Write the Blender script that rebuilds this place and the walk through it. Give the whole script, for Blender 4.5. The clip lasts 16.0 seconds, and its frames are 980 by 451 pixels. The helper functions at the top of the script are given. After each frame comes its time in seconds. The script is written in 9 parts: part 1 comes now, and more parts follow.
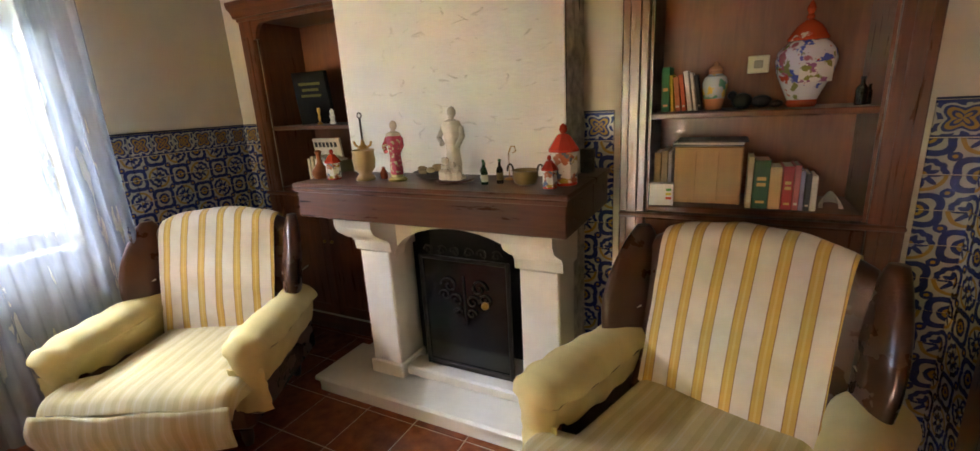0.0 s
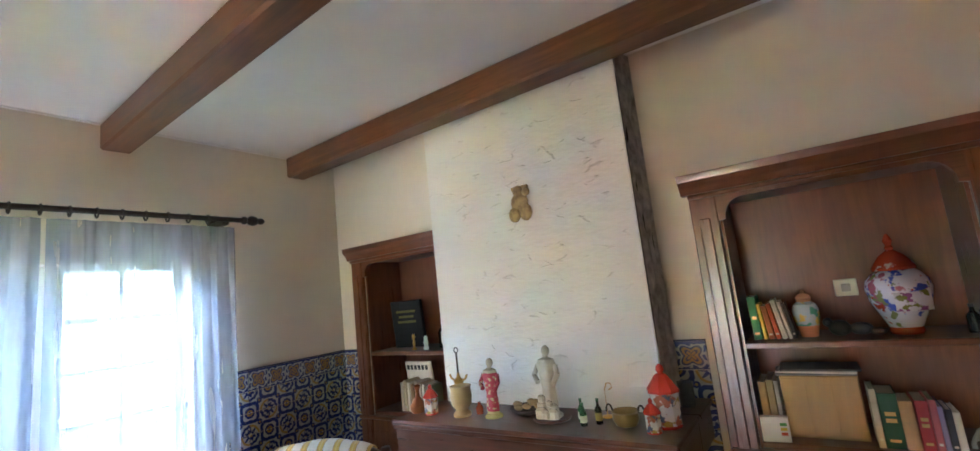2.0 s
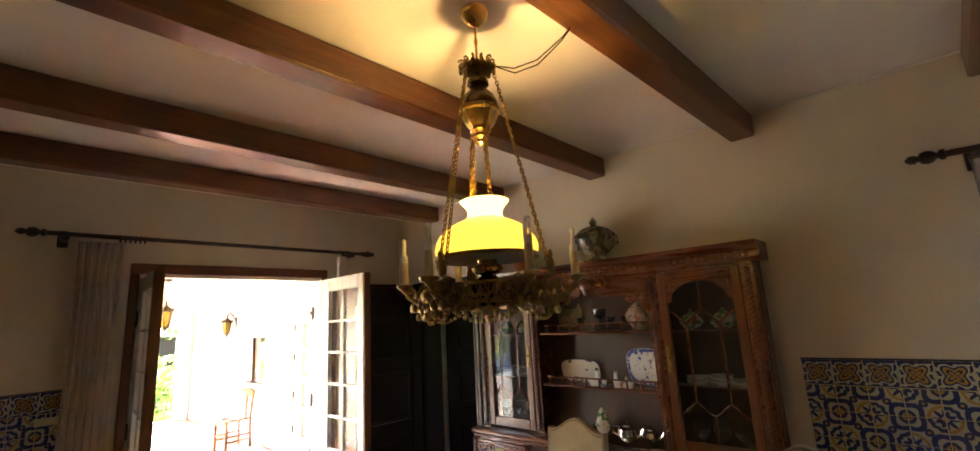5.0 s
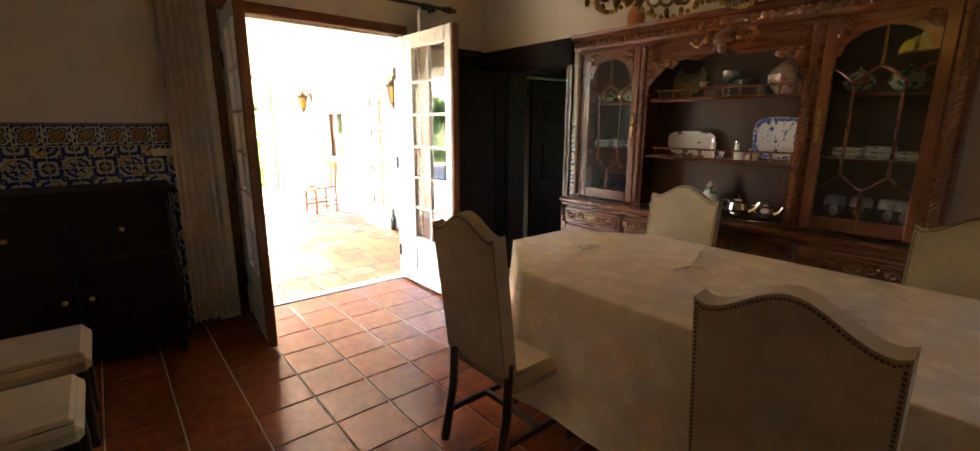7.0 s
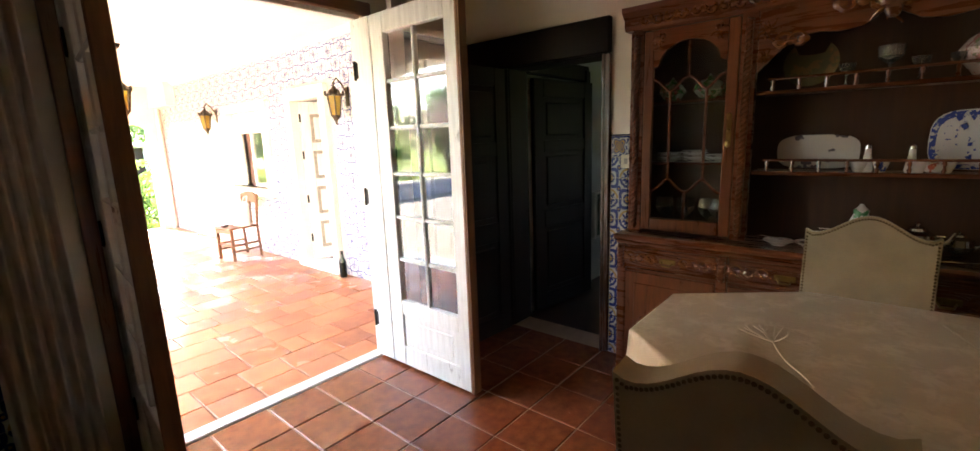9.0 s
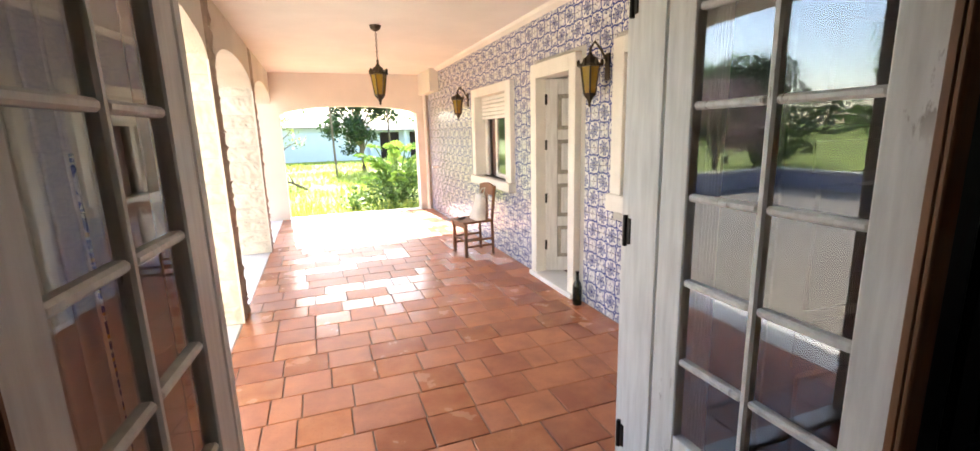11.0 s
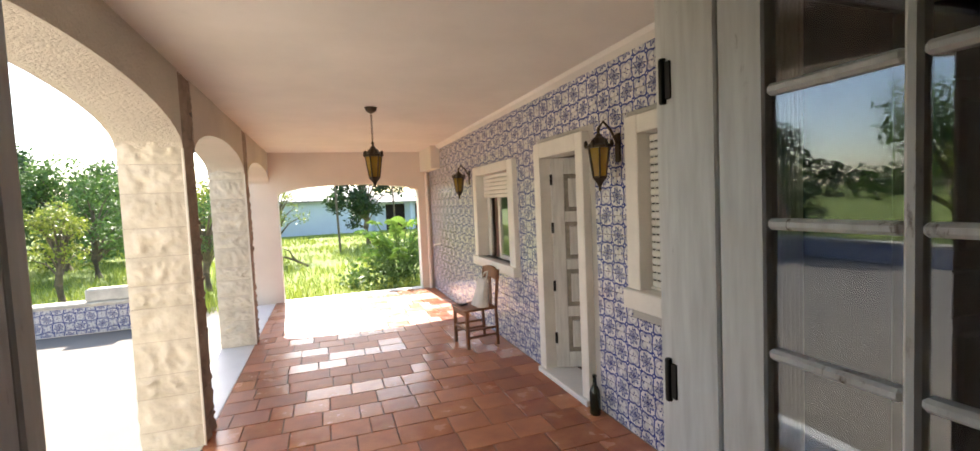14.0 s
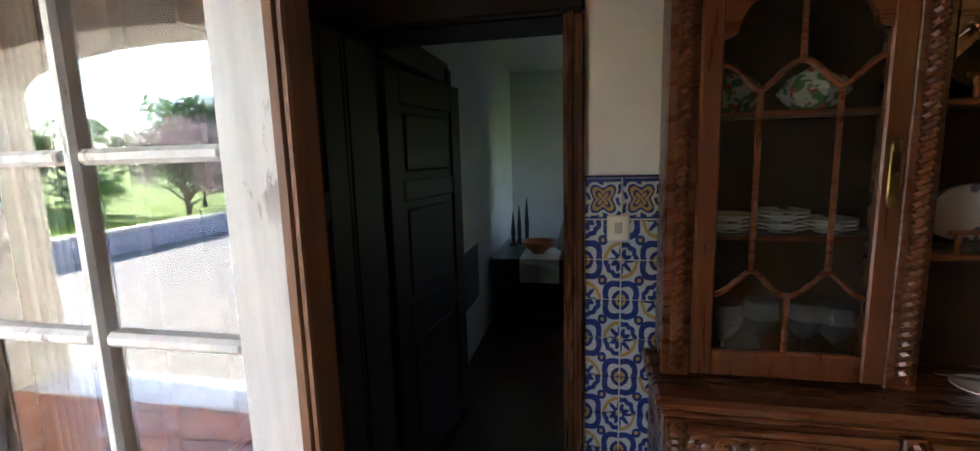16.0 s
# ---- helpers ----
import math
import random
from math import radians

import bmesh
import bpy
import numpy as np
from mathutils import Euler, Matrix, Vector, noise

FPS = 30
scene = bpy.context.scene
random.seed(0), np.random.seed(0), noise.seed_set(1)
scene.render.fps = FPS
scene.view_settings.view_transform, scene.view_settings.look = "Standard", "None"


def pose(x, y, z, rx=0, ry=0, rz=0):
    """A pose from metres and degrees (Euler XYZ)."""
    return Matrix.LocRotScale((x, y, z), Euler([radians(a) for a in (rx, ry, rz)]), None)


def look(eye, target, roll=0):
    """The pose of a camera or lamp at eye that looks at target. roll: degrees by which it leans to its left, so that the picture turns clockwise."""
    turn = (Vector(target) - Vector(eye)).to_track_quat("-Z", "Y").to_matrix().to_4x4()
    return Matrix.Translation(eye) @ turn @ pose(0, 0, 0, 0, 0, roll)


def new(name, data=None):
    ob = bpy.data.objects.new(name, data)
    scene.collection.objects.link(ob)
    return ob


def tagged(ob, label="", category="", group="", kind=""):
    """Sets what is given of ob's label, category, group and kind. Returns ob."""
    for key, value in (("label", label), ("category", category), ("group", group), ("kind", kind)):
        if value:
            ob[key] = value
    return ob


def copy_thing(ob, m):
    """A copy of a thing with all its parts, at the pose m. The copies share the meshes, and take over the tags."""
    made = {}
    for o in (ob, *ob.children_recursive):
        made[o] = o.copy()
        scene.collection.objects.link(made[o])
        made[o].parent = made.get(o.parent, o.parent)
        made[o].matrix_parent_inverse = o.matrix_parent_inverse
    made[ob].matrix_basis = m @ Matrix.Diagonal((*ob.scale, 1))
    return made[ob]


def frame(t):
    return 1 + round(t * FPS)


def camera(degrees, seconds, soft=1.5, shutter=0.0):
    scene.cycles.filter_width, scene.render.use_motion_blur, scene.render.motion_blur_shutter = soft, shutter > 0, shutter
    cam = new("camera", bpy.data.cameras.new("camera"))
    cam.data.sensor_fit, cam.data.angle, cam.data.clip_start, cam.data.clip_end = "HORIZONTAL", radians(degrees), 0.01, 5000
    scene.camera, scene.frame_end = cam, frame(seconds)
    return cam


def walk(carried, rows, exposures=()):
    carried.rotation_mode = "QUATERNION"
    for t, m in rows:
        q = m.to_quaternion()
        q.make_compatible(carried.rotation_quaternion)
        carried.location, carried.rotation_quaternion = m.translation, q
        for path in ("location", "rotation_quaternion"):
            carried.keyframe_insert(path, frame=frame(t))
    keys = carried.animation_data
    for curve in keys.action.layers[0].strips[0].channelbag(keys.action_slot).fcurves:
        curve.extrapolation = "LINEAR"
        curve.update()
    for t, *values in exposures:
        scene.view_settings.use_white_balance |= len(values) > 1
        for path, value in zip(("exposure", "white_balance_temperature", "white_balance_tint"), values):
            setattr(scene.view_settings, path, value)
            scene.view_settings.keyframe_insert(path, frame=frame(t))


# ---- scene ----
cam = camera(93.5, 16.0)
PATH = [
    (0, (0.188, -0.837, 1.607), (-0.707, 0.873, 1.081), -3.2),
    (0.5, (0.195, -0.84, 1.644), (-0.52, 0.993, 1.284), -1.7),
    (1, (0.223, -0.864, 1.744), (-0.452, 1.017, 1.671), -2.8),
    (1.5, (0.215, -0.909, 1.819), (-0.544, 0.94, 1.899), -4.8),
    (2, (0.17, -0.997, 1.871), (-0.936, 0.646, 2.149), -6.3),
    (2.5, (0.133, -1.122, 1.917), (-1.325, 0.165, 2.383), -5.9),
    (3, (0.139, -1.239, 1.919), (-1.595, -0.399, 2.456), -6.0),
    (3.5, (0.177, -1.346, 1.928), (-1.704, -1.022, 2.523), -6.6),
    (4, (0.208, -1.471, 1.941), (-1.679, -1.714, 2.557), -7.7),
    (4.5, (0.226, -1.552, 1.913), (-1.504, -2.375, 2.487), -7.4),
    (5, (0.22, -1.593, 1.857), (-1.229, -2.916, 2.245), -3.2),
    (5.2, (0.203, -1.621, 1.855), (-1.149, -3.072, 2.117), -1.9),
    (7.3, (0.216, -2.194, 1.485), (-1.057, -3.67, 1.038), -0.1),
    (7.5, (0.18, -2.317, 1.476), (-1.172, -3.728, 1.052), -0.6),
    (8, (0.108, -2.639, 1.513), (-1.353, -3.956, 1.151), -2.2),
    (8.2, (0.09, -2.777, 1.508), (-1.432, -4.025, 1.149), -2.1),
    (10.3, (-0.686, -4.297, 1.582), (-1.874, -5.846, 1.149), -3.4),
    (10.5, (-0.745, -4.387, 1.559), (-1.797, -6.036, 1.143), -3.3),
    (11, (-0.92, -4.624, 1.554), (-1.591, -6.465, 1.155), -1.5),
    (11.5, (-0.967, -4.833, 1.551), (-1.512, -6.716, 1.157), -0.9),
    (12, (-1.007, -5.013, 1.608), (-1.478, -6.926, 1.265), -2.3),
    (12.5, (-1.045, -5.092, 1.667), (-1.459, -7.033, 1.416), -3.1),
    (13, (-1.051, -5.095, 1.705), (-1.456, -7.048, 1.552), -3.3),
    (13.5, (-1.075, -5.071, 1.719), (-1.501, -7.023, 1.616), -3.1),
    (14, (-1.12, -5.037, 1.692), (-1.787, -6.919, 1.582), -2.5),
    (14.5, (-1.166, -4.969, 1.657), (-2.353, -6.572, 1.511), -1.6),
    (15, (-1.218, -4.879, 1.629), (-2.889, -5.961, 1.433), -0.6),
    (15.5, (-1.297, -4.805, 1.604), (-3.181, -5.413, 1.318), -1.2),
    (16, (-1.458, -4.763, 1.599), (-3.395, -5.166, 1.304), -1.6),
]
EXPOSURES = [(0, 6.95, 7300, 16), (0.5, 7.25, 7100, 16), (1, 7.25, 6000, 12), (1.5, 7.25, 5600, 11), (2.5, 6.75, 6000, 13), (3.5, 6.3, 7000, 15), (5.2, 5.3, 7500, 17), (7.3, 5.35, 7500, 17), (8.2, 5.2, 7500, 17), (10.3, 3.4, 6700, 13), (11, 2.9, 6900, 14), (12, 2.15, 7000, 13), (13, 1.85, 6900, 12), (14.5, 1.9, 6500, 13), (15, 2.5, 6200, 12), (15.5, 3.55, 6200, 12), (16, 4.5, 6200, 13)]
walk(cam, [(t, look(eye, target, roll)) for t, eye, target, roll in PATH], EXPOSURES)

# ---- world, sun, large lights ----
SUN = Vector((0.21, -2.95, 2.09)).normalized()
world = bpy.data.worlds.new("sky")
scene.world = world
world.use_nodes = True
wn = world.node_tree
sky = wn.nodes.new("ShaderNodeTexSky")
sky.sky_type, sky.sun_disc = "NISHITA", False
sky.sun_elevation, sky.sun_rotation = math.asin(SUN.z), math.pi - math.atan2(SUN.x, -SUN.y)
wn.links.new(sky.outputs[0], wn.nodes["Background"].inputs[0])
wn.nodes["Background"].inputs[1].default_value = 0.15


def lamp(name, kind, m, power, colour, **more):
    data = bpy.data.lights.new(name, kind)
    data.energy, data.color = power, colour
    ob = new(name, data)
    ob.matrix_world = m
    return ob, data


sun, d = lamp("sun", "SUN", look(SUN * 40, (0, 0, 0)), 5.0, (1.0, 0.94, 0.84))
d.angle = radians(0.55)
# sky light falling on the west window
o, d = lamp("window_sky_light", "AREA", look((-5.6, -0.38, 3.7), (0.0, -0.5, 1.0)), 12.5, (0.88, 0.95, 1.0))
d.shape, d.size, d.size_y = "RECTANGLE", 2.0, 1.0
# sky light in the opening of the hall window
o, d = lamp("hall_window_light", "AREA", look((-6.05, -3.14, 1.5), (-6.05, -5.0, 1.3)), 0.025, (0.85, 0.93, 1.0))
d.shape, d.size, d.size_y = "RECTANGLE", 0.42, 0.85


# ---- materials ----
class Tree:
    """A short way to write shader nodes."""

    def __init__(self, name):
        self.mat = bpy.data.materials.new(name)
        self.mat.use_nodes = True
        self.t = self.mat.node_tree
        self.b = self.t.nodes["Principled BSDF"]

    def n(self, kind, out=0, **props):
        node = self.t.nodes.new("ShaderNode" + kind)
        ins = props.pop("ins", {})
        for k, v in props.items():
            setattr(node, k, v)
        for k, v in ins.items():
            self.put(node.inputs[k], v)
        return node.outputs[out]

    def put(self, socket, v):
        if isinstance(v, bpy.types.NodeSocket):
            self.t.links.new(v, socket)
        else:
            if socket.type == "RGBA" and len(v) == 3:
                v = (*v, 1)
            socket.default_value = v

    def m(self, op, a, b=0.0, c=0.0):
        return self.n("Math", operation=op, ins={0: a, 1: b, 2: c})

    def mix(self, f, a, b):
        node = self.t.nodes.new("ShaderNodeMix")
        node.data_type = "RGBA"
        self.put(node.inputs[0], f), self.put(node.inputs[6], a), self.put(node.inputs[7], b)
        return node.outputs[2]

    def ramp(self, f, lo, hi):
        return self.n("MapRange", ins={0: f, 1: lo, 2: hi})

    def coords(self, stretch=(1, 1, 1), which="Object"):
        node = self.t.nodes.new("ShaderNodeTexCoord")
        return self.n("Mapping", ins={0: node.outputs[which], 3: stretch})

    def noise(self, at, scale, detail=4.0, rough=0.55, out=0, distort=0.0):
        return self.n("TexNoise", out, ins={"Vector": at, "Scale": scale, "Detail": detail, "Roughness": rough, "Distortion": distort})

    def done(self, colour, rough, metal=0.0, bump=None, strength=0.3, depth=0.002, **more):
        self.put(self.b.inputs["Base Color"], colour)
        self.put(self.b.inputs["Roughness"], rough)
        self.put(self.b.inputs["Metallic"], metal)
        for k, v in more.items():
            self.put(self.b.inputs[k.replace("_", " ")], v)
        if bump is not None:
            self.put(self.b.inputs["Normal"], self.n("Bump", ins={"Strength": strength, "Distance": depth, "Height": bump}))
        return self.mat


def scaled(c, k):
    return tuple(min(1, x * k) for x in c)


def plain(name, c, rough=0.5, metal=0.0, vary=0.25, grain=60.0, blotch=4.0, strength=0.2, depth=0.001, c2=None, wander=0.0, **more):
    """Colour with fine grain, slow blotches and fine relief; wander: how far single objects differ."""
    t = Tree(name)
    at = t.coords()
    big, fine = t.noise(at, blotch), t.noise(at, grain, 3)
    lo, hi = scaled(c, 1 - vary), c2 or scaled(c, 1 + vary)
    col = t.mix(t.m("ADD", t.m("MULTIPLY", t.ramp(big, 0.3, 0.7), 0.7), t.m("MULTIPLY", fine, 0.3)), lo, hi)
    if wander:
        r = t.n("ObjectInfo", 5)
        col = t.n("HueSaturation", ins={"Hue": 0.5, "Saturation": 1.0, "Value": t.m("MULTIPLY_ADD", r, wander * 2, 1 - wander), "Fac": 1.0, "Color": col})
    ro = t.m("MULTIPLY_ADD", big, 0.25 * rough, rough * 0.87)
    return t.done(col, ro, metal, fine, strength, depth, **more)


def wood(name, c, along="x", rough=0.35, gloss=0.0, dark=0.45, scale=1.0, strength=0.15):
    """Stained wood: streaks along one axis, with slow darker clouds."""
    t = Tree(name)
    k = {"x": (1.2, 14, 14), "y": (14, 1.2, 14), "z": (14, 14, 1.2)}[along]
    at = t.coords(tuple(a * scale for a in k))
    streak, cloud = t.noise(at, 2.2, 6, 0.65, distort=0.6), t.noise(t.coords(), 2.5, 3)
    pores = t.noise(t.coords(tuple(a * 5 for a in k)), 3.0, 2)
    col = t.mix(t.ramp(streak, 0.3, 0.72), scaled(c, dark), c)
    col = t.mix(t.m("MULTIPLY", t.ramp(cloud, 0.45, 0.75), 0.45), col, scaled(c, 0.4))
    return t.done(col, t.m("MULTIPLY_ADD", streak, 0.2, rough - 0.08), 0.0, pores, strength, 0.0006, Coat_Weight=gloss, Coat_Roughness=0.18)


def glazed(name, ground, blue, second=None, border=False):
    """Hand-painted glazed tile; the drawing lives in the tile's own 0..1 square."""
    t = Tree(name)
    tc = t.t.nodes.new("ShaderNodeTexCoord")
    wob = t.noise(t.coords((1, 1, 1)), 28, 2, out=1)
    uv = t.n("VectorMath", operation="ADD", ins={0: tc.outputs["UV"], 1: t.n("VectorMath", operation="SCALE", ins={0: t.n("VectorMath", operation="SUBTRACT", ins={0: wob, 1: (0.5, 0.5, 0.5)}), "Scale": 0.05})})
    sep = t.t.nodes.new("ShaderNodeSeparateXYZ")
    t.put(sep.inputs[0], uv)
    u, v = sep.outputs[0], sep.outputs[1]

    def polar(cx, cy):
        a, b = t.m("SUBTRACT", u, cx), t.m("SUBTRACT", v, cy)
        return t.m("SQRT", t.m("ADD", t.m("MULTIPLY", a, a), t.m("MULTIPLY", b, b))), t.m("ARCTAN2", b, a)

    def band(x, centre, half):
        return t.m("LESS_THAN", t.m("ABSOLUTE", t.m("SUBTRACT", x, centre)), half)

    def either(*xs):
        out = xs[0]
        for x in xs[1:]:
            out = t.m("MAXIMUM", out, x)
        return out

    tone = t.mix(t.noise(t.coords(), 45, 3), scaled(blue, 0.55), scaled(blue, 1.5))
    col = ground
    if border:
        r, a = polar(0.5, 0.5)
        rr = t.m("ADD", r, t.m("MULTIPLY", t.m("COSINE", t.m("MULTIPLY", a, 4)), 0.09))
        gold = t.m("LESS_THAN", rr, 0.3)
        ink = either(band(rr, 0.32, 0.035), band(rr, 0.14, 0.04), t.m("GREATER_THAN", v, 0.9), t.m("LESS_THAN", v, 0.07),
                     t.m("MULTIPLY", band(rr, 0.47, 0.05), t.m("GREATER_THAN", t.m("SINE", t.m("MULTIPLY", a, 10)), -0.4)))
        col = t.mix(gold, col, second or ground)
    else:
        r, a = polar(0.0, 0.0)
        q, b = polar(1.0, 1.0)
        p, c = polar(1.0, 0.0)
        o, e = polar(0.0, 1.0)
        k, _ = polar(0.5, 0.5)
        wave = t.m("MULTIPLY", t.m("COSINE", t.m("MULTIPLY", a, 8)), 0.05)
        star = t.m("SUBTRACT", t.m("LESS_THAN", t.m("ADD", r, wave), 0.25), t.m("LESS_THAN", r, 0.09))
        wreath = band(t.m("ADD", r, t.m("MULTIPLY", t.m("SINE", t.m("MULTIPLY", a, 12)), 0.018)), 0.4, 0.065)
        flower = t.m("SUBTRACT", t.m("LESS_THAN", t.m("ADD", q, t.m("MULTIPLY", t.m("COSINE", t.m("MULTIPLY", b, 8)), -0.11)), 0.27), t.m("LESS_THAN", q, 0.1))
        arcs = either(band(t.m("ADD", p, t.m("MULTIPLY", t.m("COSINE", t.m("MULTIPLY", c, 4)), 0.05)), 0.45, 0.085), band(t.m("ADD", o, t.m("MULTIPLY", t.m("COSINE", t.m("MULTIPLY", e, 4)), 0.05)), 0.45, 0.085))
        curls = either(band(p, 0.2, 0.05), band(o, 0.2, 0.05), t.m("LESS_THAN", p, 0.07), t.m("LESS_THAN", o, 0.07))
        bud = t.m("SUBTRACT", t.m("LESS_THAN", k, 0.13), t.m("LESS_THAN", k, 0.05))
        if second:
            ink = either(star, wreath, flower, arcs, curls, bud)
        else:
            petals = t.m("ADD", q, t.m("MULTIPLY", t.m("COSINE", t.m("MULTIPLY", b, 8)), -0.11))
            lobes = t.m("ADD", r, t.m("MULTIPLY", t.m("COSINE", t.m("MULTIPLY", a, 8)), 0.08))
            hook = [t.m("MULTIPLY", band(t.m("ADD", x, t.m("MULTIPLY", w, 0.05)), 0.26, 0.05), t.m("GREATER_THAN", t.m("SINE", t.m("MULTIPLY_ADD", w, 2.0, 0.6)), -0.35)) for x, w in ((p, c), (o, e))]
            edge = [band(t.m("ADD", x, t.m("MULTIPLY", t.m("COSINE", t.m("MULTIPLY", w, 4)), 0.08)), 0.5, 0.05) for x, w in ((p, c), (o, e))]
            wash = either(t.m("LESS_THAN", petals, 0.3), t.m("LESS_THAN", lobes, 0.34), band(p, 0.4, 0.07), band(o, 0.4, 0.07))
            col = t.mix(t.m("MULTIPLY", wash, 0.8), col, tuple(0.48 * g_ + 0.52 * b_ for g_, b_ in zip(ground, blue)))
            ink = either(band(petals, 0.3, 0.05), band(lobes, 0.35, 0.05), t.m("LESS_THAN", lobes, 0.13), band(q, 0.09, 0.03), bud, *hook, *edge)
        if second:
            gold = either(t.m("LESS_THAN", p, 0.16), t.m("LESS_THAN", o, 0.16), band(q, 0.42, 0.045), t.m("LESS_THAN", r, 0.1), t.m("LESS_THAN", k, 0.06))
            col = t.mix(gold, col, second)
    col = t.mix(t.m("MAXIMUM", ink, 0.0), col, tone)
    dirt = t.noise(t.coords(), 9, 5)
    col = t.mix(t.m("MULTIPLY", t.ramp(dirt, 0.5, 0.8), 0.22), col, (0.25, 0.22, 0.17))
    rnd = t.n("ObjectInfo", 5)
    col = t.n("HueSaturation", ins={"Hue": 0.5, "Saturation": 0.95, "Value": t.m("MULTIPLY_ADD", rnd, 0.18, 0.88), "Fac": 1.0, "Color": col})
    return t.done(col, t.m("MULTIPLY_ADD", dirt, 0.15, 0.1), 0.0, t.noise(t.coords(), 14, 2), 0.12, 0.003)


def stripes(name, ground, tints, width, axis="x"):
    """Woven stripes across one axis, with a fine weave."""
    t = Tree(name)
    tc = t.t.nodes.new("ShaderNodeTexCoord")
    sep = t.t.nodes.new("ShaderNodeSeparateXYZ")
    t.put(sep.inputs[0], tc.outputs["UV"])
    f = t.m("FRACT", t.m("MULTIPLY", sep.outputs[0], width))
    col = ground
    for lo, hi, c in tints:
        col = t.mix(t.m("MULTIPLY", t.m("GREATER_THAN", f, lo), t.m("LESS_THAN", f, hi)), col, c)
    weave = t.n("TexWave", 1, ins={"Vector": t.coords((1, 1, 1)), "Scale": 260.0, "Distortion": 2.0})
    soft = t.noise(t.coords(), 7, 4)
    col = t.mix(t.m("MULTIPLY", t.ramp(soft, 0.4, 0.8), 0.3), col, scaled(tints[0][2], 0.5))
    return t.done(col, 0.92, 0.0, t.m("ADD", weave, soft), 0.35, 0.004, Sheen_Weight=0.25)


def glass(name, tint=(1, 1, 1), rough=0.0, least=0.065):
    t = Tree(name)
    g = t.n("BsdfTransparent", ins={0: tint})
    s = t.n("BsdfGlossy", ins={0: (0.9, 0.95, 1.0), 1: rough})
    f = t.m("MULTIPLY_ADD", t.m("POWER", t.n("LayerWeight", 1, ins={0: 0.5}), 5.0), 0.9, least)
    out = t.t.nodes["Material Output"]
    t.put(out.inputs[0], t.n("MixShader", ins={0: f, 1: g, 2: s}))
    return t.mat


def sheer(name):
    """Thin white voile: lets light and shapes through."""
    t = Tree(name)
    at = t.coords((1, 1, 0.15))
    fold = t.noise(at, 16, 3)
    a = t.n("BsdfDiffuse", ins={0: (0.72, 0.76, 0.84)})
    b = t.n("BsdfTranslucent", ins={0: (0.15, 0.175, 0.215)})
    c = t.n("BsdfTransparent", ins={0: (0.94, 0.96, 1.0)})
    cloth = t.n("MixShader", ins={0: 0.6, 1: a, 2: b})
    t.put(t.t.nodes["Material Output"].inputs[0], t.n("MixShader", ins={0: t.m("MULTIPLY_ADD", fold, -0.5, 0.75), 1: cloth, 2: c}))
    return t.mat


def glow(name, c, power, base=None):
    t = Tree(name)
    return t.done(base or c, 0.4, Emission_Color=c, Emission_Strength=power)


def plaster(name, c, scale=7.0, strength=0.25, depth=0.004, vary=0.07, rough=0.85):
    t = Tree(name)
    at = t.coords()
    big, mid, fine = t.noise(at, 1.3, 4), t.noise(at, scale, 5), t.noise(at, 120, 2)
    col = t.mix(t.ramp(big, 0.3, 0.75), scaled(c, 1 - vary), scaled(c, 1 + vary))
    col = t.mix(t.m("MULTIPLY", t.ramp(mid, 0.6, 0.8), 0.12), col, scaled(c, 0.72))
    return t.done(col, rough, 0.0, t.m("ADD", mid, t.m("MULTIPLY", fine, 0.3)), strength, depth)


def trowelled(name):
    """Rough white render with curved trowel ridges and faint block courses."""
    t = Tree(name)
    at = t.coords((1.0, 1.0, 2.3))
    warp = t.noise(at, 2.6, 3, out=1)
    moved = t.n("VectorMath", operation="ADD", ins={0: at, 1: t.n("VectorMath", operation="SCALE", ins={0: warp, "Scale": 0.35})})
    cell = t.n("TexVoronoi", feature="DISTANCE_TO_EDGE", ins={"Vector": moved, "Scale": 5.0})
    patch = t.ramp(t.noise(at, 8.5, 2), 0.56, 0.64)
    ridge = t.m("MULTIPLY", t.m("SUBTRACT", 1.0, t.ramp(cell, 0.0, 0.05)), patch)
    fine, big = t.noise(at, 24, 5), t.noise(at, 3.0, 4)
    col = t.mix(t.m("MULTIPLY", ridge, 0.3), t.mix(big, (0.7, 0.66, 0.57), (0.8, 0.77, 0.69)), (0.42, 0.37, 0.28))
    h = t.m("ADD", t.m("MULTIPLY", ridge, 0.5), t.m("MULTIPLY_ADD", big, 1.0, t.m("MULTIPLY", fine, 0.25)))
    return t.done(col, 0.85, 0.0, h, 0.55, 0.016)


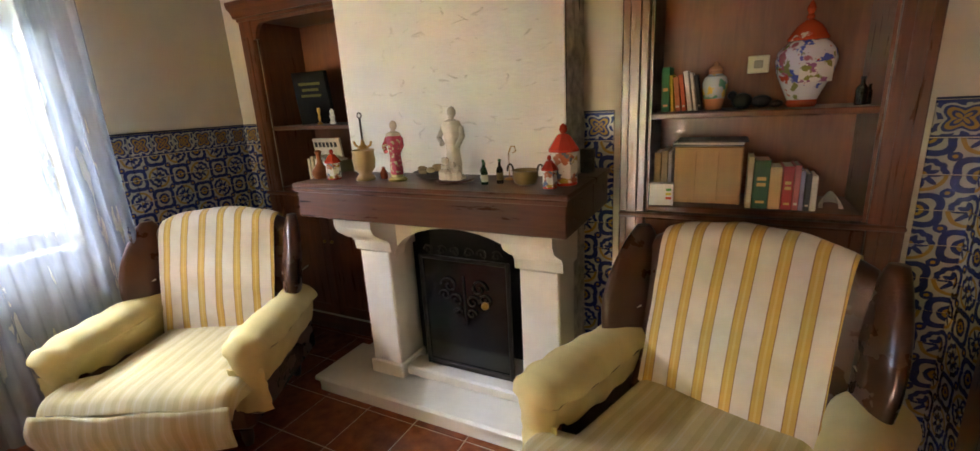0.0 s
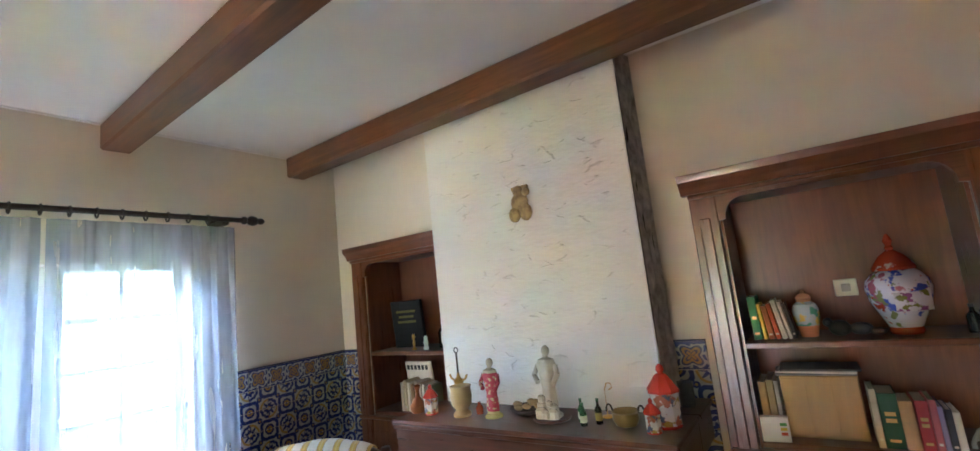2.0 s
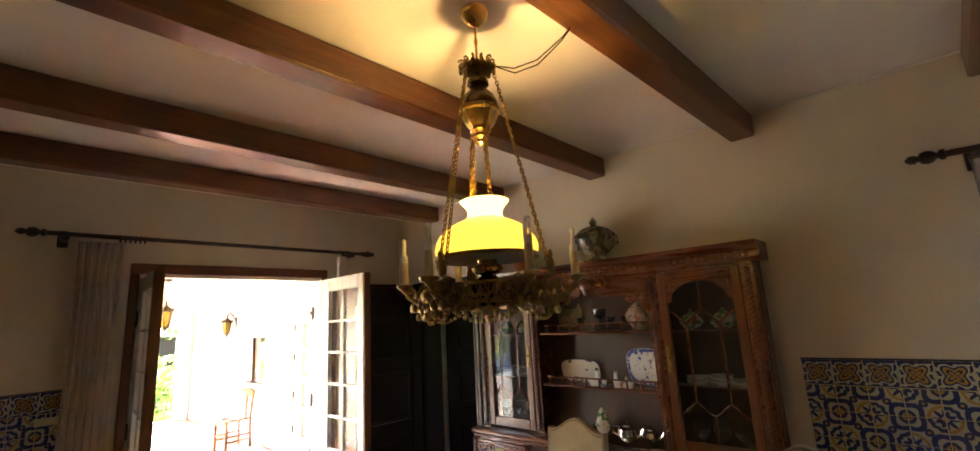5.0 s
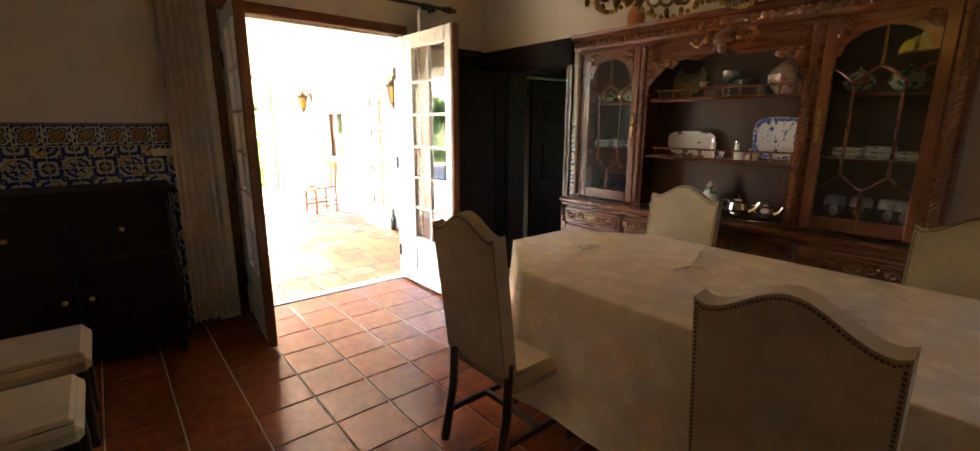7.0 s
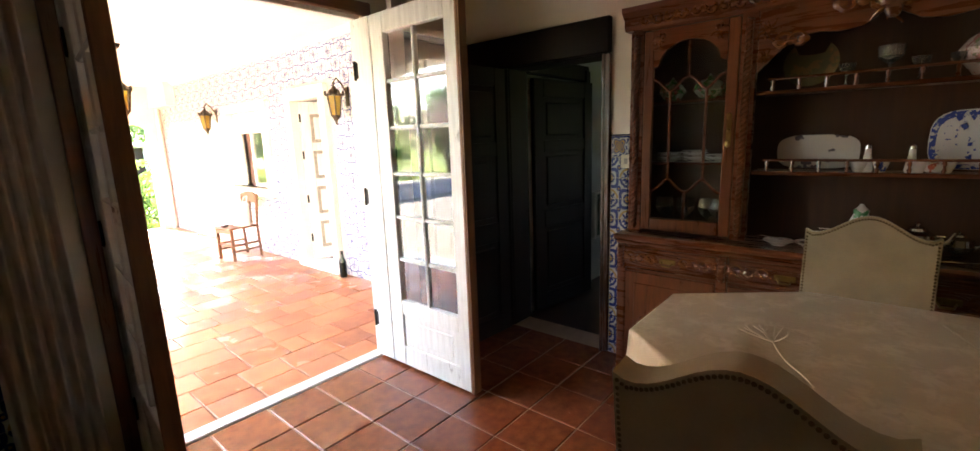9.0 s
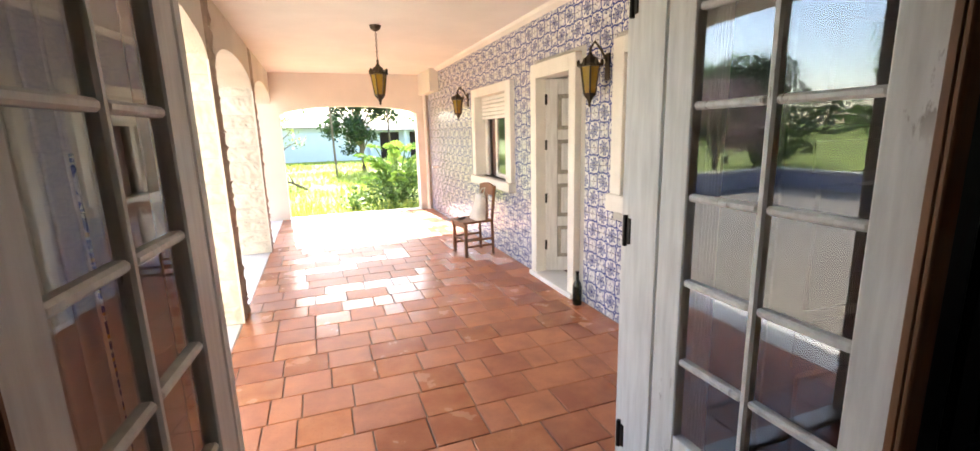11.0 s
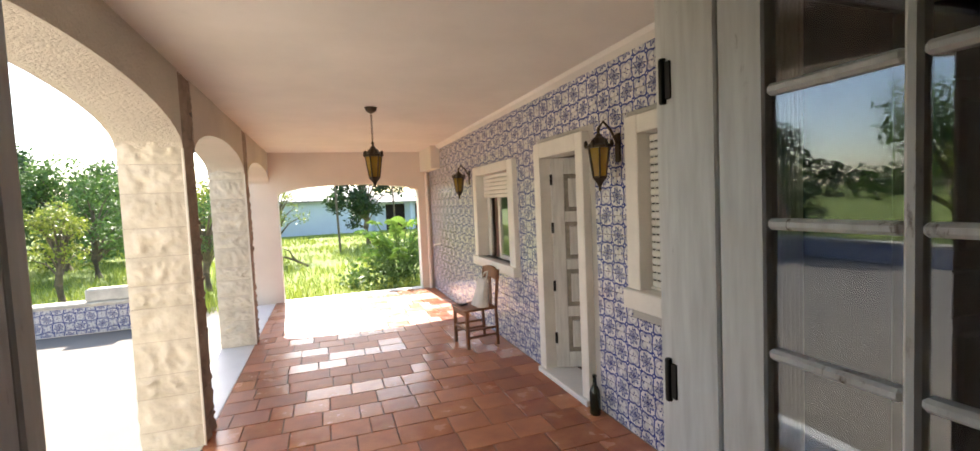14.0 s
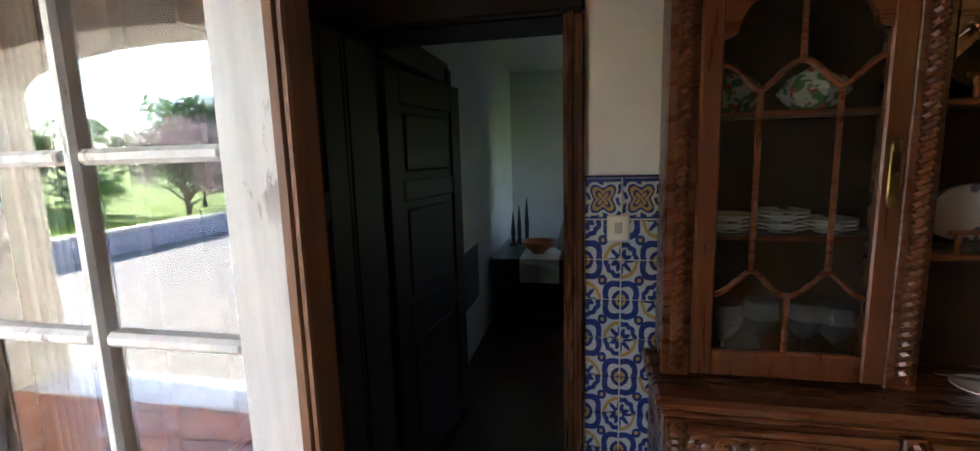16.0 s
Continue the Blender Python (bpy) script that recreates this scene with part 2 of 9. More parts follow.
def peeling(name):
    """Old white paint with blistered patches and grey wood under it."""
    t = Tree(name)
    at = t.coords((3, 3, 1))
    n1, n2 = t.noise(at, 5.5, 6, 0.7), t.noise(t.coords((1, 1, 1)), 1.6, 2)
    bare = t.m("MULTIPLY", t.ramp(n1, 0.6, 0.66), t.ramp(n2, 0.52, 0.62))
    grime = t.noise(t.coords((9, 9, 1)), 4, 4)
    col = t.mix(t.ramp(grime, 0.35, 0.8), (0.72, 0.71, 0.67), (0.54, 0.52, 0.48))
    col = t.mix(bare, col, (0.22, 0.17, 0.13))
    return t.done(col, t.m("MULTIPLY_ADD", bare, 0.4, 0.42), 0.0, t.m("SUBTRACT", t.m("MULTIPLY", grime, 0.3), bare), 0.4, 0.002)


def terracotta(name, lo, hi, glossy=0.35, mottle=9.0, spread=0.55, polish=0.0):
    t = Tree(name)
    at = t.coords()
    rnd = t.n("ObjectInfo", 5)
    isl = t.n("NewGeometry", 8)
    r = t.m("FRACT", t.m("ADD", rnd, isl))
    big, mid = t.noise(t.n("VectorMath", operation="ADD", ins={0: at, 1: t.n("CombineXYZ", ins={0: t.m("MULTIPLY", r, 40)})}), mottle, 5), t.noise(at, 70, 3)
    col = t.mix(t.ramp(t.m("ADD", big, t.m("MULTIPLY", t.m("SUBTRACT", r, 0.5), spread)), 0.25, 0.75), lo, hi)
    col = t.mix(t.m("MULTIPLY", t.ramp(mid, 0.55, 0.75), 0.25), col, scaled(lo, 0.6))
    return t.done(col, t.m("ADD", t.m("MULTIPLY", t.m("GREATER_THAN", t.m("FRACT", t.m("MULTIPLY", r, 7.3)), 0.35), polish), t.m("MULTIPLY_ADD", big, 0.22, glossy - 0.06)), 0.0, t.m("ADD", big, t.m("MULTIPLY", mid, 0.2)), 0.25, 0.003 if polish else 0.0008)


WALL = plaster("cream_wall_paint", (0.7, 0.63, 0.5))
CEIL = plaster("ceiling_paint", (0.82, 0.79, 0.74))
PORCHCEIL = plaster("porch_ceiling_paint", (0.78, 0.74, 0.68))
PORCHWALL = plaster("porch_render", (0.7, 0.65, 0.57), 22.0, 0.5, 0.006)
ROUGHCAST = plaster("roughcast_render", (0.62, 0.57, 0.48), 42.0, 1.0, 0.014, 0.12)
CHIMNEY = trowelled("chimney_render")
STONE = plain("split_limestone", (0.6, 0.55, 0.44), 0.85, vary=0.22, grain=40, blotch=6, strength=0.6, depth=0.006, c2=(0.76, 0.71, 0.6))
STONESIDE = plain("brown_stone_edge", (0.33, 0.26, 0.2), 0.9, vary=0.35, grain=30, blotch=9, strength=0.8, depth=0.01)
MARBLE = plain("pale_limestone", (0.66, 0.62, 0.53), 0.55, vary=0.1, grain=50, blotch=5, strength=0.15)
SILL = plain("white_marble", (0.74, 0.74, 0.72), 0.35, vary=0.08, grain=30, blotch=3, strength=0.1)
BEAM = wood("stained_beam_wood", (0.21, 0.08, 0.028), "x", 0.4, 0.2)
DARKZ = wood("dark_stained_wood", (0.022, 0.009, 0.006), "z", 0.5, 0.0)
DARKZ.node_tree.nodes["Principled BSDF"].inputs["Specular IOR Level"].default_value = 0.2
BROWNX = wood("brown_carved_wood_x", (0.21, 0.066, 0.02), "x", 0.32, 0.35)
BROWNY = wood("brown_carved_wood_y", (0.2, 0.058, 0.018), "y", 0.26, 0.5, 0.5)
BROWNZ = wood("brown_carved_wood_z", (0.22, 0.066, 0.02), "z", 0.28, 0.45, 0.5)
MANTEL = wood("mantel_wood", (0.12, 0.036, 0.013), "x", 0.28, 0.5)
BACKZ = wood("bookcase_back_wood", (0.28, 0.105, 0.043), "z", 0.4, 0.2, 0.65)
# the shade inside the cabinet is put into this darker back colour
CABBACK = wood("cabinet_back_shade_wood", (0.07, 0.028, 0.011), "z", 0.5, 0.0, 0.65)
# polished carvings; their highlights are also put into a lighter base colour
CARVED = wood("lit_polished_carved_wood", (0.28, 0.096, 0.03), "y", 0.24, 0.6)
ROD = wood("rod_wood", (0.035, 0.018, 0.012), "y", 0.4, 0.2)
CHAIRWOOD = wood("chair_wood", (0.06, 0.026, 0.014), "z", 0.35, 0.25)
PALEWOOD = wood("worn_chair_wood", (0.27, 0.1, 0.035), "z", 0.5, 0.0)
PAINT = peeling("peeling_white_paint")
CASING = plain("white_painted_casing", (0.74, 0.71, 0.64), 0.55, vary=0.08, grain=40, blotch=5, strength=0.12)
SHUTTER = plain("white_shutter_plastic", (0.76, 0.73, 0.66), 0.4, vary=0.06, grain=30, strength=0.05)
IRON = plain("black_iron", (0.03, 0.027, 0.024), 0.5, 0.8, vary=0.3, strength=0.3)
LANTERN = plain("bronzed_lantern_metal", (0.05, 0.035, 0.02), 0.5, 0.7, vary=0.4, strength=0.3)
GLASS = glass("window_glass")
CABGLASS = glass("cabinet_glass", (0.93, 0.96, 0.95), 0.0, 0.022)
AMBER = plain("amber_glass", (0.5, 0.3, 0.04), 0.15, vary=0.2, strength=0.2, Transmission_Weight=0.5)
GROUT = plain("dark_grout", (0.2, 0.13, 0.09), 0.9, vary=0.3, grain=50)
ROOMGROUT = plain("pale_grout", (0.5, 0.34, 0.23), 0.85, vary=0.25, grain=50)
TILEGROUT = plain("tile_bed", (0.42, 0.4, 0.36), 0.9, vary=0.15)
PORCHTILE = terracotta("porch_terracotta", (0.29, 0.09, 0.043), (0.5, 0.2, 0.095), 0.2, 5.0, 0.4, 0.22)
ROOMTILE = terracotta("room_glazed_terracotta", (0.14, 0.036, 0.016), (0.3, 0.088, 0.034), 0.17, 16.0, 0.2)
AZROOM = glazed("blue_and_yellow_tile", (0.5, 0.49, 0.43), (0.018, 0.035, 0.16), (0.42, 0.26, 0.05))
AZEDGE = glazed("border_tile", (0.5, 0.49, 0.43), (0.018, 0.035, 0.16), (0.42, 0.25, 0.05), True)
AZPORCH = glazed("blue_and_white_tile", (0.68, 0.67, 0.66), (0.035, 0.055, 0.23))
VOILE = sheer("white_voile")


# ---- shapes ----
class Geo:
    """Collects vertices and faces; each method adds one closed shape."""

    def __init__(self):
        self.v, self.f = [], []

    def add(self, v, f, m=None):
        k = len(self.v)
        self.v += [tuple(m @ Vector(p)) if m else tuple(p) for p in v]
        self.f += [tuple(i + k for i in q) for q in f]
        return self

    def box(self, a, b, c=0.0, m=None):
        (x0, y0, z0), (x1, y1, z1) = [tuple(min(p, q) for p, q in zip(a, b)), tuple(max(p, q) for p, q in zip(a, b))]
        if c <= 0:
            v = [(x, y, z) for z in (z0, z1) for y in (y0, y1) for x in (x0, x1)]
            return self.add(v, [(0, 2, 3, 1), (4, 5, 7, 6), (0, 1, 5, 4), (2, 6, 7, 3), (0, 4, 6, 2), (1, 3, 7, 5)], m)
        c = min(c, (x1 - x0) * 0.49, (y1 - y0) * 0.49, (z1 - z0) * 0.49)
        lo, hi = (x0, y0, z0), (x1, y1, z1)
        v, ids = [], {}
        for sx in (0, 1):
            for sy in (0, 1):
                for sz in (0, 1):
                    s = (sx, sy, sz)
                    for ax in range(3):
                        p = [(hi[i] if s[i] else lo[i]) + (0 if i == ax else (-c if s[i] else c)) for i in range(3)]
                        ids[s, ax] = len(v)
                        v.append(tuple(p))
        f = []
        for ax in range(3):
            o1, o2 = (ax + 1) % 3, (ax + 2) % 3
            for s in (0, 1):
                ring = []
                for a1, a2 in ((0, 0), (1, 0), (1, 1), (0, 1)):
                    k = [0, 0, 0]
                    k[ax], k[o1], k[o2] = s, a1, a2
                    ring.append(ids[tuple(k), ax])
                f.append(tuple(ring if s else ring[::-1]))
            for a1 in (0, 1):
                for a2 in (0, 1):
                    k0, k1 = [0, 0, 0], [0, 0, 0]
                    k0[ax], k1[ax] = 0, 1
                    k0[o1] = k1[o1] = a1
                    k0[o2] = k1[o2] = a2
                    q = (ids[tuple(k0), o1], ids[tuple(k1), o1], ids[tuple(k1), o2], ids[tuple(k0), o2])
                    f.append(q if a1 == a2 else q[::-1])
        for s in [(i, j, k) for i in (0, 1) for j in (0, 1) for k in (0, 1)]:
            q = (ids[s, 0], ids[s, 1], ids[s, 2])
            f.append(q if sum(s) % 2 else q[::-1])
        return self.add(v, f, m)

    def lathe(self, prof, n=20, m=None, wave=0.0, lobes=0):
        v, f = [], []
        for r, z in prof:
            for i in range(n):
                a = 2 * math.pi * i / n
                k = r * (1 + wave * math.cos(lobes * a))
                v.append((k * math.cos(a), k * math.sin(a), z))
        for j in range(len(prof) - 1):
            for i in range(n):
                i2 = (i + 1) % n
                f.append((j * n + i, j * n + i2, (j + 1) * n + i2, (j + 1) * n + i))
        f.append(tuple(range(n))[::-1])
        f.append(tuple(range((len(prof) - 1) * n, len(prof) * n)))
        return self.add(v, f, m)

    def tube(self, pts, r, n=8, m=None, taper=1.0):
        pts = [Vector(p) for p in pts]
        v, f = [], []
        up = Vector((0, 0, 1))
        for k, p in enumerate(pts):
            d = (pts[min(k + 1, len(pts) - 1)] - pts[max(k - 1, 0)]).normalized()
            s = d.cross(up)
            if s.length < 0.05:
                s = d.cross(Vector((1, 0, 0)))
            s.normalize()
            w = s.cross(d)
            rr = r * (1 + (taper - 1) * k / max(1, len(pts) - 1))
            for i in range(n):
                a = 2 * math.pi * i / n
                v.append(p + s * rr * math.cos(a) + w * rr * math.sin(a))
        for j in range(len(pts) - 1):
            for i in range(n):
                i2 = (i + 1) % n
                f.append((j * n + i, j * n + i2, (j + 1) * n + i2, (j + 1) * n + i))
        f.append(tuple(range(n))[::-1])
        f.append(tuple(range((len(pts) - 1) * n, len(pts) * n)))
        return self.add(v, f, m)

    def prism(self, poly, lo, hi, axis="y", m=None):
        """Pulls a 2D outline along an axis: (x, z) along y, (y, z) along x, (x, y) along z."""
        def at(p, h):
            return {"y": (p[0], h, p[1]), "x": (h, p[0], p[1]), "z": (p[0], p[1], h)}[axis]
        n = len(poly)
        v = [at(p, lo) for p in poly] + [at(p, hi) for p in poly]
        f = [tuple(range(n)), tuple(range(n, 2 * n))[::-1]] + [(i, i + n, (i + 1) % n + n, (i + 1) % n) for i in range(n)]
        return self.add(v, f, m)

    def sheet(self, fn, nu, nv, thick=0.0, m=None):
        """A bent sheet fn(u, v), with a back side where thick is given."""
        v = [Vector(fn(i / nu, j / nv)) for j in range(nv + 1) for i in range(nu + 1)]
        w = nu + 1
        f = [(j * w + i, j * w + i + 1, (j + 1) * w + i + 1, (j + 1) * w + i) for j in range(nv) for i in range(nu)]
        if thick:
            back, n = [], len(v)
            for j in range(nv + 1):
                for i in range(w):
                    a = v[j * w + min(i + 1, nu)] - v[j * w + max(i - 1, 0)]
                    b = v[min(j + 1, nv) * w + i] - v[max(j - 1, 0) * w + i]
                    back.append(v[j * w + i] - a.cross(b).normalized() * thick)
            f += [tuple(i + n for i in q)[::-1] for q in f]
            rim = [i for i in range(w)] + [j * w + nu for j in range(1, nv + 1)] + [nv * w + i for i in range(nu - 1, -1, -1)] + [j * w for j in range(nv - 1, 0, -1)]
            f += [(rim[(k + 1) % len(rim)], rim[k], rim[k] + n, rim[(k + 1) % len(rim)] + n) for k in range(len(rim))]
            v = v + back
        return self.add(v, f, m)

    def ball(self, at, r, n=12, squash=(1, 1, 1)):
        prof = [(max(1e-4, math.sin(math.pi * k / n)), -math.cos(math.pi * k / n)) for k in range(n + 1)]
        return self.lathe(prof, n + 4, Matrix.Translation(at) @ Matrix.Diagonal((r * squash[0], r * squash[1], r * squash[2], 1)))

    def mesh(self, name, mat, smooth=0.6, uv=None):
        me = bpy.data.meshes.new(name)
        me.from_pydata(self.v, [], self.f)
        bm = bmesh.new()
        bm.from_mesh(me)
        bmesh.ops.recalc_face_normals(bm, faces=bm.faces)
        for e in bm.edges:
            e.smooth = len(e.link_faces) == 2 and e.calc_face_angle(0) < smooth
        for q in bm.faces:
            q.smooth = smooth > 0
        bm.to_mesh(me)
        bm.free()
        if uv:
            lay = me.uv_layers.new(name="UVMap")
            co = [uv(v.co) for v in me.vertices]
            for lp in me.loops:
                lay.data[lp.index].uv = co[lp.vertex_index]
        me.materials.append(mat)
        return me


def part(name, geo, mat, parent=None, label="", m=None, smooth=0.6, uv=None, **tags):
    ob = new(name, geo.mesh(name, mat, smooth, uv))
    if parent:
        ob.parent = parent
    if m:
        ob.matrix_basis = m
    if label or tags:
        tagged(ob, label, **tags)
    return ob


def thing(name, label, category, m=None, group="", kind=""):
    ob = new(name)
    ob.empty_display_size = 0.1
    if m:
        ob.matrix_basis = m
    return tagged(ob, label, category, group, kind)


def solo(name, geo, mat, label, category, m=None, group="", kind="", **more):
    ob = part(name, geo, mat, None, m=m, **more)
    return tagged(ob, label, category, group, kind)


def setting(name, geo, mat, label="", smooth=0.0):
    return tagged(part(name, geo, mat, smooth=smooth), label, kind="structure")


def arc(cx, cz, rx, rz, a0, a1, n=14):
    return [(cx + rx * math.cos(radians(a0 + (a1 - a0) * k / n)), cz + rz * math.sin(radians(a0 + (a1 - a0) * k / n))) for k in range(n + 1)]


# ---- plan of the place ----
XW, XE, YN, YS, ZC = -3.03, 1.02, 1.46, -6.05, 3.06      # living room
YO, PX, PE, PY, PZ = -6.13, -3.08, -0.2, -14.1, 2.70      # porch: house front, tiled wall, columns, end, ceiling
DL, DR, DTOP = -2.06, -0.565, 2.34                         # french door opening
HA, HB, HTOP = -5.60, -4.83, 2.04                         # hall doorway in the west wall
WA, WB, WZ0, WZ1 = -1.12, 0.34, 0.95, 2.25                # west window


def wall_with_holes(axis, at, back, lo, hi, top, holes, bottom=-0.05):
    """A wall slab of boxes round rectangular holes (a, b, z0, z1)."""
    g = Geo()

    def put(a, b, z0, z1):
        if b - a > 1e-4 and z1 - z0 > 1e-4:
            g.box((at, a, z0), (back, b, z1)) if axis == "x" else g.box((a, at, z0), (b, back, z1))
    edge = lo
    for a, b, z0, z1 in sorted(holes):
        put(edge, a, bottom, top)
        put(a, b, bottom, z0)
        put(a, b, z1, top)
        edge = b
    put(edge, hi, bottom, top)
    return g


wall_west = setting("wall_west", wall_with_holes("x", XW, XW - 0.22, YS - 0.22, YN, 3.3, [(HA, HB, -0.05, HTOP), (WA, WB, WZ0, WZ1)]), WALL, "cream painted wall with a tiled dado and beams meeting it")
NICHE = [(-2.715, -1.855, 0.1, 2.2), (-0.15, 0.71, 0.1, 2.2)]
wall_north = setting("wall_north", wall_with_holes("y", YN, YN + 0.4, XW - 0.22, XE + 0.2, 3.3, NICHE), WALL, "cream painted wall behind the fireplace")
setting("wall_north_back", Geo().box((XW, YN + 0.4, -0.05), (XE, YN + 0.46, 3.3)), WALL, "masonry behind the book niches")
wall_east = setting("wall_east", wall_with_holes("x", XE, XE + 0.2, YS, YN, 3.3, []), WALL, "cream painted wall with a tiled dado")
wall_south = setting("wall_south", wall_with_holes("y", YS, YO, XW, XE + 0.2, 3.3, [(DL, DR, -0.05, DTOP)]), WALL, "cream painted wall round the french door")
ceiling = setting("ceiling", Geo().box((XW - 0.2, YS - 0.2, ZC), (XE + 0.2, YN + 0.4, ZC + 0.15)), CEIL, "pale plaster ceiling between brown beams")
setting("floor", Geo().box((XW - 0.22, YO, -0.12), (XE + 0.2, YN + 0.4, -0.006)), ROOMGROUT, "red glazed terracotta tiles with pale joints")
FLOOR = bpy.data.objects["floor"]
for y, skew in ((1.095, -1.2), (-0.05, -2.0), (-1.17, -2.0), (-2.285, -1.6), (-3.355, 0.0), (-4.42, 0.0), (-5.37, 0.0)):
    tagged(part("ceiling_beam", Geo().box((0.004, -0.075, 2.9), (XE - XW - 0.004, 0.075, ZC - 0.002), 0.012), BEAM, None, m=pose(XW, y, 0, 0, 0, skew)), "brown stained wooden beam under the pale ceiling", "beam", "ceiling beams", "structure")
# plaster edge strip where wall and ceiling meet
setting("trim", Geo().box((XW + 0.002, YS, ZC - 0.012), (XW + 0.014, YN, ZC - 0.002)), CEIL, "thin plaster edge below the ceiling")

# hall behind the west doorway
g = Geo().box((-7.2, -6.0, -0.12), (XW - 0.22, -3.2, -0.008))
setting("floor_hall", g, wood("hall_floor_wood", (0.09, 0.035, 0.02), "x", 0.3, 0.2), "dark polished hall floor")
HALL = plaster("hall_wall_paint", (0.62, 0.62, 0.6))
setting("wall_hall_south", Geo().box((-7.2, -5.80, -0.1), (XW - 0.222, -5.66, 2.8)), HALL, "white hall wall")
setting("wall_hall_end", Geo().box((-7.3, -5.8, -0.1), (-7.2, -3.2, 2.8)), HALL, "white wall at the end of the hall")
setting("wall_hall_north", wall_with_holes("y", -3.3, -3.2, -7.2, XW - 0.222, 2.8, [(-6.3, -5.85, 1.0, 1.9)], -0.1), HALL, "white hall wall")
setting("ceiling_hall", Geo().box((-7.2, -5.8, 2.6), (XW - 0.222, -3.2, 2.7)), CEIL, "white hall ceiling")

# porch
setting("floor_porch", Geo().box((PX - 0.1, PY - 0.3, -0.14), (PE + 0.02, YO + 0.001, -0.008)), GROUT, "terracotta porch floor with worn glaze")
PFLOOR = bpy.data.objects["floor_porch"]
setting("porch_kerb", Geo().box((PE + 0.022, PY - 0.3, -0.14), (0.2, YO, -0.002), 0.006), SILL, "pale stone edging along the porch columns")
PHOLES = [(-11.0, -9.72, 0.95, 2.06), (-8.98, -8.30, -0.02, 2.07), (-7.54, -6.62, 1.04, 2.1)]
porch_wall = setting("wall_porch", wall_with_holes("x", PX - 0.012, PX - 0.28, PY - 0.3, YO, 2.9, PHOLES), TILEGROUT, "house wall covered with blue and white patterned tiles")
setting("wall_rooms_behind", Geo().box((-5.4, PY - 0.3, -0.1), (-5.3, -6.0, 2.9)), HALL, "white wall of the room behind the porch wall")
setting("floor_rooms_behind", Geo().box((-5.3, PY - 0.3, -0.1), (PX - 0.28, -6.0, -0.01)), bpy.data.materials["hall_floor_wood"], "dark floor of the room behind the porch wall")
setting("ceiling_rooms_behind", Geo().box((-5.4, PY - 0.3, 2.75), (PX - 0.28, -6.0, 2.9)), CEIL, "ceiling of the room behind the porch wall")
setting("wall_rooms_side", Geo().box((-5.3, PY - 0.3, -0.1), (PX - 0.28, PY - 0.2, 2.75)), HALL, "end wall of the room behind the porch wall")
setting("ceiling_porch", Geo().box((PX - 0.1, PY - 0.3, PZ), (0.35, YO - 0.001, PZ + 0.2)), PORCHCEIL, "pale porch ceiling")
setting("roof", Geo().box((-6, PY - 0.6, 3.3), (0.4, YO, 3.45)).box((-6, YO, 3.3), (1.5, -2.9, 3.45)).box((-3.45, -2.9, 3.3), (1.5, YN + 1, 3.45)), PORCHWALL, "flat roof slab of the house")
setting("trim_porch", Geo().prism([(PX, PZ), (PX + 0.07, PZ), (PX + 0.05, PZ - 0.03), (PX, PZ - 0.06)], PY, YO - 0.002, "y"), PORCHCEIL, "plaster cove between tiles and porch ceiling")
# outer skin of the south wall, seen from the porch
setting("wall_house_front", wall_with_holes("y", YO, YO - 0.02, PX, XE + 3.0, 3.3, [(DL, DR, -0.05, DTOP)], -0.2), PORCHWALL, "rendered house front round the french door")


def arcade(name, y0, y1, spring, rise, x0=-0.2, x1=0.2):
    """The wall over one arch, between y0 and y1."""
    poly = [(y0, PZ), (y0, spring)] + arc((y0 + y1) / 2, spring, (y1 - y0) / 2, rise, 180, 0, 20)[1:-1] + [(y1, spring), (y1, PZ)]
    return setting(name, Geo().prism(poly, x0, x1, "x"), ROUGHCAST, "rough rendered arch of the porch", 0.5)


COLS = [(-9.16, -8.84), (-11.78, -11.46), (-14.4, -14.1)]
arcade("arch_1", -8.84, YO - 0.022, 2.15, 0.27)
arcade("arch_2", -11.46, -9.16, 2.15, 0.25)
arcade("arch_3", -14.1, -11.78, 2.15, 0.25)


